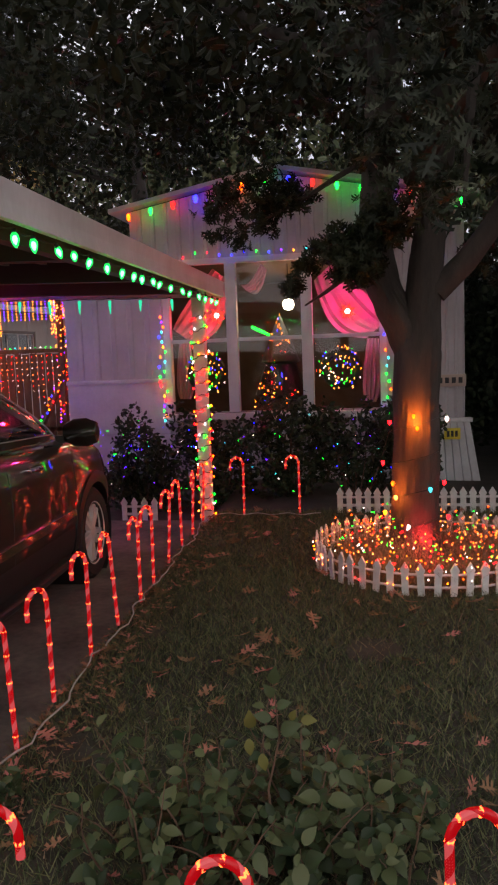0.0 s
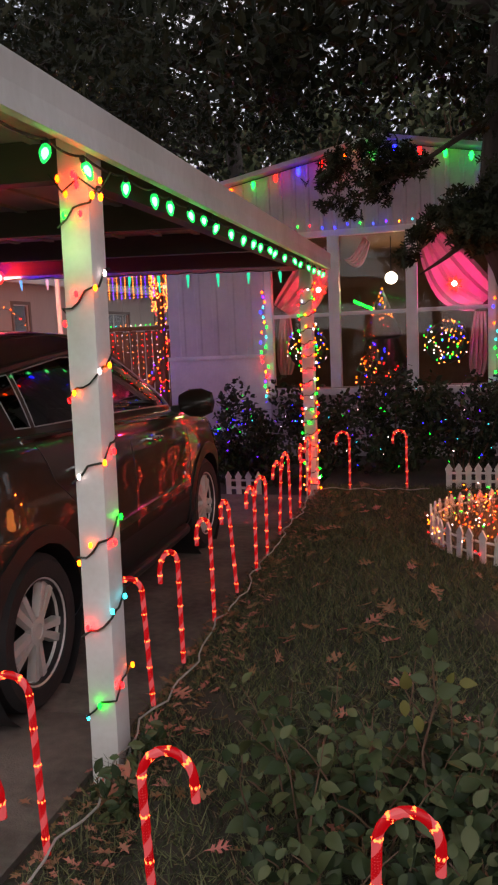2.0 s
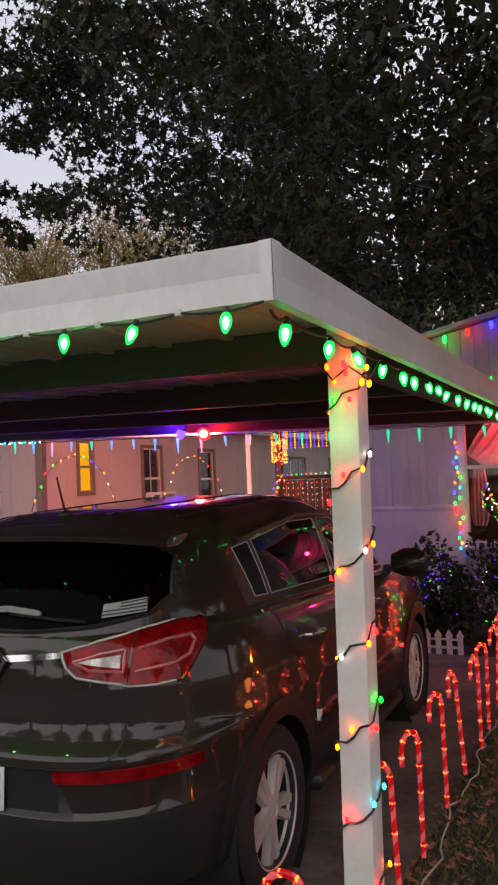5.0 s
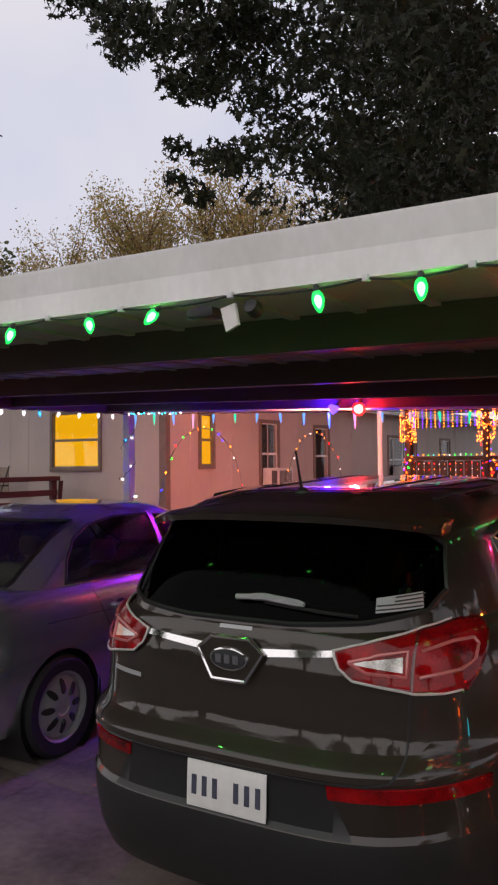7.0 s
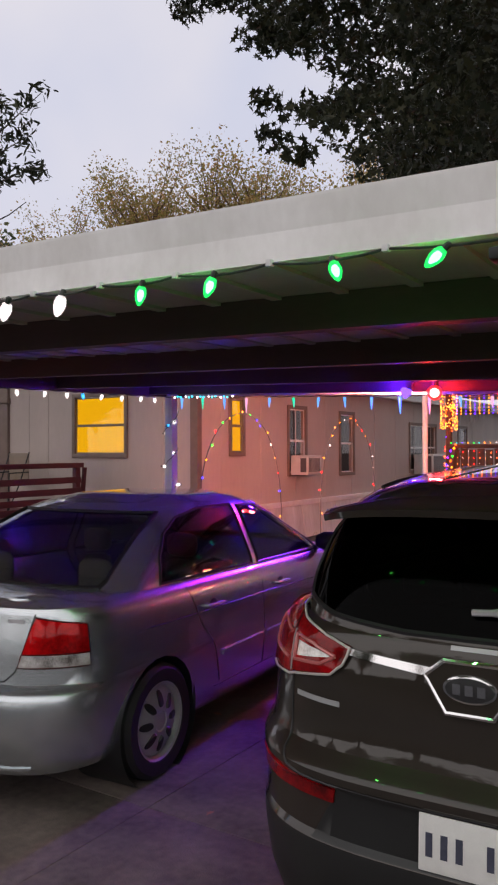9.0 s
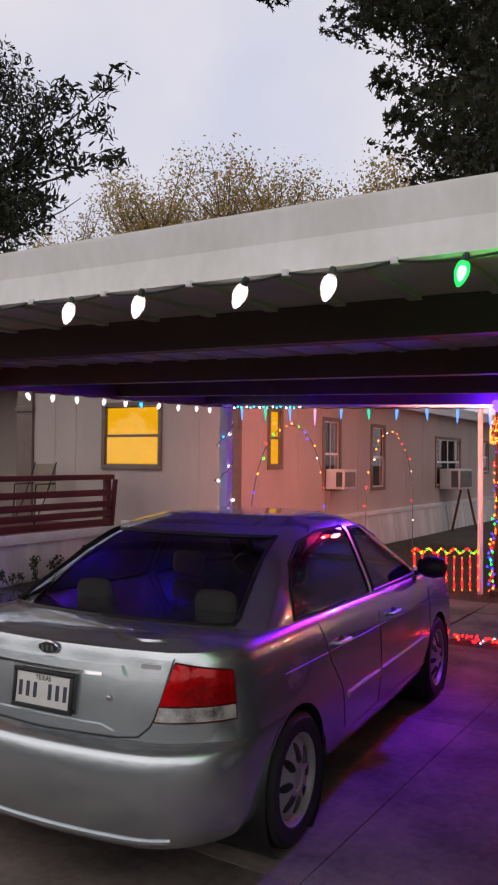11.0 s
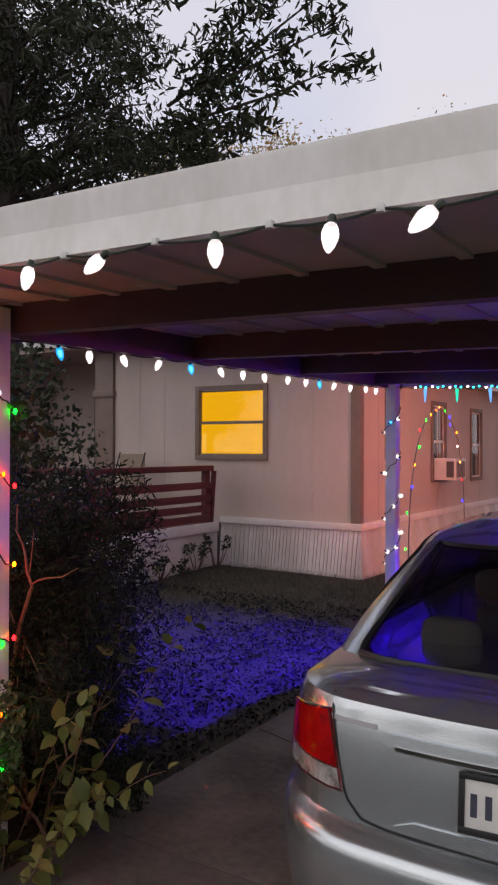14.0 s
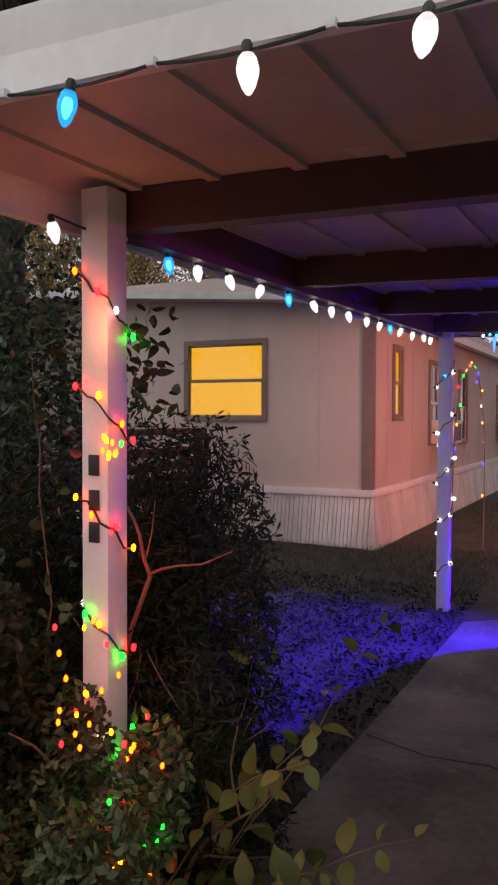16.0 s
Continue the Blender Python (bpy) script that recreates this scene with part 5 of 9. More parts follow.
        for yw in (0.87, 3.48):
            tyre_and_rim("wheel", car, (s * 0.765, yw, 0.302), 0.305, 0.19, "cap", s)
            part("wheel_well", lathe(bmesh.new(), [(0.352, -0.30), (0.352, 0.045)], 40, pose(s * 0.81, yw, 0.31, 0, 90 * s, 0)), M_black, car)
    # inside
    part("floor_pan", boxed(-0.74, 0.74, 0.5, 3.9, 0.20, 0.30), M_black, car, smooth=False)
    part("parcel_shelf", boxed(-0.62, 0.62, 0.55, 1.05, 0.93, 0.955, bevel=0.01), M_seat, car)
    part("brake_lamp", boxed(-0.13, 0.13, 0.66, 0.72, 0.957, 0.99, bevel=0.01), M_deepred, car, "dark red high brake lamp")
    part("dashboard", boxed(-0.70, 0.70, 2.95, 3.4, 0.70, 0.97, bevel=0.05), M_black, car)
    for x in (-0.36, 0.36):
        car_seat(car, x, 2.05, 0.36)
    car_seat(car, 0, 1.12, 0.30, 1.2, True)
    ring = [(-0.36 + 0.18 * math.cos(a), 2.78 - 0.07 * math.sin(a), 0.92 + 0.17 * math.sin(a)) for a in (2 * math.pi * k / 20 for k in range(21))]
    part("steering_wheel", tube(bmesh.new(), ring, 0.016, 6, False), M_black, car)
    return car


def rounded_plan(w, yr, yf, depth, rf, power, barrel):
    """Half an outline from above whose back corners sweep round in one long curve."""
    pts = []
    for k in range(27):
        u = 1 - (1 - k / 26) ** 2
        pts.append((w * u, yr + depth * (1 - math.sqrt(max(0.0, 1 - u ** power)))))
    n = 34
    for k in range(1, n):
        pts.append((w, yr + depth + (yf - rf - yr - depth) * k / n))
    for k in range(0, 7):
        a = math.pi / 2 * k / 7
        pts.append((w - rf + rf * math.cos(a), yf - rf + rf * math.sin(a)))
    for k in range(7):
        pts.append(((w - rf) * (6 - k) / 6, yf))
    ym, half = (yr + yf) / 2, (yf - yr) / 2
    out = []
    for x, y in pts:
        f = 1 - barrel * max(0, (y - ym) / half) ** 3.5
        out.append((x * f, y - 0.15 * (x / w) ** 2 * max(0, 1 - (yf - y) / 1.0)))
    return out


def build_suv():
    car = thing("suv_car", (-2.940, 2.180, 0.0), "dark taupe compact SUV with tinted rear glass, parked under the carport", "car", turn=2.85)

    def zf(z, y):
        if z <= 0.64:
            return z
        g = 1.0 - 0.20 * min(1, max(0, y - 0.6) / 2.8) - 0.42 * max(0, (y - 3.3) / 1.1) ** 1.3
        return 0.64 + (z - 0.64) * g
    L = [(0.27, .76, .22, 4.22, .70, .4, 4, .05), (0.285, .80, .14, 4.30, .72, .45, 4, .05), (0.33, .83, .075, 4.36, .75, .5, 4, .05), (0.41, .848, .035, 4.40, .80, .5, 4, .05), (0.52, .856, .016, 4.43, .80, .5, 4, .05), (0.585, .858, .010, 4.44, .80, .5, 4, .05),
         (0.603, .858, .012, 4.44, .80, .5, 4, .05), (0.622, .859, .030, 4.44, .80, .5, 4, .05), (0.70, .862, .034, 4.44, .80, .5, 4, .05), (0.762, .864, .030, 4.43, .80, .5, 4, .05), (0.780, .865, .018, 4.43, .80, .5, 4, .05), (0.800, .865, .020, 4.42, .80, .5, 4, .05), (0.818, .865, .036, 4.42, .80, .5, 4, .05),
         (0.832, .864, .064, 4.42, .80, .5, 4, .05), (0.850, .863, .086, 4.41, .80, .5, 4, .05), (0.885, .863, .098, 4.41, .80, .5, 4, .05), (0.94, .860, .103, 4.40, .80, .5, 4, .05), (1.00, .856, .108, 4.39, .80, .5, 4.1, .05), (1.015, .851, .110, 4.39, .80, .5, 4.2, .05), (1.08, .843, .117, 4.38, .80, .5, 4.2, .05), (1.14, .826, .127, 4.37, .80, .5, 4.2, .05),
         (1.18, .804, .138, 4.36, .80, .5, 4.1, .05), (1.20, .785, .148, 4.34, .80, .48, 4, .05), (1.212, .755, .165, 4.30, .78, .45, 4, .05)]
    hull = loft(bmesh.new(), L, zf, 0.02, rounded_plan)
    tree = BVHTree.FromBMesh(hull)
    wheels = (0.94, 3.58)
    for s in (1, -1):
        for yw in wheels:
            low = lambda f, s=s: side_face(s)(f) and f.calc_center_median().z < 0.95
            take(hull, circle(yw, 0.35, 0.385), (1, 2), low).free()
    arches = []
    for s in (1, -1):
        for yw in wheels:
            low = lambda f, s=s: side_face(s)(f) and f.calc_center_median().z < 0.95
            arches.append(take(hull, circle(yw, 0.35, 0.468), (1, 2), low))
    clads = [take(hull, [(-2, 0.2), (0.75, 0.2), (0.75, 0.60), (-2, 0.605)], (1, 2), lambda f: True), take(hull, [(0.75, 0.2), (6, 0.2), (6, 0.50), (0.75, 0.50)], (1, 2), lambda f: True)]
    bmesh.ops.bisect_plane(hull, geom=list(hull.verts) + list(hull.edges) + list(hull.faces), plane_co=(0, 0.377, 1.044), plane_no=(0, 1, -1.163), dist=1e-5)
    bmesh.ops.bisect_plane(hull, geom=list(hull.verts) + list(hull.edges) + list(hull.faces), plane_co=(0, 0.40, 0), plane_no=(0, 1, 0), dist=1e-5)
    tails = []
    for s in (1, -1):
        back = lambda f, s=s: f.calc_center_median().x * s > 0.25 and f.calc_center_median().y < 0.377 + 1.163 * (f.calc_center_median().z - 1.044)
        low = lambda f, s=s: f.calc_center_median().x * s > 0.25 and f.calc_center_median().y < 0.40
        outer = take(hull, [(s * .596, 1.203), (s * .596, 1.034), (s * .674, 1.027), (s * 1.1, 1.04), (s * 1.1, 1.26), (s * .74, 1.226)], (0, 2), back)
        inner = take(hull, [(s * .368, 1.154), (s * .389, 1.101), (s * .431, 1.068), (s * .594, 1.040), (s * .594, 1.202)], (0, 2), back)
        refl = take(hull, [(s * .385, .722), (s * .380, .764), (s * .62, .766), (s * 1.1, .764), (s * 1.1, .724), (s * .62, .720)], (0, 2), low)
        tails.append((s, outer, inner, refl))
    insert = take(hull, [(-.46, .606), (.46, .606), (.372, .766), (-.372, .766)], (0, 2), lambda f: f.normal.y < -0.3 and f.calc_center_median().y < 0.5)
    part("body", hull, M_taupe, car, angle=28)
    part("bumper_insert", insert, M_clad, car, "dark grey plastic round the plate", angle=40)
    for c in clads:
        part("lower_cladding", c, M_clad, car, "dark grey lower cladding", angle=40)
    for c in arches:
        part("arch_trim", puff(c, 0.012), M_clad, car, "dark grey wheel arch trim", angle=40)
    back = (0, 1, 0)
    for s, outer, inner, refl in tails:
        rim = rim_of(outer, 0.006, 0.008)
        lamp_part = part("tail_lamp", puff(outer, 0.010), M_redsuv, car, "red tail lamp with a pale inner loop", angle=40)
        part("lamp_rim", rim, M_deepred, lamp_part, "dark red lamp rim")
        rim = rim_of(inner, 0.004, 0.008)
        part("inner_lamp", puff(inner, 0.010), M_redsuv, lamp_part, "red inner lamp", angle=40)
        part("lamp_rim", rim, M_deepred, lamp_part, "dark red lamp rim")
        for edge in ([(.366, 1.150), (.42, 1.166), (.596, 1.206), (.74, 1.230), (.81, 1.240)], [(.366, 1.154), (.374, 1.128), (.389, 1.099), (.431, 1.066), (.52, 1.050), (.570, 1.040), (.600, 1.031), (.674, 1.026), (.715, 1.030)]):
            q = bend(tree, fine([(s * x, 0, z) for x, z in edge], 5), back, 0.014)
            part("chrome_edge", tube(bmesh.new(), q, 0.0042, 6), M_alloy, lamp_part, "chrome lamp edge")
        wedge = patch(tree, ([(s * .435, 0, 1.116), (s * .572, 0, 1.094)], [(s * .435, 0, 1.124), (s * .570, 0, 1.140)]), back, 0.008, 0.006, 8)
        part("clear_lens", wedge, M_clear, lamp_part, "clear wedge-shaped reversing lens")
        for loop in ([(.415, 1.120), (.470, 1.090), (.580, 1.080), (.578, 1.152), (.50, 1.142), (.415, 1.120)], [(.612, 1.150), (.680, 1.170), (.722, 1.170), (.738, 1.150), (.735, 1.110), (.710, 1.090), (.612, 1.078)]):
            q = bend(tree, fine([(s * x, 0, z) for x, z in loop], 5), back, 0.013)
            part("lamp_loop", tube(bmesh.new(), q, 0.0062, 6), M_pinklens, lamp_part, "pale inner lamp loop")
        part("reflector", puff(refl, 0.006), M_redsuv, car, "long red bumper reflector", angle=40)
    # cabin
    G = [(1.10, .75, .140, 3.62, .80, .4, 4, .03), (1.20, .742, .146, 3.45, .78, .4, 4, .03), (1.26, .728, .172, 3.32, .75, .38, 4, .03), (1.34, .705, .215, 3.14, .70, .36, 4, .03), (1.42, .677, .268, 2.96, .66, .35, 4, .03),
         (1.50, .645, .335, 2.76, .62, .35, 4, .03), (1.555, .605, .405, 2.62, .60, .35, 4, .03), (1.590, .555, .49, 2.5, .58, .33, 4, .03), (1.612, .48, .61, 2.35, .55, .3, 4, .03)]
    cab = loft(bmesh.new(), G, lambda z, y: z + (0.02 + 0.028 * max(0, (z - 1.5) / 0.11)) * max(0, 1 - abs(y - 1.8) / 1.5), 0.02, rounded_plan)
    roof_tree = BVHTree.FromBMesh(cab)
    glasses = []
    for s in (1, -1):
        sf = lambda f, s=s: f.normal.x * s > 0.35 and f.calc_center_median().y > 0.6
        glasses.append(("side_window", take(cab, [(0.95, 1.455), (1.03, 1.232), (1.165, 1.224), (1.125, 1.468)], (1, 2), sf), M_sidetint))
        glasses.append(("side_window", take(cab, [(1.205, 1.222), (2.05, 1.195), (2.05, 1.520), (1.70, 1.525), (1.165, 1.472)], (1, 2), sf), M_sidetint))
        glasses.append(("side_window", take(cab, [(2.12, 1.192), (3.16, 1.145), (2.76, 1.40), (2.45, 1.508), (2.12, 1.520)], (1, 2), sf), M_tint2))
    glasses.append(("rear_window", take(cab, [(-.60, 1.262), (-.45, 1.234), (-.2, 1.217), (.2, 1.217), (.45, 1.234), (.60, 1.262), (.632, 1.32), (.600, 1.46), (.53, 1.520), (.36, 1.548), (-.36, 1.548), (-.53, 1.520), (-.600, 1.46), (-.632, 1.32)], (0, 2), lambda f: f.normal.y < -0.12 and f.calc_center_median().y < 1.0), M_tint))
    glasses.append(("windscreen", take(cab, [(-.60, 1.12), (.60, 1.12), (.52, 1.53), (-.52, 1.53)], (0, 2), lambda f: f.normal.y > 0.25), M_carglass))
    part("roof", cab, M_taupe, car, angle=28)
    for nm, g, m in glasses:
        rim = rim_of(g, 0.0035 if nm == "side_window" else 0.009)
        w = part(nm, g, m, car, "dark tinted glass")
        part("window_trim", rim, M_hubcap if nm == "side_window" else M_black, w, "dull silver window trim" if nm == "side_window" else "")
    for s in (1, -1):
        part("rain_visor", tube(bmesh.new(), bend(roof_tree, fine([(0, 0.98, 1.478), (0, 1.25, 1.505), (0, 1.8, 1.548), (0, 2.4, 1.535), (0, 2.75, 1.435)], 8), (-s, 0, 0), 0.010), 0.016, 6), M_black, car)
        seam("roof_moulding", roof_tree, [(s * .50, .78, 0), (s * .53, 1.5, 0), (s * .50, 2.3, 0)], (0, 0, -1), 0.010, M_black, car, 0.0, "black roof ditch moulding", 10)
        seam("roof_crease", roof_tree, [(s * .26, .75, 0), (s * .27, 2.3, 0)], (0, 0, -1), 0.004, M_taupe, car, 0.0, "", 10)
    spo = bmesh.new()
    rings = []
    for k in range(25):
        x = -0.615 + 1.23 * k / 24
        e = abs(x / 0.615)
        yb = 0.300 + 0.19 * e ** 3
        drop = 0.045 * e ** 3
        rings.append([spo.verts.new(c) for c in ((x, yb + 0.005, 1.543 - drop), (x, yb - 0.005, 1.566 - drop), (x, yb + 0.03, 1.584 - drop), (x * 0.97, 0.70, 1.618 - drop * 1.7), (x * 0.97, 0.68, 1.585 - drop * 1.3), (x, yb + 0.10, 1.548 - drop))])
    for a, b in zip(rings, rings[1:]):
        for k in range(6):
            spo.faces.new((a[k], a[(k + 1) % 6], b[(k + 1) % 6], b[k]))
    spo.faces.new(rings[0][::-1]), spo.faces.new(rings[-1])
    bmesh.ops.recalc_face_normals(spo, faces=spo.faces)
    part("spoiler", spo, M_taupe, car, "dark roof spoiler", angle=30)
    part("antenna", tube(bmesh.new(), [(0.0, 0.66, 1.63), (0.0, 0.645, 1.66), (0.0, 0.60, 1.80)], [0.012, 0.006, 0.004], 6), M_black, car)
    part("antenna_base", lathe(bmesh.new(), [(0.035, 1.615), (0.03, 1.64), (0.012, 1.652), (0, 1.655)], 12, Matrix.Translation((0, 0.66, 0))), M_black, car)
    # wiper
    wp = bend(roof_tree, fine([(-.01, 0, 1.281), (.10, 0, 1.288), (.25, 0, 1.274)], 6), back, 0.022)
    part("wiper", tube(bmesh.new(), wp, [0.010] * 4 + [0.013] * (len(wp) - 5) + [0.008], 6), M_hubcap, car, "grey rear wiper")
    wp = bend(roof_tree, fine([(.10, 0, 1.275), (.42, 0, 1.250)], 8), back, 0.012)
    part("wiper_blade", tube(bmesh.new(), wp, 0.006, 5), M_black, car)
    part("sticker", patch(roof_tree, ([(.470, 0, 1.262), (.590, 0, 1.272)], [(.465, 0, 1.308), (.580, 0, 1.322)]), back, 0.002, 0.001, 6), M_sticker, car, "small grey striped sticker")
    for k in range(4):
        z = 1.268 + 0.0125 * k
        a = .470 if k < 2 else .515
        part("sticker_bar", patch(roof_tree, ([(a, 0, z), (.587, 0, z + 0.008)], [(a, 0, z + .005), (.587, 0, z + .013)]), back, 0.0035, 0.001, 4), M_ink, car)
    # hatch gap, chrome strip, badge
    for s in (1, -1):
        seam("hatch_gap", tree, [(s * .594, 0, 1.03), (s * .592, 0, .90), (s * .590, 0, .82), (s * .565, 0, .785), (s * .50, 0, .774), (s * .37, 0, .772)], back, 0.0045, M_black, car)
        part("chrome_strip", patch(tree, ([(s * .10, 0, 1.108), (s * .37, 0, 1.134)], [(s * .10, 0, 1.134), (s * .37, 0, 1.154)]), back, 0.0, 0.010, 8), M_chrome, car, "chrome hatch strip")
    seam("hatch_gap", tree, [(-.37, 0, .772), (0, 0, .770), (.37, 0, .772)], back, 0.0045, M_black, car)
    hexg = [(-.075, 1.162), (-.128, 1.118), (-.066, 1.022), (.066, 1.022), (.128, 1.118), (.075, 1.162)]
    bm = bmesh.new()
    vs = [bm.verts.new((x, 0.126, z)) for x, z in hexg]
    ws = [bm.verts.new((x * 0.96, 0.098 + 0.12 * (z - 1.09), 1.095 + (z - 1.095) * 0.96)) for x, z in hexg]
    bm.faces.new(ws)
    for k in range(6):
        bm.faces.new((vs[k], vs[(k + 1) % 6], ws[(k + 1) % 6], ws[k]))
    bmesh.ops.recalc_face_normals(bm, faces=bm.faces)
    badge = part("badge_plinth", bm, M_taupe, car, "six-sided badge plinth with chrome rim", smooth=False)
    part("plinth_rim", tube(bmesh.new(), [(x, 0.100 + 0.12 * (z - 1.09), z) for x, z in hexg + hexg[:2]], 0.0075, 6), M_chrome, badge)
    part("badge", oval(bmesh.new(), 0, 0.098, 1.094, 0.076, 0.040, 0.010), M_chrome, badge, "oval chrome badge")
    part("badge_face", oval(bmesh.new(), 0, 0.089, 1.094, 0.068, 0.033, 0.004), M_ink, badge, "black badge face")
    for k in (-1, 0, 1):
        part("badge_bar", boxed(-0.011 + 0.034 * k, 0.011 + 0.034 * k, 0.081, 0.086, 1.080, 1.109), M_chrome, badge, smooth=False)
    part("lettering_bar", patch(tree, ([(-.57, 0, .975), (-.40, 0, .975)], [(-.57, 0, .990), (-.40, 0, .990)]), back, 0.0, 0.003, 6), M_hubcap, car, "chrome lettering bar")
    part("lettering_bar", patch(tree, ([(-.065, 0, 1.186), (.065, 0, 1.186)], [(-.065, 0, 1.198), (.065, 0, 1.198)]), back, 0.0, 0.003, 6), M_hubcap, car, "chrome lettering bar")
    number_plate(car, 0.03, 0.022, 0.688, -3, M_black, False, "")
    part("exhaust_tip", lathe(bmesh.new(), [(0.036, 0.0), (0.036, 0.14), (0.030, 0.14), (0.030, 0.02)], 16, pose(.40, 0.24, 0.265, 90, 0, 0)), M_chrome, car, "chrome exhaust tip")
    for s in (1, -1):
        way = (-s, 0, 0)
        seam("door_gap", tree, [(0, 2.10, 1.13), (0, 2.10, .50)], way, 0.0035, M_black, car)
        seam("door_gap", tree, [(0, 1.06, 1.17), (0, 1.14, .98), (0, 1.36, .82), (0, 1.44, .50)], way, 0.0035, M_black, car)
        seam("door_gap", tree, [(0, 3.14, 1.05), (0, 3.16, .52)], way, 0.0035, M_black, car)
        seam("bumper_gap", tree, [(0, .46, .86), (0, .60, .835), (0, .72, .80)], way, 0.003, M_black, car)
        part("door_moulding", patch(tree, ([(0, 1.44, .575), (0, 3.12, .575)], [(0, 1.46, .625), (0, 3.10, .625)]), way, 0.0, 0.014, 14), M_chrome, car, "chrome door moulding")
        part("belt_trim", patch(tree, ([(0, .98, 1.172), (0, 2.0, 1.132), (0, 3.1, 1.075)], [(0, .98, 1.184), (0, 2.0, 1.144), (0, 3.1, 1.087)]), way, 0.0, 0.006, 14), M_chrome, car, "chrome belt line trim")
        for y in (1.34, 2.36):
            q = bend(tree, [(0, y, 1.005), (0, y + 0.09, 1.0), (0, y + 0.19, .995)], way, 0.0)
            if len(q) == 3:
                out = Vector((s * 0.024, 0, 0))
                part("door_handle", tube(bmesh.new(), [q[0] - out * 0.3, q[0] + out, q[1] + out * 1.3, q[2] + out, q[2] - out * 0.3], [0.010, 0.015, 0.016, 0.015, 0.010], 8), M_chrome, car, "chrome door handle")
        part("side_step", tube(bmesh.new(), [(s * .70, 1.38, .30), (s * .82, 1.46, .275), (s * .835, 2.3, .275), (s * .82, 3.06, .275), (s * .70, 3.14, .30)], 0.042, 10), M_black, car, "black tubular side step")
        part("step_pad", boxed(s * .825 - 0.055, s * .825 + 0.055, 1.62, 2.95, .308, .322, bevel=0.005), M_clad, car)
        mirror = part("mirror", boxed(s * 0.80 - 0.03, s * 0.80 + 0.03, 3.06, 3.13, 1.09, 1.14), M_black, car, "dark door mirror")
        mb = lathe(bmesh.new(), [(0, -0.13), (0.06, -0.12), (0.095, -0.05), (0.098, 0.04), (0.07, 0.11), (0, 0.13)], 14, pose(s * 0.945, 3.10, 1.155, 0, 90, 0) @ Matrix.Diagonal((1, 0.65, 1, 1)))
        part("mirror_shell", mb, M_taupe, mirror)
        for yw in wheels:
            tyre_and_rim("wheel", car, (s * 0.728, yw, 0.345), 0.348, 0.225, "alloy", s)
            part("wheel_well", lathe(bmesh.new(), [(0.405, -0.34), (0.405, 0.05)], 40, pose(s * 0.79, yw, 0.35, 0, 90 * s, 0)), M_black, car)
    part("floor_pan", boxed(-0.74, 0.74, 0.5, 4.0, 0.27, 0.36), M_black, car, smooth=False)
    part("dashboard", boxed(-0.68, 0.68, 3.0, 3.4, 0.80, 1.10, bevel=0.05), M_black, car)
    for x in (-0.36, 0.36):
        car_seat(car, x, 2.05, 0.48)
    car_seat(car, 0, 1.20, 0.46, 1.2, True)
    return car


build_sedan()
build_suv()

# ---- strings of lights ----
C9 = [(0.0, -0.088), (0.006, -0.086), (0.015, -0.072), (0.0235, -0.045), (0.0245, -0.030), (0.020, -0.010), (0.013, 0.0)]
SOCKET = [(0.013, -0.004), (0.014, 0.018), (0.009, 0.028), (0.0, 0.030)]
C9_MESH, SOCKET_MESH = {}, None
CORE_MESH = {}
for colour, m in GLOW.items():
    for nm, k, shade, store in (("bulb", 1.0, m, C9_MESH), ("core", 0.60, CORE[colour], CORE_MESH)):
        bm = lathe(bmesh.new(), [(r * 1.06 * k, (-0.042 + (z + 0.042) * k) * 1.02) for r, z in C9], 12)
        ob = mesh_ob(nm, bm, shade)
        store[colour] = ob.data
        bpy.data.objects.remove(ob)
ob = mesh_ob("socket", lathe(bmesh.new(), SOCKET, 8), M_wire)
SOCKET_MESH = ob.data
bpy.data.objects.remove(ob)


def hang(parent, place, colour, rx=0.0, ry=0.0, size=1.0):
    """One big bulb in its socket; place is where the socket meets the wire."""
    b = new("bulb", C9_MESH[colour])
    b.parent = parent
    b.matrix_basis = pose(*place, rx, ry, 0) @ Matrix.Diagonal((size, size, size, 1))
    s = new("socket", SOCKET_MESH)
    s.parent = b
    c = new("core", CORE_MESH[colour])
    c.parent = b
    return b


def sag(points, drop, n=5):
    """A wire through clips that droops between them."""
    out = []
    for a, b in zip(points, points[1:]):
        a, b = Vector(a), Vector(b)
        for k in range(n):
            t = k / n
            p = a + (b - a) * t
            p.z -= drop * 4 * t * (1 - t)
            out.append(p)
    return out + [Vector(points[-1])]


random.seed(21)
front = thing("string_lights", (-1.44, 1.79, 2.16), "string of large green and white bulbs clipped under the front fascia", "string lights")
FO = Vector((-1.44, 1.79, 2.16))
fx = [-1.545, -1.822, -2.062, -2.332, -2.846, -3.114, -3.46, -3.70, -4.01, -4.25, -4.58, -4.84, -5.16, -5.46, -5.73, -5.95, -6.24, -6.58, -6.84, -7.13, -7.49, -7.80, -8.10]
clips = []
for i in range(len(fx) - 1):
    clips.append((fx[i] + fx[i + 1]) / 2)
pts = [Vector((x, 1.795, zr(x, 1.8) - 0.006)) - FO for x in [-1.44] + clips + [-8.3]]
part("wire", tube(bmesh.new(), sag(pts, 0.012), 0.0035, 5), M_wire, front, "dark green wire")
for c in clips:
    part("clip", boxed(c - FO.x - 0.008, c - FO.x + 0.008, -0.006, 0.012, zr(c, 1.8) - FO.z - 0.014, zr(c, 1.8) - FO.z + 0.004, bevel=0.003), M_clip, front)
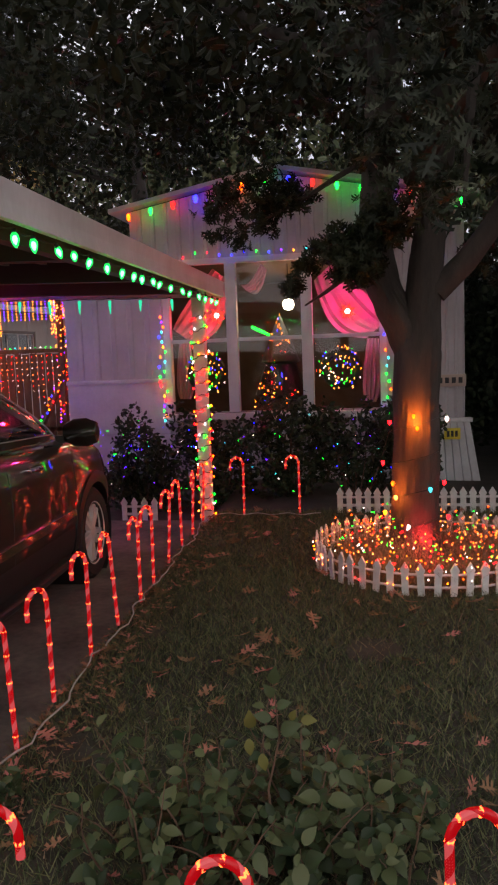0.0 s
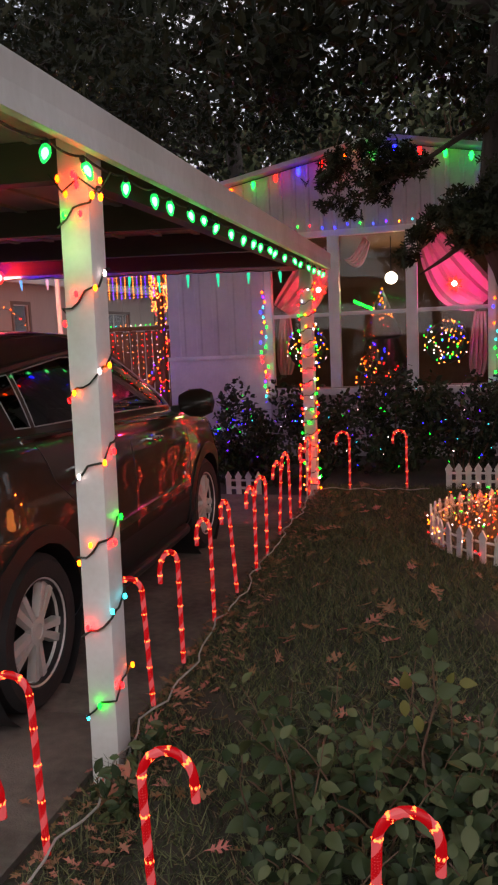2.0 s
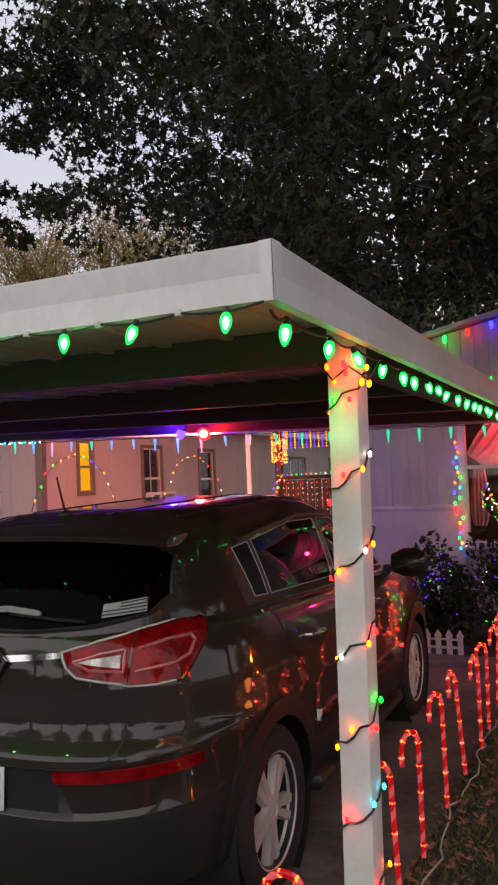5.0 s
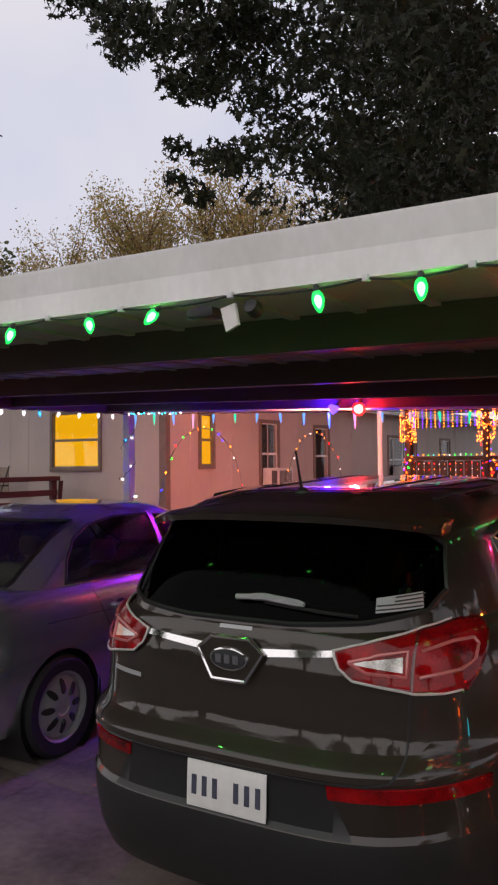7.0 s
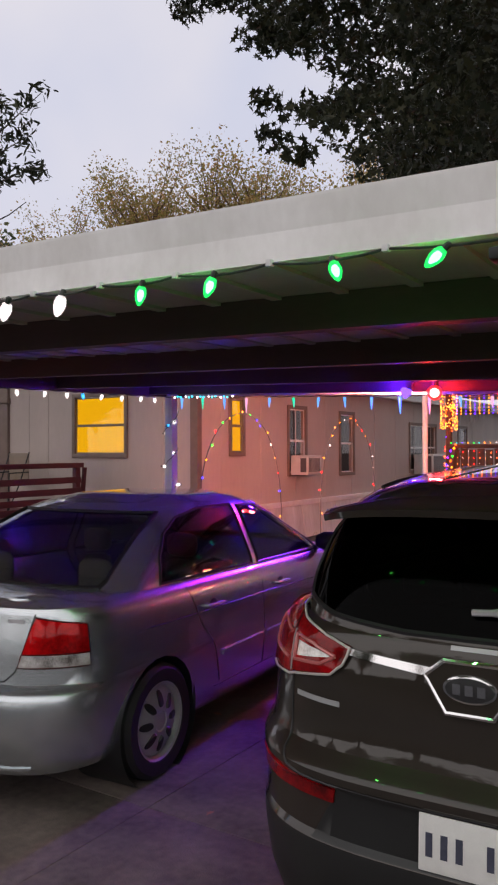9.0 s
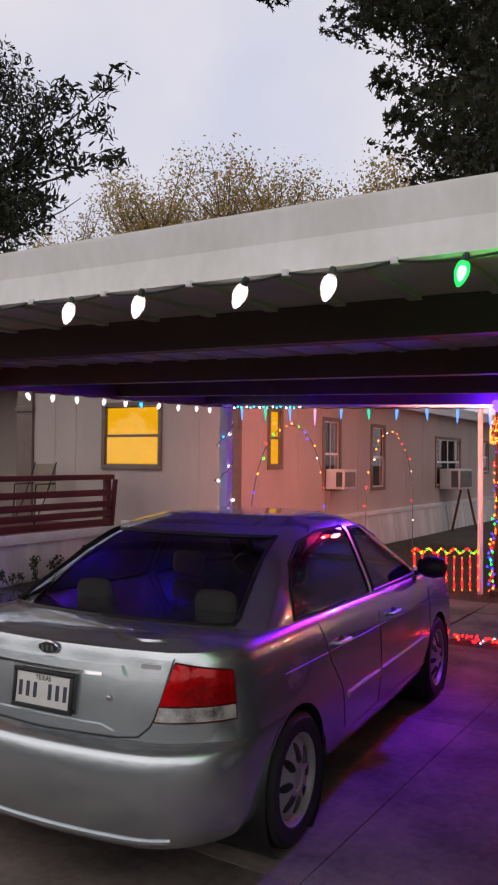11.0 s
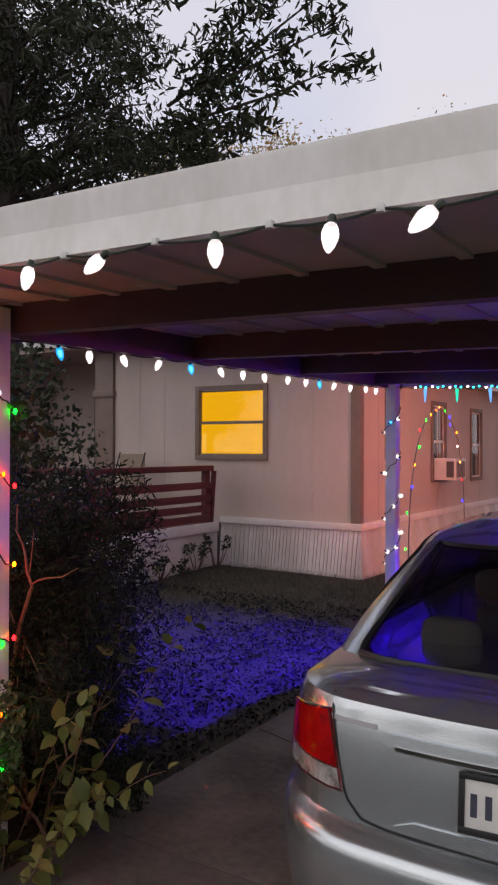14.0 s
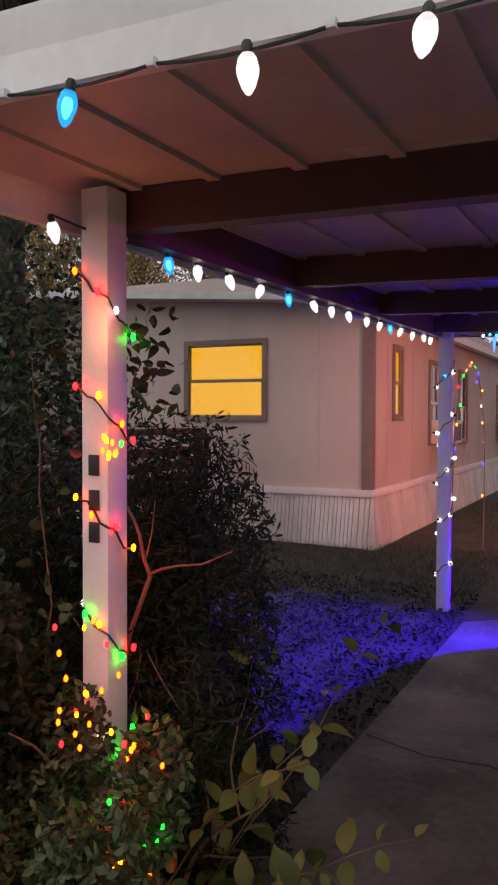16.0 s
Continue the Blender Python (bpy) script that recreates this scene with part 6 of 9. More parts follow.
tilts = {-1.545: 0, -1.822: 28, -2.062: -5, -2.332: -8, -2.846: 50, -3.114: -25, -3.46: 25, -4.58: 25, -4.84: 4, -5.16: 35, -5.46: 44, -5.73: 50, -5.95: 0, -6.24: -4, -6.58: 55, -6.84: 5, -7.13: 0, -7.49: 15, -7.80: 0, -8.10: 10}
for x in fx:
    colour = "blue" if x == -7.49 else ("green" if x > -3.9 else "white")
    hang(front, (x - FO.x, 0.005, zr(x, 1.8) - 0.022 - FO.z), colour, random.uniform(-16, 8), tilts.get(x, random.uniform(10, 40)), 0.62 if colour == "green" else 0.72)

side = thing("string_lights", (-1.46, 1.9, 2.12), "string of large green bulbs under the side fascia", "string lights")
SO = Vector((-1.46, 1.9, 2.12))
sy = [1.98, 2.32, 2.56, 2.90, 3.18, 3.36, 3.62, 3.83, 4.07, 4.33, 4.62, 4.86, 5.03, 5.28, 5.50, 5.80, 6.14, 6.47, 6.78, 7.10, 7.42, 7.70]
pts = [Vector((sk(-1.462, y), y, zr(-1.462, y) - 0.010)) - SO for y in [1.88] + sy]
part("wire", tube(bmesh.new(), sag(pts, 0.015), 0.0045, 5), M_wire, side)
for y in sy:
    hang(side, (sk(-1.462, y) - SO.x, y - SO.y, zr(-1.46, y) - 0.028 - SO.z), "green", random.uniform(-35, 35), random.uniform(-25, 25), 0.68)

left = thing("string_lights", (-8.19, 2.95, 2.3), "string of large white and pale blue bulbs along the carport side", "string lights")
LO = Vector((-8.19, 2.95, 2.3))
ly = [2.55, 3.20, 3.42, 3.68, 4.02, 4.32, 4.64, 4.93, 5.21, 5.57, 5.86, 6.08, 6.38, 6.69, 7.01, 7.25]
pts = [Vector((-8.19, y, zr(-8.19, y) - 0.020)) - LO for y in ly]
part("wire", tube(bmesh.new(), sag(pts, 0.015), 0.0045, 5), M_wire, left)
for i, y in enumerate(ly):
    hang(left, (0, y - LO.y, zr(-8.19, y) - 0.040 - LO.z), "blue" if i in (1, 5, 11) else "white", random.uniform(-25, 25), random.uniform(-20, 20), 0.78)

# icicle lights on the back beam
ice = thing("icicle_lights", (-4.8, 7.06, 2.2), "row of lit plastic icicles hanging from the back beam", "icicle lights")
IO = Vector((-4.8, 7.06, 2.2))
ix = [-7.64 + 0.285 * k for k in range(21)]
part("wire", tube(bmesh.new(), sag([Vector((x, 7.06, zr(x, 7.06) - 0.042)) - IO for x in [-7.9] + ix], 0.012), 0.004, 5), M_wire, ice)
for k, x in enumerate(ix):
    h = random.choice((0.10, 0.12, 0.16))
    colour = "green" if (x > -4.2 or k in (1, 5)) else ("pink" if k in (3, 10, 12) else "blue")
    bm = lathe(bmesh.new(), [(0.0, -h), (0.005, -h * 0.95), (0.011, -h * 0.5), (0.016, -0.012), (0.012, 0.0), (0, 0.004)], 7, Matrix.Translation(Vector((x, 7.06, zr(x, 7.06) - 0.062)) - IO) @ Matrix.Rotation(random.uniform(-0.12, 0.12), 4, "Y"))
    part("icicle", bm, G_ice[colour], ice)
# rope of small lights along the beam above the corner post
bunch = thing("light_garland", (-7.3, 7.03, 2.32), "short bunched garland of small pale green lights on the beam", "garland")
for k in range(16):
    x = -0.42 + 0.052 * k
    part("light", ball(bmesh.new(), (x, -0.012 * (k % 3), zr(-7.3 + x, 7.05) - 0.052 - 2.32 + 0.008 * (k % 2)), 0.011), MINI["teal" if k % 3 else "white"], bunch)

# floodlights
red_lamp = thing("flood_lamp", (-4.72, 7.02, 2.215), "glowing red globe flood lamp under the back beam", "flood lamp")
for nm, r, shade in (("globe", 0.066, shell("red_globe", (1.0, 0.012, 0.012), 7.0, 0.55)), ("globe_core", 0.044, glow("red_globe_core", (1.0, 0.30, 0.24), 30, 0.02, 0.0))):
    part(nm, lathe(bmesh.new(), [(r * math.sin(a), -r * math.cos(a)) for a in (math.pi * k / 10 for k in range(11))], 18, Matrix.Translation((0, -0.02, 0.045))), shade, red_lamp)
part("lamp_holder", lathe(bmesh.new(), [(0.02, 0.08), (0.028, 0.10), (0.028, 0.15), (0, 0.155)], 10, Matrix.Translation((0, 0, 0))), M_black, red_lamp)
blue_lamp = thing("flood_lamp", (-4.99, 7.02, 2.205), "violet reflector flood lamp under the back beam", "flood lamp")
part("reflector", lathe(bmesh.new(), [(0.018, 0.07), (0.03, 0.05), (0.048, 0.0), (0.05, -0.012), (0.044, -0.006), (0, -0.002)], 16, pose(0, 0, 0.06, 40, -35, 0)), glow("violet_lens", (0.12, 0.05, 1.0), 4, 0.02, 0.0), blue_lamp)
part("lamp_holder", tube(bmesh.new(), [(0.03, 0.02, 0.10), (0.04, 0.03, 0.16)], 0.02, 8), M_black, blue_lamp)

# unlit floodlight on the front fascia
flood = thing("security_light", (-2.60, 1.83, 2.06), "white unlit security light with black sensor under the fascia", "security light")
flood.matrix_basis = pose(-2.60, 1.83, 2.065)
bm = bmesh.new()
hexa(bm, [(0.000, -0.045, 0.036), (0.040, -0.045, 0.052), (0.040, -0.035, 0.052), (0.000, -0.035, 0.036), (-0.034, -0.022, 0.105), (0.012, -0.022, 0.115), (0.012, -0.010, 0.115), (-0.034, -0.010, 0.105)])
part("lamp_plate", bm, M_ac, flood, smooth=False)
part("sensor", lathe(bmesh.new(), [(0, -0.02), (0.02, -0.018), (0.024, 0.0), (0.02, 0.02), (0, 0.024)], 12, pose(0.06, 0, 0.098, 70, 0, 0)), M_black, flood, "round black sensor")
part("junction_box", boxed(-0.16, -0.07, -0.01, 0.05, 0.092, 0.120, bevel=0.008), M_black, flood)


def dots(parent, name, groups, r, label=""):
    """Many tiny lights, one mesh for each colour."""
    for colour, places in groups.items():
        if not places:
            continue
        base = np.array([(0, 0, 1.5), (1, 0, 0), (0, 1, 0), (-1, 0, 0), (0, -1, 0), (0, 0, -1.0)]) * r
        fs = [(0, 1, 2), (0, 2, 3), (0, 3, 4), (0, 4, 1), (5, 2, 1), (5, 3, 2), (5, 4, 3), (5, 1, 4)]
        n = len(places)
        v = (np.array(places)[:, None, :] + base[None]).reshape(-1, 3)
        f = [tuple(i + 6 * k for i in q) for k in range(n) for q in fs]
        ob = bulk(name, v, f, MINI[colour])
        ob.parent = parent
        ob["kind"] = "stuff"
        if label:
            tagged(ob, label)


def mini(parent, place, colour, r=0.0075, kinds=MINI):
    """One small light."""
    b = part("light", ball(bmesh.new(), place, r, 1.5), kinds.get(colour, MINI[colour]), parent)
    return b


def wound_post(x, y, half, z0, z1, pitch, every, colours, label, seed, big=False, phase=0.0, way=1, r=0.0075, lean=0.0):
    """A light string wound round a square post."""
    rng = random.Random(seed)
    wound = thing("wound_lights", (x, y, 0), label, "string lights")
    n = int((z1 - z0) / pitch * 16)
    path, acc, last, k = [], 0.0, None, 0
    h = half + 0.006
    for i in range(n + 1):
        a = phase + way * 2 * math.pi * i / 16
        s = h / max(abs(math.cos(a)), abs(math.sin(a)))
        p = Vector((s * math.cos(a), s * math.sin(a), z0 + (z1 - z0) * i / n + 0.012 * math.sin(i * 1.7)))
        p.x += lean * p.z
        if last is not None:
            acc += (p - last).length
            if acc > every:
                acc = rng.uniform(-0.3, 0.3) * every
                out = Vector((math.cos(a), math.sin(a), 0))
                q = p + out * (0.012 if not big else 0.02) + Vector((0, 0, rng.uniform(-0.03, 0.03)))
                if big:
                    hang(wound, q, rng.choice(colours), 90 * -out.y + rng.uniform(-20, 20), 90 * out.x + rng.uniform(-20, 20), 0.76)
                else:
                    c = colours[k % len(colours)] if rng.random() < 0.7 else rng.choice(colours)
                    mini(wound, q, c, r, POSTLIGHT)
                k += 1
        path.append(p)
        last = p
    part("wire", tube(bmesh.new(), path, 0.004, 4), M_wire, wound)
    return wound


wound_post(-1.585, 2.645, 0.053, 0.12, 2.10, 0.28, 0.080, ["yellow", "red", "teal", "green", "red", "yellow", "white"], "string of coloured mini lights wound round the front post", 1, lean=LEAN)
wound_post(-1.775, 7.38, 0.053, 0.10, 2.08, 0.12, 0.060, ["yellow", "red", "orange", "warm", "orange", "red", "white", "green"], "dense warm mini lights wound round the back post", 2)
wound_post(-8.155, 2.765, 0.053, 0.20, 2.20, 0.36, 0.075, ["red", "orange", "yellow", "red", "orange", "yellow", "green", "white"], "string of coloured mini lights wound round the number post", 3, way=-1, r=0.009)
wound_post(-8.105, 7.45, 0.053, 0.10, 2.25, 0.40, 0.15, ["white", "white", "white", "blue"], "string of white bulbs wound round the far post", 4, True)
knot = thing("light_knot", (-1.53, 2.59, 2.10), "loose tangle of coloured mini lights on the post top", "string lights")
for k, c in enumerate(["red", "orange", "yellow", "red", "orange", "yellow", "red"]):
    mini(knot, (random.uniform(-0.08, 0.12), random.uniform(-0.04, 0.02), random.uniform(-0.05, 0.03)), c, 0.009, POSTLIGHT)
part("wire", tube(bmesh.new(), [(-0.09, -0.02, 0.03), (-0.04, -0.03, -0.03), (0.02, -0.03, 0.01), (0.08, -0.01, -0.04), (0.12, 0.0, 0.02)], 0.004, 4), M_wire, knot)

# ---- candy canes ----
M_caneR = glow("lit_red_cane", (1.0, 0.004, 0.012), 0.26, 0.3)
M_caneW = glow("lit_pale_cane", (1.0, 0.13, 0.14), 0.44, 0.3)
M_caneL = glow("cane_bulb", (1.0, 0.075, 0.016), 9)


def cane_line(n):
    pts = [Vector((0, 0, 0.48 * k / 12)) for k in range(13)]
    for k in range(1, n):
        a = math.pi * k / (n - 1) * 1.02
        pts.append(Vector((0.062 - 0.062 * math.cos(a), 0, 0.48 + 0.075 * math.sin(a))))
    pts.append(pts[-1] + Vector((0, 0, -0.045)))
    return pts


cane = thing("candy_cane", (-1.60, 3.10, 0), "lit red and white plastic candy cane stake along the lawn edge", "candy cane", "candy canes")
line = cane_line(13)
part("cane_tube", tube(bmesh.new(), line, 0.0105, 10), M_caneW, cane, "pale glowing cane tube")
stripe = bmesh.new()
dense = []
for a, b in zip(line, line[1:]):
    dense += [a + (b - a) * (j / 6) for j in range(6)]
dense.append(line[-1])
length, rows_ = 0.0, []
for i, p in enumerate(dense):
    d = (dense[min(i + 1, len(dense) - 1)] - dense[max(0, i - 1)]).normalized()
    u = Vector((0, 1, 0))
    v = d.cross(u).normalized()
    if i:
        length += (p - dense[i - 1]).length
    ph = length / 0.085 * 2 * math.pi
    rows_.append([stripe.verts.new(p + 0.0116 * (u * math.cos(ph + t) + v * math.sin(ph + t))) for t in (0, 0.6, 1.2, 1.8, 2.4, 3.0, 3.6)])
for a, b in zip(rows_, rows_[1:]):
    for k in range(6):
        stripe.faces.new((a[k], a[k + 1], b[k + 1], b[k]))
part("stripe", stripe, M_caneR, cane, "red spiral stripe")
for k in range(9):
    i = int(8 + (len(dense) - 14) * k / 8)
    part("bulb", ball(bmesh.new(), dense[i], 0.0125, 1.0), M_caneL, cane)
part("stake", tube(bmesh.new(), [(0, 0, -0.08), (0, 0, 0.02)], 0.006, 5), M_black, cane)
cane.matrix_basis = pose(-1.587, 3.042, lawn_z(3.04), 0, 2, 228)
rng = random.Random(8)
for x, y in ((-1.614, 3.468), (-1.640, 4.003), (-1.653, 4.465), (-1.650, 4.891), (-1.680, 5.278), (-1.720, 5.806), (-1.750, 6.318), (-1.760, 6.714), (-1.775, 7.190)):
    copy_thing(cane, pose(x, y, lawn_z(y), rng.uniform(-4, 4), rng.uniform(-3, 3), 262 + rng.uniform(-14, 14)))
for x, y in ((-1.443, 7.497), (-0.918, 7.575)):
    copy_thing(cane, pose(x, y, lawn_z(y), rng.uniform(-2, 2), rng.uniform(-2, 2), 185))
for x, y, a in ((-1.53, 2.10, 190), (-1.045, 1.78, 8), (-0.52, 1.645, 5), (0.027, 1.875, 10), (-1.47, 1.675, -5)):
    copy_thing(cane, pose(x, y, lawn_z(y), rng.uniform(-2, 2), rng.uniform(-2, 2), a))
cord = []
rng = random.Random(4)
for k in range(60):
    y = 1.95 + 5.4 * k / 59
    cord.append((-1.545 - 0.046 * (y - 3.1) + 0.018 * math.sin(y * 6.1) + 0.012 * math.sin(y * 17) + rng.uniform(-0.016, 0.016), y, lawn_z(y) + 0.022 + rng.uniform(0, 0.016)))
for k in range(22):
    cord.append((-1.66 + 0.95 * k / 21, 7.42 + 0.04 * math.sin(k), lawn_z(7.4) + 0.03))
solo("extension_cord", tube(bmesh.new(), cord, 0.0045, 5), M_whitewire, "white extension cord lying along the lawn edge", "cord")

# ---- gable bulbs on the lilac house ----
gab = thing("string_lights", (-1.0, 9.50, 3.4), "coloured bulbs along the gable edge", "string lights", shift=LILAC)
GC = {"g": glow("green_gable_bulb", (0.004, 1.0, 0.03), 14), "b": glow("blue_gable_bulb", (0.007, 0.009, 1.0), 22), "r": glow("red_gable_bulb", (1.0, 0.004, 0.003), 16), "y": glow("amber_gable_bulb", (1.0, 0.05, 0.001), 15)}
pts = []
for k in range(15):
    x = -2.74 + 0.275 * k
    pts.append(Vector((x + 1.0, 0.0, gable(x) - 0.03 - 3.4)))
    b = part("bulb", lathe(bmesh.new(), [(r * 1.0, z) for r, z in C9], 10, Matrix.Translation((x + 1.0, -0.02, gable(x) - 0.05 - 3.4))), GC["ygrbrygbrggbryg"[k]], gab)
part("wire", tube(bmesh.new(), pts, 0.005, 4), M_wire, gab)

# lights down both sides of the wide window, and over it
edge = thing("string_lights", (-1.0, 9.50, 0.8), "small coloured lights round the wide window", "string lights", shift=LILAC)
rng = random.Random(12)
cols9 = ["blue", "green", "yellow", "red", "blue", "green", "orange", "purple", "teal"]
for k in range(22):
    z = 0.72 + 1.25 * k / 21
    mini(edge, (-2.42 + 1.0 + rng.uniform(-0.04, 0.05), -0.01, z - 0.8), rng.choice(cols9), 0.013)
for k in range(12):
    z = 0.75 + 1.0 * k / 11
    mini(edge, (0.27 + 1.0 + rng.uniform(-0.04, 0.04), -0.01, z - 0.8), rng.choice(cols9), 0.012)
for k in range(16):
    mini(edge, (-2.1 + 2.2 * k / 15 + 1.0, -0.01, 2.68 - 0.8 + rng.uniform(-0.03, 0.03)), rng.choice(cols9), 0.010)

# ---- inside the wide window ----
M_starcore = glow("star_bulb", (1.0, 0.35, 0.32), 12)
M_redlamp = glow("red_star_lamp", (1.0, 0.014, 0.009), 7)
for x, z in ((-1.78, 1.97), (-0.19, 1.95)):
    star = thing("star_lamp", (x, 9.80, z), "round red paper star lamp glowing behind the window", "lamp", shift=LILAC)
    bm = bmesh.new()
    sv = [bm.verts.new(((0.10 if k % 2 else 0.055) * math.cos(2 * math.pi * k / 14), 0, (0.10 if k % 2 else 0.055) * math.sin(2 * math.pi * k / 14))) for k in range(14)]
    f, g = bm.verts.new((0, -0.04, 0)), bm.verts.new((0, 0.04, 0))
    for k in range(14):
        bm.faces.new((sv[k], sv[(k + 1) % 14], f)), bm.faces.new((sv[(k + 1) % 14], sv[k], g))
    part("star", bm, M_redlamp, star, smooth=False)
    part("bulb", ball(bmesh.new(), (0, -0.03, 0), 0.034), M_starcore, star, "bright bulb inside the star")
    lamp("star_lamp_light", "POINT", (x + LILAC[0], 9.70, z + LILAC[2]), (0, 0, 0), (1.0, 0.02, 0.24 if x > -1 else 0.06), 10, 0.05)


def swag(name, a, b, width, label):
    """A pleated drape strip from one corner to another."""
    d = thing(name, ((a[0] + b[0]) / 2, 9.92, 0.9), label, "curtain", shift=LILAC)
    bm = bmesh.new()
    o = Vector(((a[0] + b[0]) / 2, 9.92, 0.9))
    rows_ = []
    for i in range(15):
        t = i / 14
        c = Vector((a[0] + (b[0] - a[0]) * t, 9.92, a[1] + (b[1] - a[1]) * t - 0.12 * math.sin(math.pi * t)))
        w = width * (0.6 + 0.8 * math.sin(math.pi * min(1, t * 0.8 + 0.1)))
        n = Vector((-(b[1] - a[1]), 0, b[0] - a[0])).normalized()
        rows_.append([bm.verts.new(c + n * w * (j / 12 - 0.5) + Vector((0, 0.02 * math.sin(j * 2.2), 0)) - o) for j in range(13)])
    for p, q in zip(rows_, rows_[1:]):
        for j in range(12):
            bm.faces.new((p[j], p[j + 1], q[j + 1], q[j]))
    part("cloth", bm, M_drape, d)


swag("drape", (-0.46, 2.46), (0.16, 1.74), 0.42, "white drape swagged to one side, lit red by a lamp")
swag("drape", (-1.72, 2.46), (-2.26, 1.74), 0.36, "white drape swagged to one side, lit red by a lamp")
swag("drape", (-2.24, 1.66), (-2.26, 0.95), 0.16, "white drape hanging tied back, lit red by a lamp")
swag("drape", (0.10, 1.62), (0.06, 0.86), 0.16, "cream drape hanging tied back at the window's edge")
swag("drape", (-1.20, 2.54), (-1.46, 2.30), 0.12, "cream drape corner at the window's top")
globe = thing("pendant_lamp", (-0.97, 10.4, 2.02), "bright white globe lamp hanging inside the window", "lamp", shift=LILAC)
part("globe", lathe(bmesh.new(), [(0.075 * math.sin(a), -0.075 * math.cos(a)) for a in (math.pi * k / 10 for k in range(11))], 16, Matrix.Translation((0, 0, 0.08))), glow("white_globe", (1.0, 0.86, 0.60), 14), globe)
part("cord", tube(bmesh.new(), [(0, 0, 0.15), (0, 0, 0.62)], 0.006, 4), M_black, globe)
wreath = thing("wreath", (-0.28, 9.72, 1.28), "round green wreath with coloured mini lights hanging in the window", "wreath", shift=LILAC)
rng = random.Random(31)
part("greenery", tube(bmesh.new(), [(0.20 * math.cos(a), 0, 0.20 * math.sin(a)) for a in (2 * math.pi * k / 24 for k in range(25))], 0.05, 7, False), M_hedge, wreath)
for k in range(85):
    a, r = rng.uniform(0, 2 * math.pi), 0.27 * rng.random() ** 0.55
    mini(wreath, (r * math.cos(a), -0.05, r * math.sin(a)), rng.choice(["warm", "green", "yellow", "warm", "warm", "blue", "white"]), 0.006)
copy_thing(wreath, pose(-2.25, 9.72, 1.41))
xmas = thing("christmas_tree", (-1.08, 10.3, 0.3), "dark green Christmas tree with warm lights inside the window", "Christmas tree", shift=LILAC)
part("crown", lathe(bmesh.new(), [(0.02, 0.2), (0.42, 0.25), (0.28, 0.62), (0.34, 0.66), (0.2, 1.05), (0.25, 1.08), (0.0, 1.7)], 14), M_hedge, xmas)
for k in range(80):
    t = rng.random() ** 1.3
    r = 0.42 * (1 - t) + 0.03
    u = rng.uniform(-1, 1) * r
    mini(xmas, (u, -math.sqrt(r * r - u * u) - 0.02, 0.28 + 1.4 * t), rng.choice(["warm", "warm", "yellow", "orange", "warm", "red", "blue"]), 0.0068)
mini_shrub = thing("green_garland", (-1.35, 9.8, 1.72), "short green lit garland on the window rail", "garland", shift=LILAC)
for k in range(9):
    mini(mini_shrub, (0.025 * k, 0, 0.09 - 0.012 * k), "green", 0.013)

# ---- planter round the oak ----
PC = Vector((0.20, 5.92, 0.10))
ring = thing("picket_edging", PC, "low white picket edging in a ring round the tree", "edging")
pk = bmesh.new()
for q in ((-0.022, 0), (0.022, 0), (0.022, 0.145), (0.030, 0.165), (0.0, 0.215), (-0.030, 0.165), (-0.022, 0.145)):
    pk.verts.new((q[0], -0.006, q[1]))
    pk.verts.new((q[0], 0.006, q[1]))
pk.verts.ensure_lookup_table()
pk.faces.new([pk.verts[2 * i] for i in range(7)]), pk.faces.new([pk.verts[2 * i + 1] for i in range(6, -1, -1)])
for i in range(7):
    j = (i + 1) % 7
    pk.faces.new((pk.verts[2 * i], pk.verts[2 * i + 1], pk.verts[2 * j + 1], pk.verts[2 * j]))
bmesh.ops.recalc_face_normals(pk, faces=pk.faces)
tmp = mesh_ob("picket", pk, M_picket, False)
PICKET = tmp.data
bpy.data.objects.remove(tmp)
N = 52
rng = random.Random(6)
for k in range(N):
    a = 2 * math.pi * k / N
    ob = new("picket", PICKET)
    ob.parent = ring
    ob.matrix_basis = pose(0.82 * math.cos(a), 0.80 * math.sin(a), 0, rng.uniform(-3, 3), rng.uniform(-3, 3), math.degrees(a) + 90)
for z in (0.05, 0.13):
    part("rail", tube(bmesh.new(), [(0.80 * math.cos(a), 0.78 * math.sin(a), z) for a in (2 * math.pi * k / 48 for k in range(49))], 0.009, 4, False), M_picket, ring)


def picket_run(x0, x1, y, n, label):
    run = thing("picket_edging", ((x0 + x1) / 2, y, ground_z((x0 + x1) / 2, y)), label, "edging")
    for k in range(n):
        ob = new("picket", PICKET)
        ob.parent = run
        ob.matrix_basis = pose(x0 + (x1 - x0) * k / (n - 1) - (x0 + x1) / 2, 0, 0.0, 0, 0, 0) @ Matrix.Diagonal((1.2, 1, 1.15, 1))
    part("rail", boxed(x0 - (x0 + x1) / 2, x1 - (x0 + x1) / 2, 0.007, 0.02, 0.06, 0.085), M_picket, run)
    part("rail", boxed(x0 - (x0 + x1) / 2, x1 - (x0 + x1) / 2, 0.007, 0.02, 0.14, 0.16), M_picket, run)


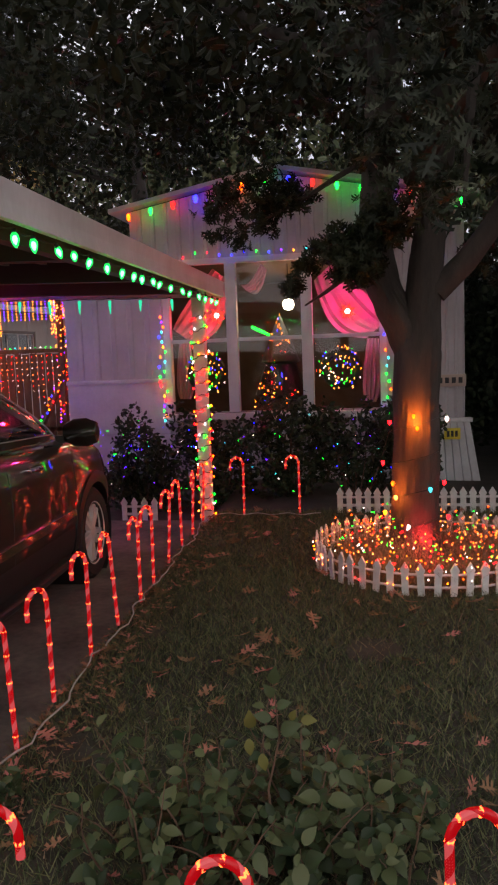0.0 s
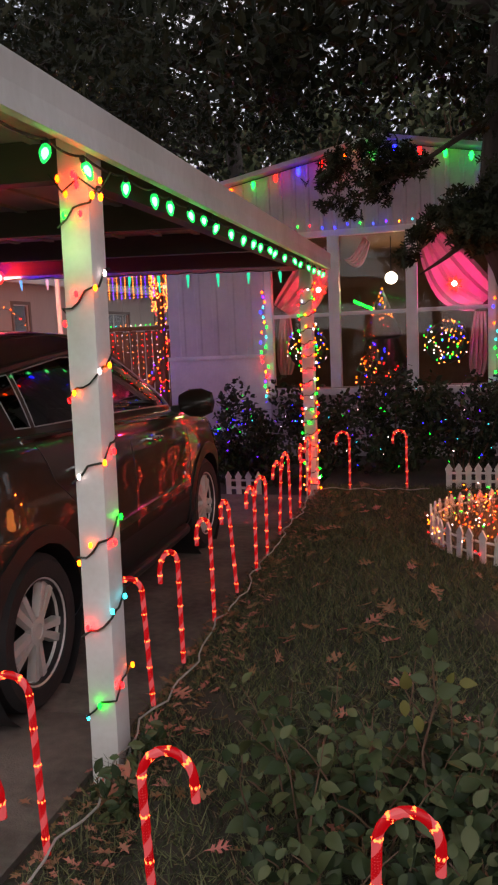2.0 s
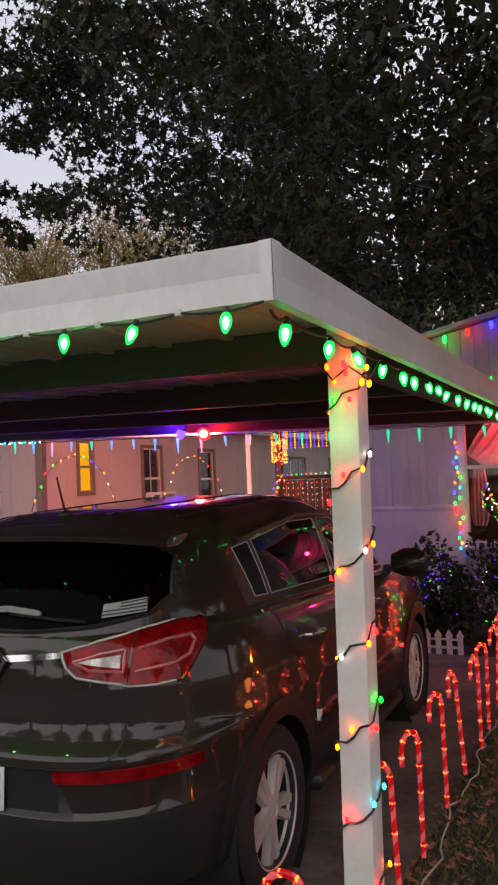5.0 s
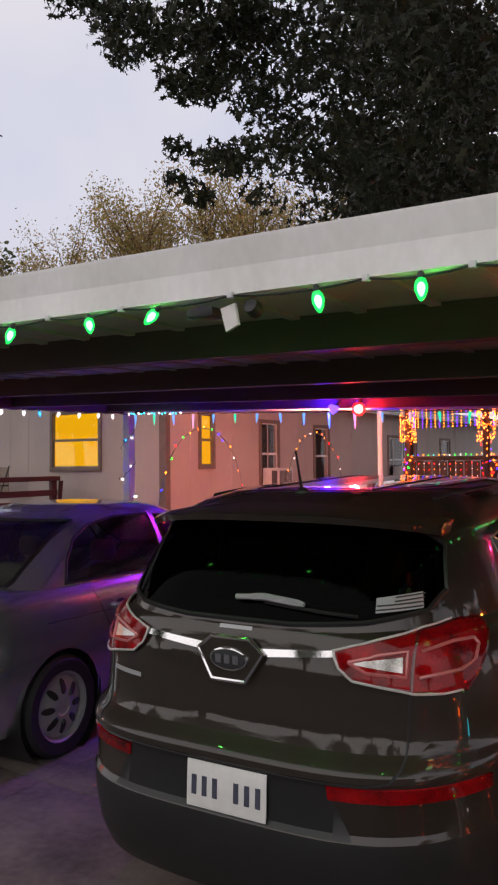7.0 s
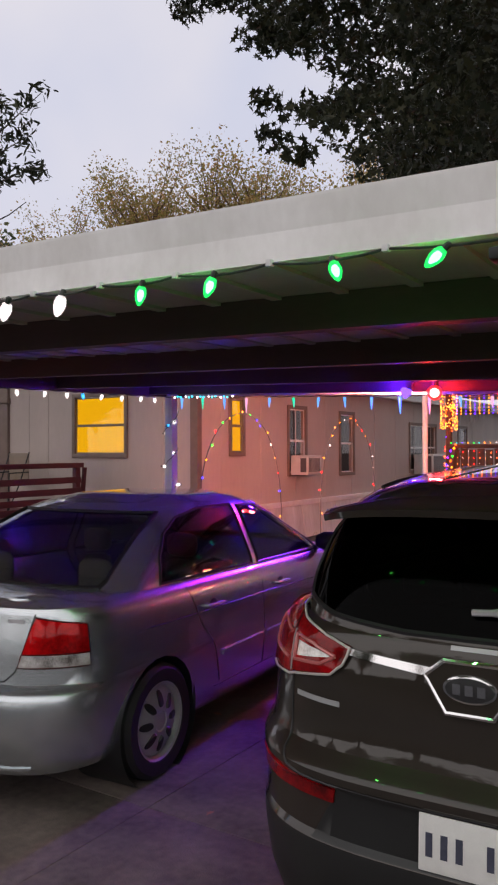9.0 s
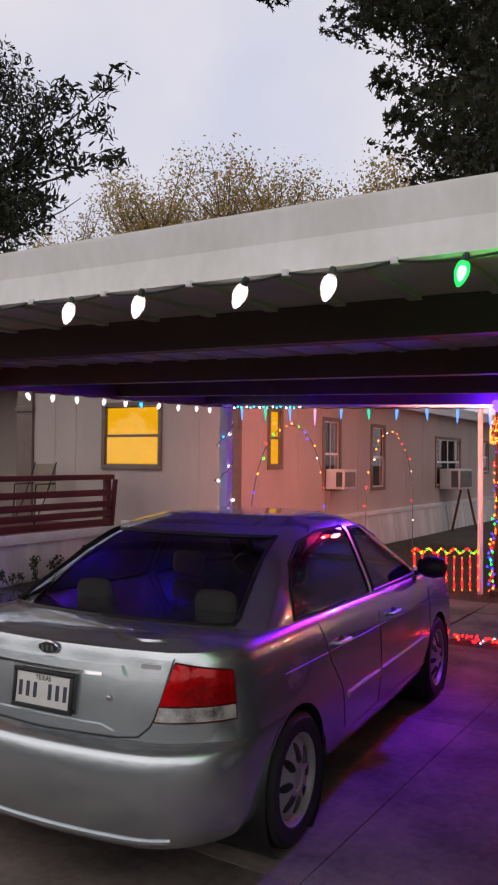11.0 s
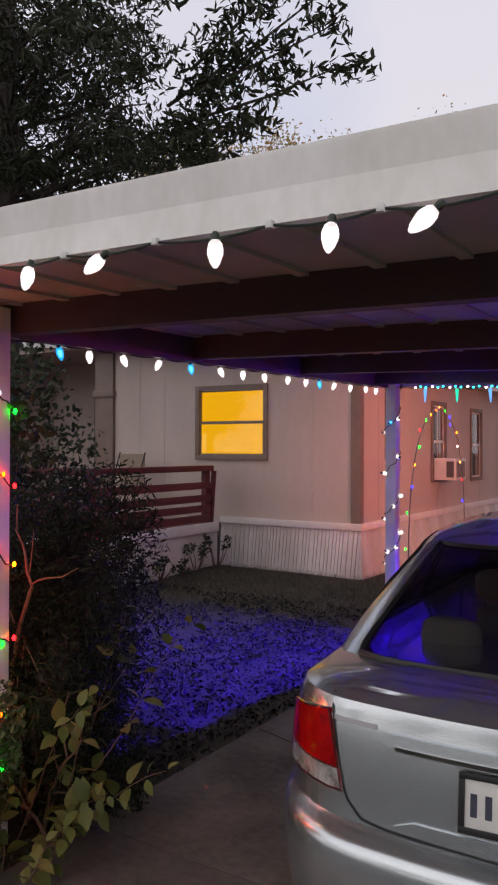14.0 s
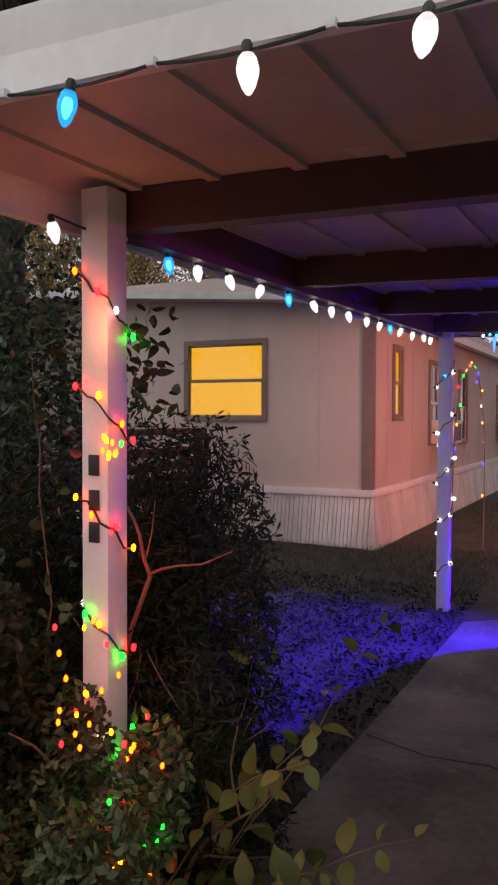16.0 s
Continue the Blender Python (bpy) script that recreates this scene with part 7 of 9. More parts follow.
picket_run(-0.54, 1.30, 7.66, 22, "low white picket edging in front of the hedge")
picket_run(-2.74, -2.42, 7.80, 4, "short white picket edging beside the driveway")
net = thing("light_net", (PC.x, PC.y, PC.z), "heap of warm coloured mini lights over the planter", "string lights")
groups = {c: [] for c in MINI}
rng = random.Random(77)
for k in range(420):
    a = rng.uniform(0, 2 * math.pi)
    r = 0.78 * math.sqrt(rng.uniform(0.05, 1))
    groups[rng.choice(["warm", "warm", "warm", "warm", "orange", "orange", "yellow", "yellow", "red", "red", "white", "green"])].append((r * math.cos(a), r * math.sin(a), rng.uniform(0.06, 0.30)))
for k in range(60):
    a = rng.uniform(math.pi * 0.95, 2.05 * math.pi)
    groups[rng.choice(["warm", "yellow", "red", "white"])].append((0.84 * math.cos(a), 0.82 * math.sin(a), rng.uniform(0.05, 0.24)))
dots(net, "light", groups, 0.0055)
# big bulbs on the trunk
OAK = (-0.155, 0.22, 0.09)
TRUNKLIGHT = {"orange": glow("orange_trunk_bulb", (1.0, 0.10, 0.003), 5), "red": glow("red_trunk_bulb", (1.0, 0.006, 0.010), 9)}
trunk_lights = thing("string_lights", (0.27, 6.0, 0.0), "string of coloured bulbs wound loosely round the oak trunk", "string lights", shift=OAK)
for x, z, c, y in ((0.255, 1.055, "orange", -0.165), (0.28, 0.965, "orange", -0.165), (0.085, 1.005, "red", -0.08), (0.03, 0.70, "red", -0.06), (0.475, 0.55, "red", -0.08), (0.10, 0.555, "orange", -0.13), (0.37, 0.51, "teal", -0.15), (0.50, 1.02, "white", -0.05), (0.21, 0.235, "white", -0.165), (0.04, 0.33, "yellow", -0.10), (0.30, 0.15, "red", -0.19), (0.36, 0.12, "red", -0.18), (0.5, 0.3, "red", -0.12), (0.12, 0.45, "warm", -0.14)):
    part("bulb", lathe(bmesh.new(), [(r * 0.58, q * 0.42) for r, q in C9], 9, Matrix.Translation((x - 0.27, y, z + 0.02))), TRUNKLIGHT.get(c, MINI[c]), trunk_lights)
wind = []
for i in range(60):
    a = 2 * math.pi * i / 14
    wind.append((0.185 * math.cos(a), 0.185 * math.sin(a), 0.06 + 1.05 * i / 59))
part("wire", tube(bmesh.new(), wind, 0.004, 4), M_wire, trunk_lights)

# ---- light arches between the houses ----
M_hoop = mat("grey_hoop", (0.16, 0.15, 0.15), 0.5, var=0.2)
rng = random.Random(15)
for k, (y0, y1, x0, x1, h) in enumerate(((8.05, 10.35, -8.17, -8.30, 2.26), (10.95, 13.55, -7.95, -8.2, 2.25))):
    arch = thing("light_arch", ((x0 + x1) / 2, (y0 + y1) / 2, 0.05), "tall thin hoop wound with coloured lights on the grass", "light arch", "light arches")
    ym, half = (y0 + y1) / 2, (y1 - y0) / 2
    line2 = []
    for i in range(41):
        a = math.pi * i / 40
        line2.append(Vector(((x1 - x0) * (i / 40 - 0.5), -half * math.cos(a), 2.2 * math.sin(a) ** 0.62)))
    part("hoop", tube(bmesh.new(), line2, 0.007, 6), M_hoop, arch, "thin dark hoop")
    for i in range(2, 40, 2):
        c = rng.choice(["warm", "green", "red", "yellow", "white", "orange", "blue"])
        part("bulb", lathe(bmesh.new(), [(r * 0.38, q * 0.34) for r, q in C9], 7, Matrix.Translation(line2[i] + Vector((rng.uniform(-0.03, 0.03), 0, rng.uniform(-0.01, 0.03)))) @ Matrix.Rotation(rng.uniform(-1.2, 1.2), 4, "X")), MINI[c], arch)

# ---- lit porch steps behind the carport ----
porch = thing("side_porch", (-5.4, 11.6, 0.0), "small brown wooden porch beside the lilac house, covered in lights", "porch")
part("platform", boxed(-0.75, 1.34, 0.1, 2.2, 0.55, 0.62, bevel=0.006), M_brownwood, porch)
for k in range(14):
    x = -0.72 + 0.125 * k
    part("board", boxed(x, x + 0.105, 0.10, 0.125, 0.15, 1.74 + 0.015 * (k % 2), bevel=0.004), M_brownwood, porch)
part("top_rail", boxed(-0.78, 1.1, 0.08, 0.16, 1.76, 1.82, bevel=0.006), M_brownwood, porch)
part("roof_edge", boxed(-1.1, 1.34, -0.2, 2.6, 2.62, 2.72, bevel=0.008), M_frame, porch)
part("support", boxed(-0.99, -0.91, 0.60, 0.68, 0, 2.62, bevel=0.005), M_brownwood, porch)
part("support", boxed(0.59, 0.67, -0.40, -0.32, 0, 2.62, bevel=0.005), M_brownwood, porch)
part("pole", tube(bmesh.new(), [(-0.84, -0.72, 0), (-0.84, -0.72, 2.62)], 0.038, 12), M_post, porch, "slim white round pole")
for k in range(3):
    part("step", boxed(-0.70, 0.55, -0.30 - 0.25 * k, -0.03 - 0.25 * k, 0.0, 0.42 - 0.17 * k, bevel=0.006), M_brownwood, porch)
part("hand_rail", tube(bmesh.new(), [(-0.68, -0.66, 0.0), (-0.70, -0.62, 0.55), (-0.66, 0.05, 1.76)], 0.045, 6), M_brownwood, porch)
part("hand_rail", tube(bmesh.new(), [(0.30, -0.70, 0.0), (0.32, -0.62, 0.62), (0.72, 0.05, 1.76)], 0.045, 6), M_brownwood, porch)
plights = thing("porch_lights", (-5.4, 11.6, 0.0), "thick wraps and curtains of gold and purple porch lights", "string lights")
groups = {c: [] for c in MINI}
rng = random.Random(40)
for cx, cy, z0, z1 in ((-0.95, 0.64, 2.05, 2.66), (0.63, -0.36, 2.02, 2.66)):
    for k in range(210):
        a = rng.uniform(0, 2 * math.pi)
        z = rng.uniform(z0, z1)
        groups[rng.choice(["warm", "warm", "orange", "yellow"])].append((cx + 0.125 * math.cos(a), cy + 0.125 * math.sin(a), z))
    for k in range(60):
        a = rng.uniform(0, 2 * math.pi)
        groups[rng.choice(["warm", "orange", "red", "yellow", "purple"])].append((cx + 0.07 * math.cos(a), cy + 0.07 * math.sin(a), rng.uniform(0.7, z0)))
for k in range(26):
    x = -0.8 + 1.75 * k / 25
    for j in range(8):
        groups["purple" if k % 2 else "yellow"].append((x, 0.35, 2.60 - 0.045 * j))
strands = {c: [] for c in MINI}
for k in range(22):
    x = -0.72 + 1.75 * k / 21
    groups[rng.choice(["teal", "purple", "yellow", "green", "white"])].append((x, 0.06, 1.84))
    for j in range(rng.randint(3, 9)):
        strands[rng.choice(["warm", "warm", "white", "red"])].append((x, 0.08, 1.72 - 0.09 * j - rng.uniform(0, 0.03)))
dots(plights, "light", groups, 0.0095)
dots(plights, "light", strands, 0.006)
groups = {c: [] for c in MINI}
for p, q in (((-0.70, -0.66, 0.05), (-0.72, -0.60, 0.75)), ((-0.72, -0.60, 0.75), (-0.66, 0.05, 1.8)), ((0.32, -0.66, 0.62), (0.72, 0.0, 1.80)), ((0.32, -0.70, 0.05), (0.32, -0.64, 0.62))):
    p, q = Vector(p), Vector(q)
    for k in range(24):
        c = p + (q - p) * (k / 23)
        groups[rng.choice(["yellow", "green", "red", "blue", "purple", "orange"])].append((c.x + rng.uniform(-0.05, 0.05), c.y - 0.055, c.z + rng.uniform(-0.02, 0.02)))
dots(plights, "light", groups, 0.015)
fence = thing("light_fence", (-6.62, 10.60, 0.02), "low curtain fence of red light strips", "light fence")
groups = {c: [] for c in MINI}
for k in range(9):
    t = k / 8 - 0.5
    bx, by = 0.72 * t, 0.48 * t
    top = 0.52 + 0.05 * math.sin(k * 0.8)
    part("stake", tube(bmesh.new(), [(bx, by + 0.012, 0), (bx, by + 0.012, top)], 0.008, 5), M_black, fence)
    if k != 2:
        for j in range(13):
            groups["red" if j % 4 else "orange"].append((bx, by, 0.04 + (top - 0.04) * j / 12))
for k in range(34):
    t = k / 33 - 0.5
    groups[rng.choice(["red", "orange", "yellow", "green"])].append((0.76 * t, 0.50 * t, 0.56 + 0.03 * math.sin(k)))
dots(fence, "light", groups, 0.013)
mat_lights = thing("ground_lights", (-5.42, 7.90, 0.02), "tangle of red mini lights lying on the concrete", "string lights")
groups = {c: [] for c in MINI}
for k in range(80):
    groups[rng.choice(["red", "red", "orange", "red", "teal"])].append((rng.uniform(-0.65, 0.75), rng.uniform(-0.10, 0.12), rng.uniform(0.01, 0.05)))
dots(mat_lights, "light", groups, 0.011)
part("wire", tube(bmesh.new(), [(-0.7 + 0.05 * k, 0.08 * math.sin(k * 1.9), 0.012) for k in range(29)], 0.004, 4), M_wire, mat_lights)

# ---- signs ----
numbers = thing("house_number", (-8.155, 2.708, 1.42), "three black bars of a house number on the white post", "house number")
for k, z in enumerate((0.115, 0.0, -0.105)):
    part("number_bar", boxed(-0.021, 0.021, -0.003, 0.002, z - 0.034, z + 0.034, bevel=0.002), M_ink, numbers)
plaque = thing("plaque", (0.98, 9.42, 0.50), "small yellow plaque with black bars on the skirting", "plaque", shift=LILAC)
part("board", boxed(-0.09, 0.09, -0.005, 0.005, -0.065, 0.065, bevel=0.003), M_yellow, plaque)
for k in range(3):
    part("number_bar", boxed(-0.062 + 0.045 * k, -0.032 + 0.045 * k, -0.008, -0.005, -0.035, 0.035), M_ink, plaque, smooth=False)
sign = thing("name_sign", (0.98, 9.58, 1.10), "small tan sign with dark bars on the siding", "sign", shift=LILAC)
part("board", boxed(-0.17, 0.17, -0.012, 0.004, -0.07, 0.07, bevel=0.004), M_tan, sign)
for k in range(4):
    part("sign_bar", boxed(-0.14 + 0.075 * k, -0.095 + 0.075 * k, -0.016, -0.012, -0.03, 0.035), M_ink, sign, smooth=False)

# ---- the oak ----
rng = np.random.default_rng(5)


def limb(bm, start, way, length, r0, r1, n=9, wander=0.12, up=0.0, seed=0):
    """A crooked tapering limb; returns its points."""
    g = random.Random(seed)
    p, d = Vector(start), Vector(way).normalized()
    pts, rad = [p.copy()], [r0]
    for i in range(n):
        d = (d + Vector((g.uniform(-wander, wander), g.uniform(-wander, wander), g.uniform(-wander, wander) + up))).normalized()
        p = p + d * (length / n)
        pts.append(p.copy())
        rad.append(r0 + (r1 - r0) * (i + 1) / n)
    tube(bm, pts, rad, 9 if r0 > 0.05 else 5)
    return pts


oak = thing("oak_tree", (0.27, 6.0, 0.0), "large oak with a rough trunk and dense dark lobed leaves", "tree", shift=OAK)


def bark_stem(bm, pts, radii, sides=64, dz=0.028):
    """An upright stem with a furrowed bark surface."""
    rings = []
    z = pts[0][2]
    while z < pts[-1][2] - 1e-4:
        q = max(i for i in range(len(pts) - 1) if pts[i][2] <= z + 1e-6)
        f = (z - pts[q][2]) / (pts[q + 1][2] - pts[q][2])
        f = f * f * (3 - 2 * f) * 0.4 + f * 0.6
        cx, cy = (pts[q][m] + (pts[q + 1][m] - pts[q][m]) * f for m in (0, 1))
        rad = radii[q] + (radii[q + 1] - radii[q]) * f
        ring = []
        for m in range(sides):
            a = 2 * math.pi * m / sides
            c, sn = math.cos(a), math.sin(a)
            ridge = abs(noise.noise((c * 7.5 + cx, sn * 7.5, z * 2.4))) * -1.6 + 0.5 + 0.5 * noise.noise((c * 15, sn * 15, z * 7))
            lump = 0.02 * noise.noise((c * 1.2, sn * 1.2, z * 1.8))
            rr = rad + (0.013 * ridge + lump) * min(1, rad / 0.15)
            ring.append(bm.verts.new((cx + rr * c, cy + rr * sn, z)))
        rings.append(ring)
        z += dz
    for a, b in zip(rings, rings[1:]):
        for m in range(sides):
            bm.faces.new((a[m], a[(m + 1) % sides], b[(m + 1) % sides], b[m]))


bm = bmesh.new()
# the trunk goes over into the right-hand stem; a second stem swings out at head height and rises beside it
bark_stem(bm, [(0.02, 0.0, -0.05), (0.0, 0.0, 0.12), (0.0, 0.0, 0.5), (0.008, 0.0, 1.0), (0.03, 0.0, 1.5), (0.06, 0.0, 1.8), (0.085, 0.0, 2.06), (0.12, 0.03, 2.4), (0.22, 0.08, 3.0), (0.33, 0.15, 4.2), (0.4, 0.2, 5.4)],
          [0.235, 0.188, 0.170, 0.166, 0.162, 0.140, 0.122, 0.112, 0.10, 0.075, 0.04])
bark_stem(bm, [(0.0, 0.02, 1.42), (-0.05, 0.01, 1.62), (-0.14, 0.0, 1.84), (-0.235, 0.0, 2.06), (-0.275, 0.0, 2.30), (-0.26, 0.0, 2.60), (-0.21, 0.03, 3.1), (-0.18, 0.05, 3.55), (-0.20, 0.1, 4.1), (-0.25, 0.15, 5.4)],
          [0.10, 0.135, 0.140, 0.132, 0.124, 0.118, 0.118, 0.12, 0.11, 0.05], 56)
for i, (s, w, l, r, up) in enumerate((((0.16, 0, 1.95), (0.75, 0.1, 0.62), 3.0, 0.095, 0.05), ((-0.18, 0.1, 3.7), (-0.8, 0.55, 0.4), 4.6, 0.07, 0.02),
                                     ((0.0, 0.15, 2.8), (0.3, -0.8, 0.35), 3.5, 0.07, 0.03), ((-0.05, 0.25, 3.8), (-0.6, 0.7, 0.4), 4.0, 0.07, 0.03), ((-0.08, 0.3, 4.2), (0.7, 0.5, 0.45), 4.0, 0.06, 0.03), ((-0.05, 0.3, 4.6), (-0.8, 0.1, 0.5), 4.5, 0.06, 0.02))):
    pts = limb(bm, s, w, l, r, 0.012, 10, 0.13, up, 50 + i)
    for j in (4, 6, 8):
        q = limb(bm, pts[j], (random.Random(i * 9 + j).uniform(-1, 1), random.Random(i * 7 + j).uniform(-1, 1), 0.3), l * 0.35, 0.022, 0.006, 6, 0.2, 0.0, 90 + i * 5 + j)
part("trunk", bm, M_bark, oak, "furrowed grey-brown trunk and limbs", angle=60)


def ball_points(g, n, c, r, flat=0.7):
    """n places in a ball, flattened in height."""
    d = g.normal(size=(n, 3))
    d /= np.linalg.norm(d, axis=1, keepdims=True)
    return c + d * (r * g.random((n, 1)) ** 0.45) * np.array([1.0, 1.0, flat])


def oak_test(c, far=0.0):
    """Inside the crown: over its underside, within its dome, and right of its ragged left border."""
    x, y, z = c
    wob = noise.noise((x * 0.5, y * 0.5, z * 0.7)) + 0.5 * noise.noise((x * 1.3, y * 1.3, z * 1.5))
    under = (3.30 if y < 7.0 else (3.62 if -3.2 < x < 1.4 else 3.02)) + 0.03 * abs(min(y, 7.6) - 6.0) + 0.16 * max(0, -x - 2.0)
    side = 0.9 * (4.2 - y) if y < 4.2 else -0.40 * (y - 4.2)
    border = -4.35 + side - 1.25 * max(0, z - 4.5) + far
    dome = ((x + 0.2) / 7.4) ** 2 + ((y - 6.8) / 6.4) ** 2 + ((z - 3.6) / 4.8) ** 2
    return z > under + 0.25 * wob and x > border + 0.75 * wob and dome < 1.0 + 0.15 * wob


g = np.random.default_rng(11)
outer, inner, centres = [], [], []
lo, hi = np.array((-7.8, 1.2, 3.0)), np.array((6.0, 12.5, 8.0))
while len(outer) + len(inner) < 1500:
    c = lo + (hi - lo) * g.random(3)
    if oak_test(c):
        centres.append((c, len(outer), oak_test(c, 1.0)))
        if oak_test(c, 1.0):
            inner.append(ball_points(g, g.integers(65, 135), c, g.uniform(0.32, 0.58)))
        else:
            outer.append(ball_points(g, g.integers(90, 190), c, g.uniform(0.22, 0.40), 0.6))
for tip in ((-4.72, 4.25, 4.35), (-4.62, 4.2, 3.76), (-4.45, 4.15, 3.55), (-6.2, 5.4, 5.75), (-5.7, 5.1, 5.3), (-5.0, 4.6, 4.6), (-4.9, 4.4, 3.95)):
    for s in range(5):
        c = np.array(tip) + s * np.array((0.22, 0.10, 0.02)) + g.normal(size=3) * 0.08
        outer.append(ball_points(g, 60, c, 0.13 + 0.04 * s, 0.6))
for k in range(85):
    c = np.array((g.uniform(-2.9, 0.3), g.uniform(7.2, 11.5), 0.0))
    c[2] = 2.05 + 0.29 * c[1] + g.uniform(-0.35, 1.3)
    inner.append(ball_points(g, 55, c, g.uniform(0.3, 0.5)))
for k in range(26):
    u = k / 25
    c = np.array((-4.3 - 2.1 * u, 4.7 + 0.3 * math.sin(9 * u), 4.95 + 0.75 * u)) + g.normal(size=3) * np.array((0.12, 0.2, 0.16 + 0.22 * (1 - u)))
    outer.append(ball_points(g, 75, c, g.uniform(0.16, 0.30), 0.6))
for k in range(45):
    y = g.uniform(7.0, 11.0)
    inner.append(ball_points(g, 60, np.array((-1.42 - 0.165 * (y - 7) + g.uniform(-0.55, 0.55), y, 1.58 + 0.333 * y + g.uniform(-0.4, 0.4))), 0.32))
# a clump that stands alone in the sky belongs to no branch
spots = np.array([c for c, k, deep in centres])
alone = {k for c, k, deep in centres if not deep and (np.linalg.norm(spots - c, axis=1) < 0.75).sum() < 4}
outer = [p for k, p in enumerate(outer) if k not in alone]
OUT = np.concatenate(outer) - np.array([0.27, 6.0, 0.0])
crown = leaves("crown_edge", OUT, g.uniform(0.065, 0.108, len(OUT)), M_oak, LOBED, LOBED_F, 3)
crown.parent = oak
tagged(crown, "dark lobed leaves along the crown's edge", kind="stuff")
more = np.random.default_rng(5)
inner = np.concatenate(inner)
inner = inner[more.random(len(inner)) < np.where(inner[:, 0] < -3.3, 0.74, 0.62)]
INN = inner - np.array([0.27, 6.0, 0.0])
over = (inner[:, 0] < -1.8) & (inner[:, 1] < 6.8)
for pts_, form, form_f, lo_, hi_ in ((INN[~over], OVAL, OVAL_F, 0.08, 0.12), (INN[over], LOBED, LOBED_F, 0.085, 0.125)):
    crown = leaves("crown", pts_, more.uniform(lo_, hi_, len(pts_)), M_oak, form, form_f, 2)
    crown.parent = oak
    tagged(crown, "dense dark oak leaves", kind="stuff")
# hanging sprays nearer the lawn
sprays = []
for c, n, s in (((-0.55, 6.4, 2.24), 60, 0.08), ((-0.66, 6.3, 2.06), 45, 0.07), ((-0.40, 6.2, 2.30), 80, 0.09), ((-0.12, 5.55, 2.12), 300, 0.13), ((0.06, 5.6, 2.38), 300, 0.14), ((-0.22, 5.7, 2.3), 160, 0.12), ((0.10, 5.75, 2.95), 160, 0.2), ((0.2, 5.4, 2.5), 130, 0.2), ((0.9, 6.4, 2.25), 110, 0.22), ((1.3, 6.6, 2.1), 90, 0.2)):
    sprays.append(ball_points(rng, int(n * 0.85), np.array(c), s * 1.6, 0.72))
for k in range(24):
    u, w = rng.random(), rng.random()
    c = np.array((-1.38 + 0.85 * u, 6.25 + 0.5 * rng.random(), 2.98 - (0.62 - 0.35 * u) * w))
    sprays.append(ball_points(rng, 24, c, rng.uniform(0.12, 0.22), 0.6))
P = np.concatenate(sprays) - np.array([0.27, 6.0, 0.0])
spray = leaves("hanging_sprays", P, rng.uniform(0.08, 0.13, len(P)), M_oak, DEEP, DEEP_F, 4)
spray.parent = oak
spray["kind"] = "stuff"
sprays = []
for c, n, s in (((0.10, 3.4, 2.72), 90, 0.20), ((0.42, 3.5, 2.55), 120, 0.22), ((0.20, 3.3, 2.35), 60, 0.15), ((0.55, 3.3, 2.9), 120, 0.24), ((0.75, 3.6, 2.35), 60, 0.18), ((0.30, 3.3, 2.12), 22, 0.09), ((0.05, 3.6, 3.0), 90, 0.2)):
    sprays.append(ball_points(rng, int(n * 0.85), np.array(c), s * 1.8, 0.85))
P = np.concatenate(sprays) - np.array([0.27, 6.0, 0.0])
spray = leaves("near_sprays", P, rng.uniform(0.10, 0.17, len(P)), M_oaknear, DEEP, DEEP_F, 6, 0.25)
spray.parent = oak
spray["kind"] = "stuff"
for k, (a, b) in enumerate((((0.14, 0.0, 3.2), (0.2, -2.5, 2.7)), ((0.0, 0.1, 3.1), (-1.45, 0.45, 2.45)), ((-0.3, 0.0, 2.2), (-0.85, 0.3, 1.95)), ((0.2, -2.3, 2.75), (0.1, -2.7, 2.2)))):
    bm = bmesh.new()
    limb(bm, a, Vector(b) - Vector(a), (Vector(b) - Vector(a)).length, 0.03, 0.008, 8, 0.08, 0, 300 + k)
    part("limb", bm, M_bark, oak)

# ---- narrow-leaved tree beyond the carport's left end ----
willow = thing("narrow_leaf_tree", (-11.0, 5.2, 0.0), "dark tree with narrow hanging leaves over the carport's end", "tree")
bm = bmesh.new()
tube(bm, [(0, 0, -0.05), (0.05, 0, 1.2), (0.15, -0.1, 2.6), (0.3, -0.2, 4.2), (0.3, -0.2, 6.0)], [0.2, 0.16, 0.14, 0.11, 0.05], 12)
g = random.Random(19)
for k in range(30):
    z = 2.9 + 2.6 * g.random()
    a = g.uniform(-0.75, 0.55)
    d = Vector((math.cos(a), math.sin(a), g.uniform(0.0, 0.3)))
    limb(bm, (0.25, -0.15, z), d, g.uniform(1.2, 2.3) * (1.0 if z < 4.6 else 0.6), 0.03, 0.004, 9, 0.14, -0.01, 400 + k)
part("trunk", bm, M_bark, willow)


def willow_test(c, deep=0.0):
    x, y, z = c
    wob = noise.noise((x * 0.8, y * 0.8, z * 1.0 + 7)) + 0.5 * noise.noise((x * 2, y * 2, z * 2.2))
    side = 0.36 * (4.5 - y) if y < 4.5 else -1.1 * (y - 4.5)
    top = 4.60 + 0.75 * max(0, -8.1 - x)
    under = 3.72 + 0.10 * max(0, y - 4.5)
    return x < -8.10 + side + 0.75 * wob - deep and under + 0.30 * wob < z < top + 0.30 * wob - deep * 0.3


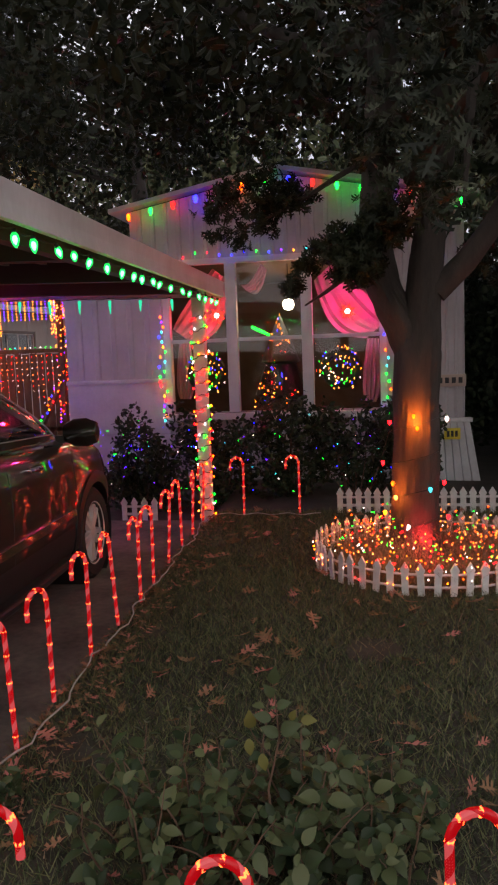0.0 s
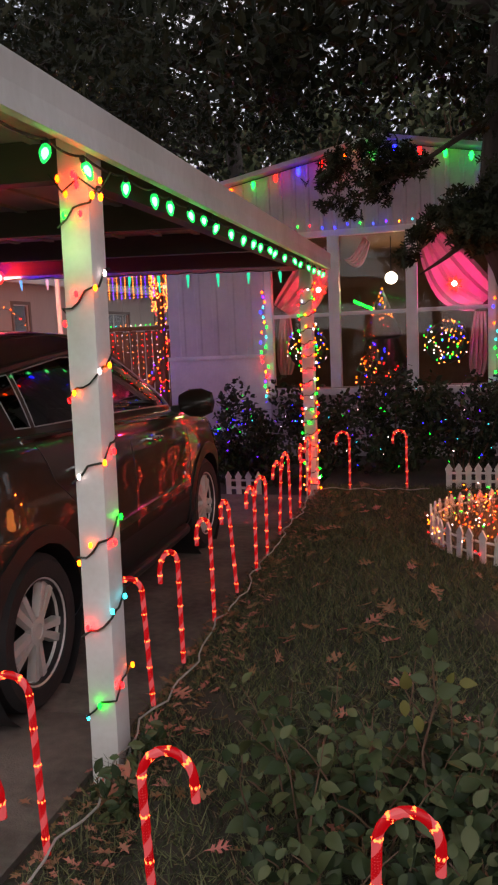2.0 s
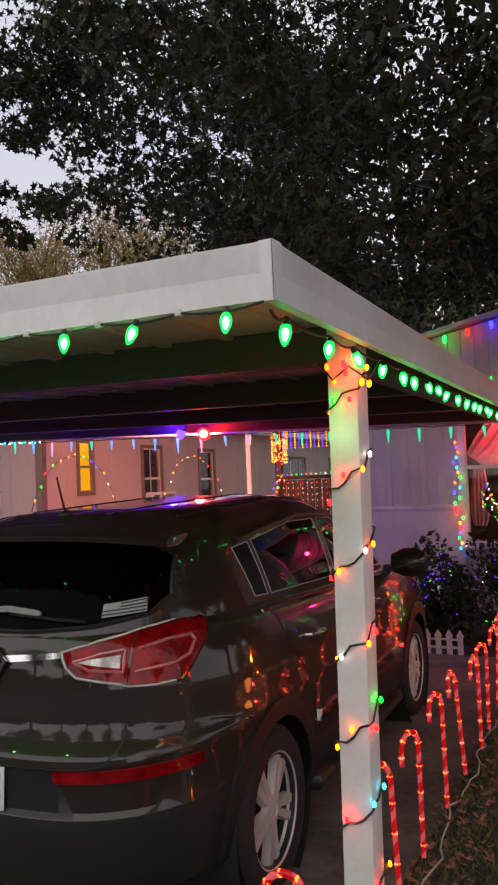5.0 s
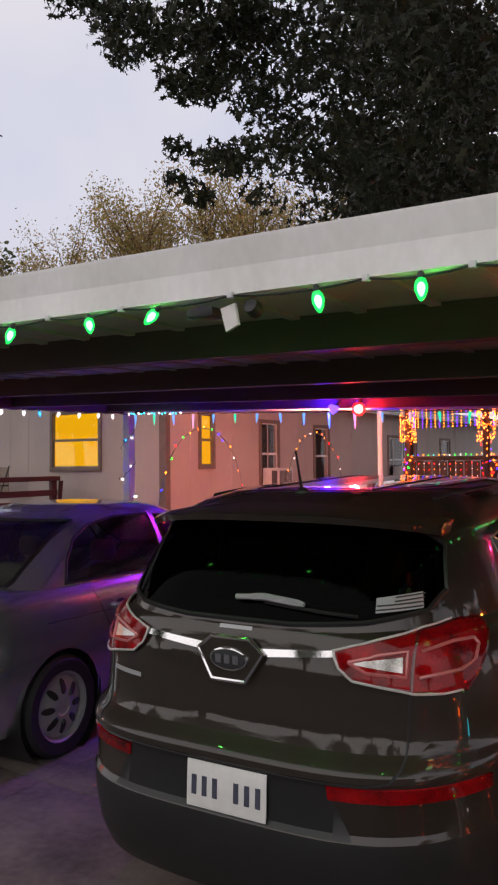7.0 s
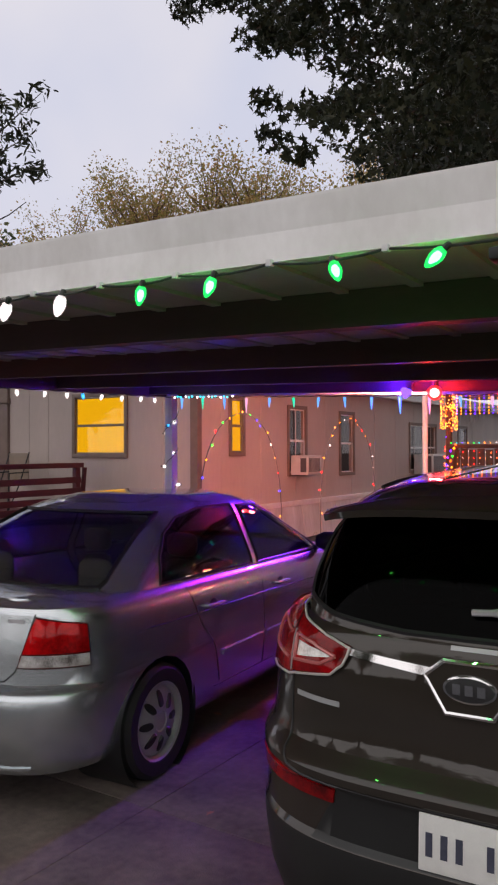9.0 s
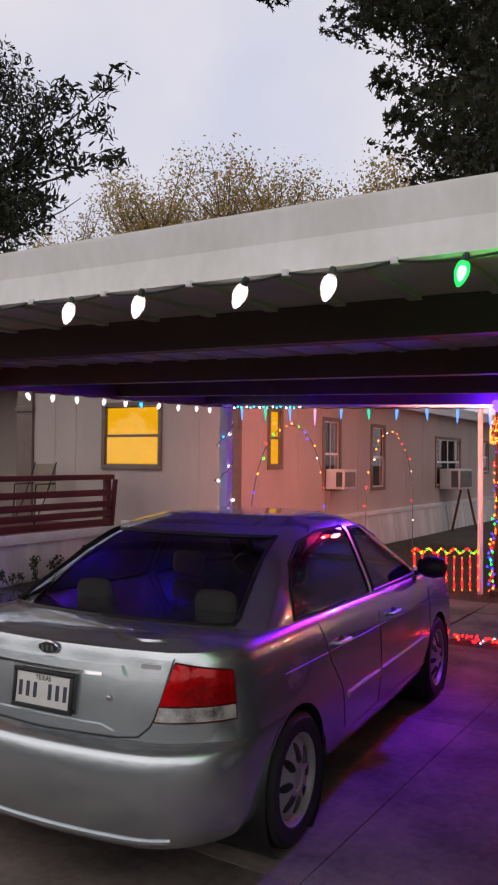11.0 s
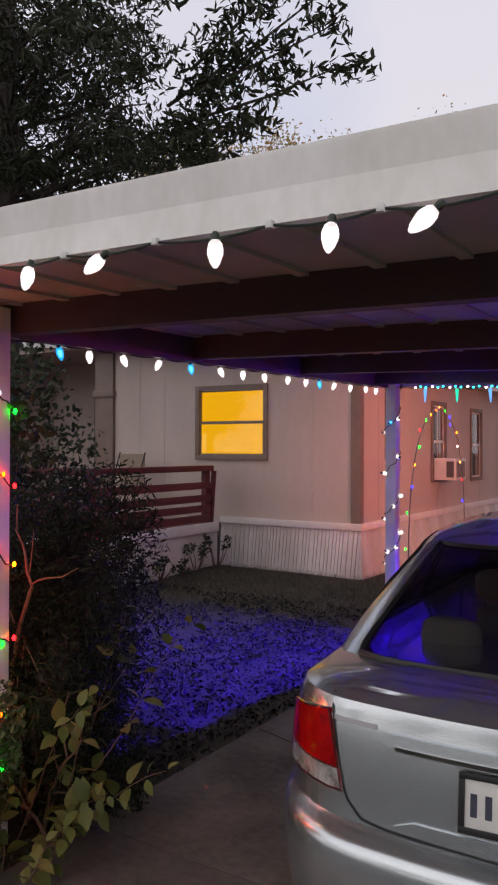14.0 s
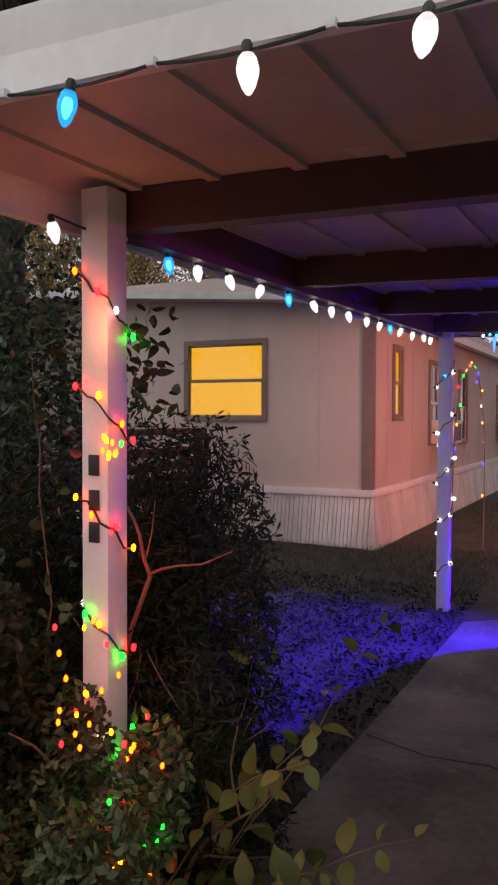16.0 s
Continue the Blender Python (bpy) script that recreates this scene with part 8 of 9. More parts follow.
g = np.random.default_rng(23)
clumps = []
lo, hi = np.array((-13.2, 3.2, 3.4)), np.array((-6.9, 7.2, 7.0))
while len(clumps) < 360:
    c = lo + (hi - lo) * g.random(3)
    if willow_test(c):
        clumps.append(ball_points(g, g.integers(90, 170), c, g.uniform(0.20, 0.38), 0.6))
for a, b in (((-8.6, 4.6, 4.15), (-7.06, 4.5, 4.62)), ((-8.5, 4.6, 4.0), (-7.08, 4.5, 4.05)), ((-8.5, 4.6, 4.2), (-7.22, 4.5, 4.30)), ((-8.5, 4.5, 3.9), (-7.7, 4.45, 3.80)), ((-8.4, 4.6, 4.35), (-7.75, 4.6, 4.75)), ((-8.5, 4.4, 3.85), (-8.05, 4.4, 3.66))):
    a, b = np.array(a), np.array(b)
    part("branch", tube(bmesh.new(), [tuple(a - np.array((-11.0, 5.2, 0))), tuple((a + b) / 2 - np.array((-11.0, 5.2, 0.03))), tuple(b - np.array((-11.0, 5.2, 0)))], [0.014, 0.009, 0.003], 5), M_bark, willow)
    for s in np.linspace(0.1, 1.0, 13):
        c = a + (b - a) * s + g.normal(size=3) * np.array((0.03, 0.06, 0.05))
        clumps.append(ball_points(g, int(40 - 20 * s), c, 0.20 - 0.08 * s, 0.7))
P = np.concatenate(clumps) - np.array([-11.0, 5.2, 0.0])
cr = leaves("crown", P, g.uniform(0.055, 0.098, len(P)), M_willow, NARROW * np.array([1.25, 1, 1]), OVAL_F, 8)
cr.parent = willow
tagged(cr, "narrow dark leaves in sprays", kind="stuff")

# ---- broad-leaved tree between the houses ----
broad = thing("broadleaf_tree", (-4.2, 14.5, 0.0), "tall dark tree with oval leaves in level sprays between the houses", "tree")
BO = Vector((-4.2, 14.5, 0.0))
bm = bmesh.new()
tube(bm, [(0, 0, -0.05), (0.02, 0, 1.5), (-0.1, -0.15, 3.6), (-0.25, -0.4, 5.6), (-0.4, -0.6, 7.6), (-0.45, -0.7, 9.4)], [0.22, 0.18, 0.16, 0.13, 0.09, 0.03], 12)
g = np.random.default_rng(61)
tips = [(-7.97, 10.4, 8.15), (-7.95, 10.4, 7.84), (-7.5, 10.4, 7.35), (-7.45, 10.4, 7.05), (-7.27, 10.4, 6.6), (-7.62, 10.4, 6.3), (-7.2, 10.4, 5.95), (-7.15, 10.4, 5.7)]
for k in range(64):
    z = g.uniform(5.5, 9.6)
    y = g.uniform(10.0, 13.5)
    tips.append((-6.85 - 0.30 * (y - 10.4) + g.normal() * 0.22 + 0.35 * max(0, z - 8.6), y, z))
puffs = []
for k, tip in enumerate(tips):
    a, b = np.array((-4.6, 13.6, max(4.6, tip[2] - 0.9))), np.array(tip)
    mid = (a + b) / 2 + np.array((0, 0, -0.06))
    tube(bm, [Vector(a) - BO, Vector(mid) - BO, Vector(b) - BO], [0.035, 0.015, 0.004], 5)
    for s in np.linspace(0.25, 1.0, 20):
        c = a * (1 - s) ** 2 + 2 * mid * s * (1 - s) + b * s * s
        w = 0.075 + 0.38 * (1 - s)
        n = int(15 + 26 * (1 - s))
        puffs.append(c + g.normal(size=(n, 3)) * np.array((w, w, 0.055 + 0.14 * (1 - s))) * 0.55)
part("trunk", bm, M_bark, broad)
for k in range(95):
    c = np.array((g.uniform(-6.5, -3.8), g.uniform(10.5, 15.5), g.uniform(5.2, 9.8)))
    puffs.append(ball_points(g, 90, c, g.uniform(0.4, 0.6), 0.5))
P = np.concatenate(puffs) - np.array(tuple(BO))
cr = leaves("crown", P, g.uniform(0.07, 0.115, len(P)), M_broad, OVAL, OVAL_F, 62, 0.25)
cr.parent = broad
tagged(cr, "dark oval leaves in level sprays", kind="stuff")

# ---- far trees behind the houses ----


def far_tree(x, y, h, spread_, material, label, seed, n=2600, size=0.24):
    t = thing("far_tree", (x, y, 0.0), label, "tree", "far trees")
    b = bmesh.new()
    g = random.Random(seed)
    tube(b, [(0, 0, -0.05), (0.1, 0, h * 0.25), (0, 0.1, h * 0.5), (0.1, 0, h * 0.75)], [0.25, 0.2, 0.14, 0.06], 8)
    pts = []
    for k in range(60):
        z = h * g.uniform(0.3, 0.80)
        a = g.uniform(0, 2 * math.pi)
        d = Vector((math.cos(a) * 0.8, math.sin(a) * 0.8, g.uniform(0.55, 1.3)))
        l = g.uniform(0.35, 0.62) * spread_ * 1.35
        l = min(l, max(1.0, (h - z) * 1.05))
        q = limb(b, (0.05, 0, z), d, l, 0.05, 0.008, 7, 0.16, 0.03, seed * 50 + k)
        for p in q[2:]:
            for j in range(int(n / 60 / 6)):
                pts.append((p.x + g.gauss(0, 0.30), p.y + g.gauss(0, 0.30), p.z + g.gauss(0.08, 0.36)))
    part("trunk", b, M_twig, t)
    pts = np.array(pts)
    c = leaves("crown", pts, rng.uniform(0.6, 1.3, len(pts)) * size, material, OVAL, OVAL_F, seed)
    c.parent = t
    c["kind"] = "stuff"


for k, (x, y, h) in enumerate(((-34.5, 28, 13.4), (-31.0, 28, 14.2), (-28.0, 29, 15.4), (-25.2, 27.5, 15.2), (-22.4, 28.5, 14.9), (-19.8, 28, 13.9), (-17.2, 28.5, 13.0), (-14.6, 28.5, 13.2))):
    far_tree(x, y, h, 5.0, M_far, "tall thin-leaved tree with yellowing leaves behind the houses", 60 + k, 13000, 0.13)
for k, (x, y, h) in enumerate(((-12.6, 30, 11.0), (-36.5, 26, 13.5), (6.5, 20, 8.0), (10, 16, 8.0), (-8.0, 25, 8.5), (-4.5, 24.5, 9.0), (-1.0, 25, 9.0), (2.5, 24, 9.0))):
    far_tree(x, y, h, 5.5, M_fargreen, "dark green tree behind the houses", 80 + k, 3400, 0.30)
# dark trees close the view right; unseen ones added across the street shape reflections
for k, (x, y, h) in enumerate(((3.4, 11.5, 6.5), (5.5, 9.0, 6.0), (-22, -17, 8.0), (-15, -18, 8.0), (-8.5, -17, 8.0), (-2, -18, 8.0), (5, -17, 8.0), (12, -16, 8.0), (-29, -14, 6.5), (17, -4, 7.0), (17, 6, 8.0), (-26, -4, 8.0))):
    far_tree(x, y, h, 5.0, M_fargreen, "dark dense tree round the street, mostly unseen and added for reflections", 120 + k, 2600, 0.42)

# ---- hedge and shrubs ----


def shrub(name, place, half, n, size, material, label, seed, shape=OVAL, lumps=14):
    """A clipped or loose shrub of leaves on thin stems."""
    s = thing(name, (place[0], place[1], place[2] + ground_z(place[0], place[1]) + 0.015), label, "shrub")
    g = np.random.default_rng(seed)
    h = np.array(half)
    centres = g.uniform(-1, 1, (lumps, 3)) * h * np.array([0.85, 0.75, 0.42]) + np.array([0, 0, h[2] * 0.55])
    pick = centres[g.integers(0, lumps, n)]
    d = g.normal(size=(n, 3))
    d /= np.linalg.norm(d, axis=1, keepdims=True)
    p = pick + d * g.random((n, 1)) ** 0.4 * h * np.array([0.30, 0.40, 0.30])
    p[:, 2] = np.abs(p[:, 2])
    c = leaves("foliage", p, g.uniform(0.7, 1.3, n) * size, material, shape, OVAL_F, seed)
    c.parent = s
    c["kind"] = "stuff"
    for k in range(min(lumps, 12)):
        a = Vector((centres[k][0] * 0.3, centres[k][1] * 0.3, -0.02))
        part("stem", tube(bmesh.new(), [a, (a + Vector(centres[k])) / 2 + Vector((0.02, 0, 0)), Vector(centres[k])], [0.009, 0.006, 0.003], 5), M_twig, s)
    return s


for k, (x, w) in enumerate(((-2.82, 0.42), (-2.02, 0.5), (-1.22, 0.5), (-0.42, 0.5), (0.18, 0.30))):
    shrub("hedge_shrub", (x, 8.58, 0.0), (w, 0.45, 0.92), 2600, 0.065, M_hedge, "dark clipped hedge shrub with tiny purple and green lights", 20 + k, lumps=26)
hl = thing("hedge_lights", (-1.27, 8.23, 0.10), "tiny purple, blue and green lights scattered over the hedge", "string lights")
groups = {c: [] for c in MINI}
g = random.Random(3)
for k in range(75):
    groups[g.choice(["purple", "blue", "purple", "green", "teal", "blue", "white"])].append((g.uniform(-1.9, 1.5), g.uniform(-0.13, 0.05), g.uniform(0.12, 0.93)))
for k in range(26):
    groups[g.choice(["green", "blue", "purple"])].append((g.gauss(-1.55, 0.16), -0.13, g.gauss(0.62, 0.10)))
dots(hl, "light", groups, 0.0055)
shrub("dark_shrub", (2.55, 13.9, 0.0), (1.6, 1.0, 3.0), 11000, 0.17, M_hedge, "tall dark shrub behind the lilac house", 39, lumps=70)
shrub("dark_shrub", (2.0, 11.5, 0.0), (1.05, 0.9, 2.3), 13000, 0.12, M_hedge, "tall dark shrub beside the lilac house", 40, lumps=60)
shrub("dark_shrub", (1.6, 9.2, 0.0), (0.8, 0.6, 0.8), 1500, 0.10, M_hedge, "dark unlit shrub beside the house", 41)
shrub("dark_shrub", (3.0, 8.8, 0.0), (0.9, 0.8, 1.5), 1800, 0.12, M_hedge, "dark unlit shrub beside the house", 42)
# added hedge out of view: it closes bright gaps in the cars' reflections
for k in range(9):
    shrub("reflection_hedge", (-26.0 + 5.4 * k, -13.5 - 0.5 * (k % 2), 0.0), (3.0, 0.7, 1.0 + 0.12 * (k % 3)), 1500, 0.34, M_hedge, "added unseen hedge across the street that darkens the cars' low reflections", 150 + k, lumps=30)
# foreground shrub on the lawn's street edge


def leafy_stems(name, place, label, stems, reach, size, material, seed, spread, lean=(0, 0)):
    """A loose shrub: arching stems that carry rounded leaves in pairs."""
    ob = thing(name, place, label, "shrub")
    g = random.Random(seed)
    pts_, rots_, sizes_ = [], [], []
    for k in range(stems):
        bm = bmesh.new()
        base = (g.uniform(-1, 1) * spread[0], g.uniform(-1, 1) * spread[1], -0.01)
        way = (base[0] * 0.9 + lean[0] + g.uniform(-0.35, 0.35), base[1] * 0.9 + lean[1] + g.uniform(-0.35, 0.35), 1.0)
        line_ = limb(bm, base, way, g.uniform(*reach), 0.0045, 0.0015, 9, 0.16, -0.05, seed * 50 + k)
        part("stem", bm, M_twig, ob)
        for i in range(2, 10):
            d = (line_[min(9, i + 1)] - line_[i - 1]).normalized()
            sidew = d.cross(Vector((math.cos(i * 1.4 + k), math.sin(i * 1.4 + k), 0.2))).normalized()
            for sg in (-1, 1):
                if g.random() < 0.82:
                    out = sidew * sg + d * 0.45 + Vector((g.uniform(-0.4, 0.4), g.uniform(-0.4, 0.4), g.uniform(-0.55, 0.15)))
                    pts_.append(line_[i] + out.normalized() * 0.012)
                    rots_.append(facing(out, Vector((g.uniform(-0.6, 0.6), g.uniform(-0.9, 0.3), 1.0))))
                    sizes_.append(g.uniform(*size) * (1.0 if i < 8 else 0.7))
    lv = leaves("foliage", np.array([tuple(p) for p in pts_]), sizes_, material, ROUND, ROUND_F, seed, rots=rots_, smooth=True)
    lv.parent = ob
    lv["kind"] = "stuff"
    return ob


leafy_stems("lawn_shrub", (-0.62, 2.42, 0.095), "low loose green shrub with rounded leaves at the lawn's street edge", 50, (0.22, 0.46), (0.035, 0.08), M_bush, 44, (0.34, 0.24))
leafy_stems("lawn_shrub", (-0.20, 2.52, 0.095), "small low green shrub with dull rounded leaves on the lawn", 24, (0.20, 0.36), (0.045, 0.075), M_bush, 45, (0.20, 0.18))
leafy_stems("lawn_shrub", (-0.50, 2.05, 0.095), "low dark green shrub growing between the candy canes", 16, (0.16, 0.30), (0.045, 0.08), M_bush, 46, (0.36, 0.12))
sprout = thing("yellow_sprout", (-0.45, 2.46, 0.095), "young yellow-green shoot rising from the shrub", "shrub")
bm = bmesh.new()
tube(bm, [(0.0, 0, 0), (-0.02, 0, 0.25), (0.02, -0.01, 0.42), (0.01, -0.02, 0.60)], [0.005, 0.004, 0.003, 0.0015], 5)
tube(bm, [(-0.01, 0, 0.36), (-0.05, -0.02, 0.42), (-0.065, -0.03, 0.46)], [0.003, 0.002, 0.0012], 4)
tube(bm, [(0.02, 0, 0.40), (0.07, -0.02, 0.47), (0.10, -0.03, 0.495)], [0.003, 0.002, 0.0012], 4)
part("stem", bm, M_twig, sprout)
for shade, spots_ in ((M_bushyellow, ((-0.062, 0.46, 0.0, 1.0, 0.062), (-0.068, 0.425, 0.1, -1.0, 0.050), (-0.03, 0.38, 0.2, -1.0, 0.052), (0.09, 0.49, 1.0, 0.15, 0.050), (0.06, 0.49, 0.4, 1.0, 0.038))),
                      (M_bush, ((0.03, 0.45, 0.8, 0.5, 0.075), (0.02, 0.44, -0.8, 0.5, 0.06), (0.01, 0.56, -0.5, 0.8, 0.05), (0.01, 0.60, 0.2, 1.0, 0.06), (0.02, 0.53, 0.9, 0.4, 0.05), (0.0, 0.49, -0.9, 0.3, 0.055), (0.21, 0.36, 0.7, 0.6, 0.06), (0.20, 0.34, 0.8, -0.6, 0.06), (0.19, 0.35, -0.9, 0.1, 0.05)))):
    for n_, (x, z, dx, dz, sz) in enumerate(spots_):
        lv = leaves("leaf", np.array([(x, -0.03, z)]), [sz], shade, ROUND, ROUND_F, 9, rots=[facing((dx, -0.25, dz), (0.15 - 0.1 * (n_ % 3), -0.8, 0.6))], smooth=True)
        lv.parent = sprout
shrub("weed_clump", (-1.48, 2.50, 0.0), (0.16, 0.25, 0.15), 120, 0.05, M_bush, "small weeds round the post's foot", 46, lumps=8)
# planting by the number post
shrub("needle_shrub", (-8.75, 3.45, 0.0), (0.62, 0.65, 1.40), 24000, 0.048, M_juniper, "dark loose needle shrub behind the number post", 47, NARROW, 44)
shrub("needle_shrub", (-8.15, 3.15, 0.0), (0.40, 0.40, 1.15), 16000, 0.046, M_juniper, "dark loose needle shrub behind the number post", 48, NARROW, 28)
shrub("needle_shrub", (-8.70, 2.45, 0.0), (0.50, 0.42, 1.05), 16000, 0.042, M_juniper, "dark loose shrub beside the number post", 49, OVAL, 26)
shrub("dark_shrub", (-9.85, 4.1, 0.0), (0.75, 0.7, 2.5), 15000, 0.05, M_hedge, "tall dark shrub behind the number post", 52, OVAL, 60)
shrub("dark_shrub", (-9.3, 2.6, 0.0), (0.6, 0.6, 1.5), 8000, 0.05, M_hedge, "dark shrub beside the number post", 53, OVAL, 44)
shrub("low_shrub", (-8.10, 2.44, 0.0), (0.40, 0.28, 0.74), 8500, 0.034, M_bush, "low dark shrub with coloured lights at the post's foot", 50, OVAL, 14)
twigs = thing("bare_shrub", (-8.0, 3.0, 0.0), "bare reddish shrub stems beside the post", "shrub")
for k in range(10):
    g = random.Random(700 + k)
    bm = bmesh.new()
    way = (g.uniform(-0.5, 0.6), g.uniform(-0.3, 0.3), 1.0)
    pts = limb(bm, (g.uniform(-0.25, 0.15), g.uniform(-0.25, 0.2), 0.0), way, g.uniform(0.6, 1.2), 0.010, 0.003, 9, 0.26, 0, 800 + k)
    for j in (3, 5, 7):
        limb(bm, pts[j], (way[0] + g.uniform(-1, 1), g.uniform(-0.6, 0.6), 0.7), g.uniform(0.15, 0.35), 0.005, 0.0015, 5, 0.3, 0, 860 + 7 * k + j)
    part("stem", bm, M_twig, twigs)
stem_ = thing("bare_branch", (-8.17, 2.95, 0.0), "bare forked reddish branch beside the number post", "shrub")
bm = bmesh.new()
for pts, r0, r1 in (([(0.02, 0.05, 0.0), (-0.05, 0.02, 0.40), (-0.058, 0, 0.725), (-0.014, 0, 0.925), (0.067, 0, 1.137)], 0.012, 0.009), ([(0.067, 0, 1.137), (0.05, -0.01, 1.20), (0.022, 0, 1.27), (-0.005, 0.01, 1.33), (-0.043, 0, 1.39), (-0.05, 0.02, 1.52)], 0.008, 0.004),
                    ([(0.067, 0, 1.137), (0.13, -0.02, 1.165), (0.206, -0.03, 1.184), (0.30, -0.03, 1.20), (0.425, -0.05, 1.257)], 0.006, 0.002), ([(-0.055, 0, 0.72), (-0.14, 0.02, 0.78), (-0.22, 0.02, 0.86), (-0.34, 0.0, 1.01)], 0.007, 0.003), ([(-0.02, 0, 0.90), (-0.07, -0.02, 1.02), (-0.10, -0.02, 1.12)], 0.005, 0.002),
                    ([(-0.06, 0, 0.60), (0.02, -0.02, 0.74), (0.05, -0.03, 0.86)], 0.005, 0.002), ([(-0.05, 0, 0.5), (0.05, -0.03, 0.60), (0.19, -0.05, 0.66)], 0.005, 0.002), ([(0.05, 0, 1.2), (0.09, -0.02, 1.29), (0.10, -0.02, 1.40)], 0.004, 0.0015)):
    tube(bm, [Vector(p) + Vector((random.uniform(-0.005, 0.005), 0, random.uniform(-0.006, 0.006))) for p in pts], [r0 + (r1 - r0) * k / (len(pts) - 1) for k in range(len(pts))], 6)
part("branch", bm, M_stem, stem_)
leafy_stems("broad_leaf_shoots", (-7.92, 2.88, 0.0), "arching shoots with broad yellow-green leaves beside the driveway", 7, (0.95, 1.25), (0.07, 0.115), M_bushyellow, 61, (0.10, 0.12), (0.62, -0.05))
leafy_stems("broad_leaf_shoots", (-7.80, 2.55, 0.0), "low shoots with broad yellow-green leaves beside the driveway", 9, (0.40, 0.62), (0.06, 0.10), M_bushyellow, 62, (0.16, 0.14), (0.2, -0.1))
vine = thing("post_vine", (-8.46, 2.70, 0.0), "dark broad vine leaves climbing beside the number post", "vine")
bm = bmesh.new()
pts = limb(bm, (-0.2, 0.25, 0), (0.05, -0.1, 1), 2.0, 0.006, 0.002, 14, 0.2, 0, 77)
part("stem", bm, M_twig, vine)
pp = [(q.x + random.uniform(-0.16, 0.10), q.y + random.uniform(-0.1, 0.06), q.z + random.uniform(-0.06, 0.06)) for q in pts[6:] for j in range(7)]
pp += [(random.uniform(0.24, 0.42), random.uniform(0.1, 0.4), random.uniform(1.68, 2.08)) for j in range(85)]
lv = leaves("foliage", np.array(pp), rng.uniform(0.05, 0.085, len(pp)), M_hedge, ROUND, ROUND_F, 94, 0.3, smooth=True)
lv.parent = vine
lv["kind"] = "stuff"
pl = thing("shrub_lights", (-8.05, 2.45, 0.0), "coloured mini lights tangled in the low shrub", "string lights")
g = random.Random(55)
for k in range(17):
    mini(pl, (g.uniform(0.02, 0.22), g.uniform(-0.14, 0.06), g.uniform(0.72, 1.12)), g.choice(["red", "orange", "yellow", "orange", "red", "orange"]), 0.0066, POSTLIGHT)
for k in range(22):
    mini(pl, (g.uniform(0.20, 0.36), g.uniform(-0.14, 0.06), g.uniform(0.40, 0.85)), g.choice(["red", "orange", "yellow", "green", "red", "orange"]), 0.0066, POSTLIGHT)
for k in range(9):
    mini(pl, (0.0 + g.uniform(-0.05, 0.05), 0.23 + g.uniform(-0.04, 0.02), 1.58 + g.uniform(-0.05, 0.05)), g.choice(["yellow", "green", "orange", "yellow"]), 0.0075, POSTLIGHT)
for k in range(6):
    shrub("deck_plant", (-11.62 + 0.05 * (k % 2), 7.5 + 0.4 * k, 0.06), (0.16, 0.16, 0.20 + 0.08 * (k % 3)), 110, 0.05, M_hedge, "small dark plant along the deck skirting", 70 + k, lumps=6)

# ---- grass, litter and fallen leaves ----


def blades(name, n, area, keep, height, material, seed, label):
    g = np.random.default_rng(seed)
    x = g.uniform(area[0], area[1], n)
    y = g.uniform(area[2], area[3], n)
    ok = np.array([keep(a, b) for a, b in zip(x, y)])
    x, y = x[ok], y[ok]
    n = len(x)
    z = np.array([ground_z(a, b) for a, b in zip(x, y)])
    a = g.uniform(0, 2 * np.pi, n)
    h = g.uniform(0.5, 1.4, n) * height
    w = g.uniform(0.0014, 0.0034, n)
    lean = g.normal(size=(n, 2)) * h[:, None] * 0.75
    v = np.zeros((n, 3, 3))
    v[:, 0] = np.stack([x - w * np.cos(a), y - w * np.sin(a), z], 1)
    v[:, 1] = np.stack([x + w * np.cos(a), y + w * np.sin(a), z], 1)
    v[:, 2] = np.stack([x + lean[:, 0], y + lean[:, 1], z + h], 1)
    f = np.arange(3 * n).reshape(-1, 3)
    ob = bulk(name, v.reshape(-1, 3), f, material)
    return tagged(ob, label, "grass", kind="stuff")


def lawn(a, b):
    return a > lawn_edge(b) + 0.02 and noise.noise((a * 0.9, b * 0.9, 3.0)) > -0.65 and (a - PC.x) ** 2 + (b - PC.y) ** 2 > 0.6 and noise.noise((a * 2.5, b * 2.5, 8.0)) > -0.5


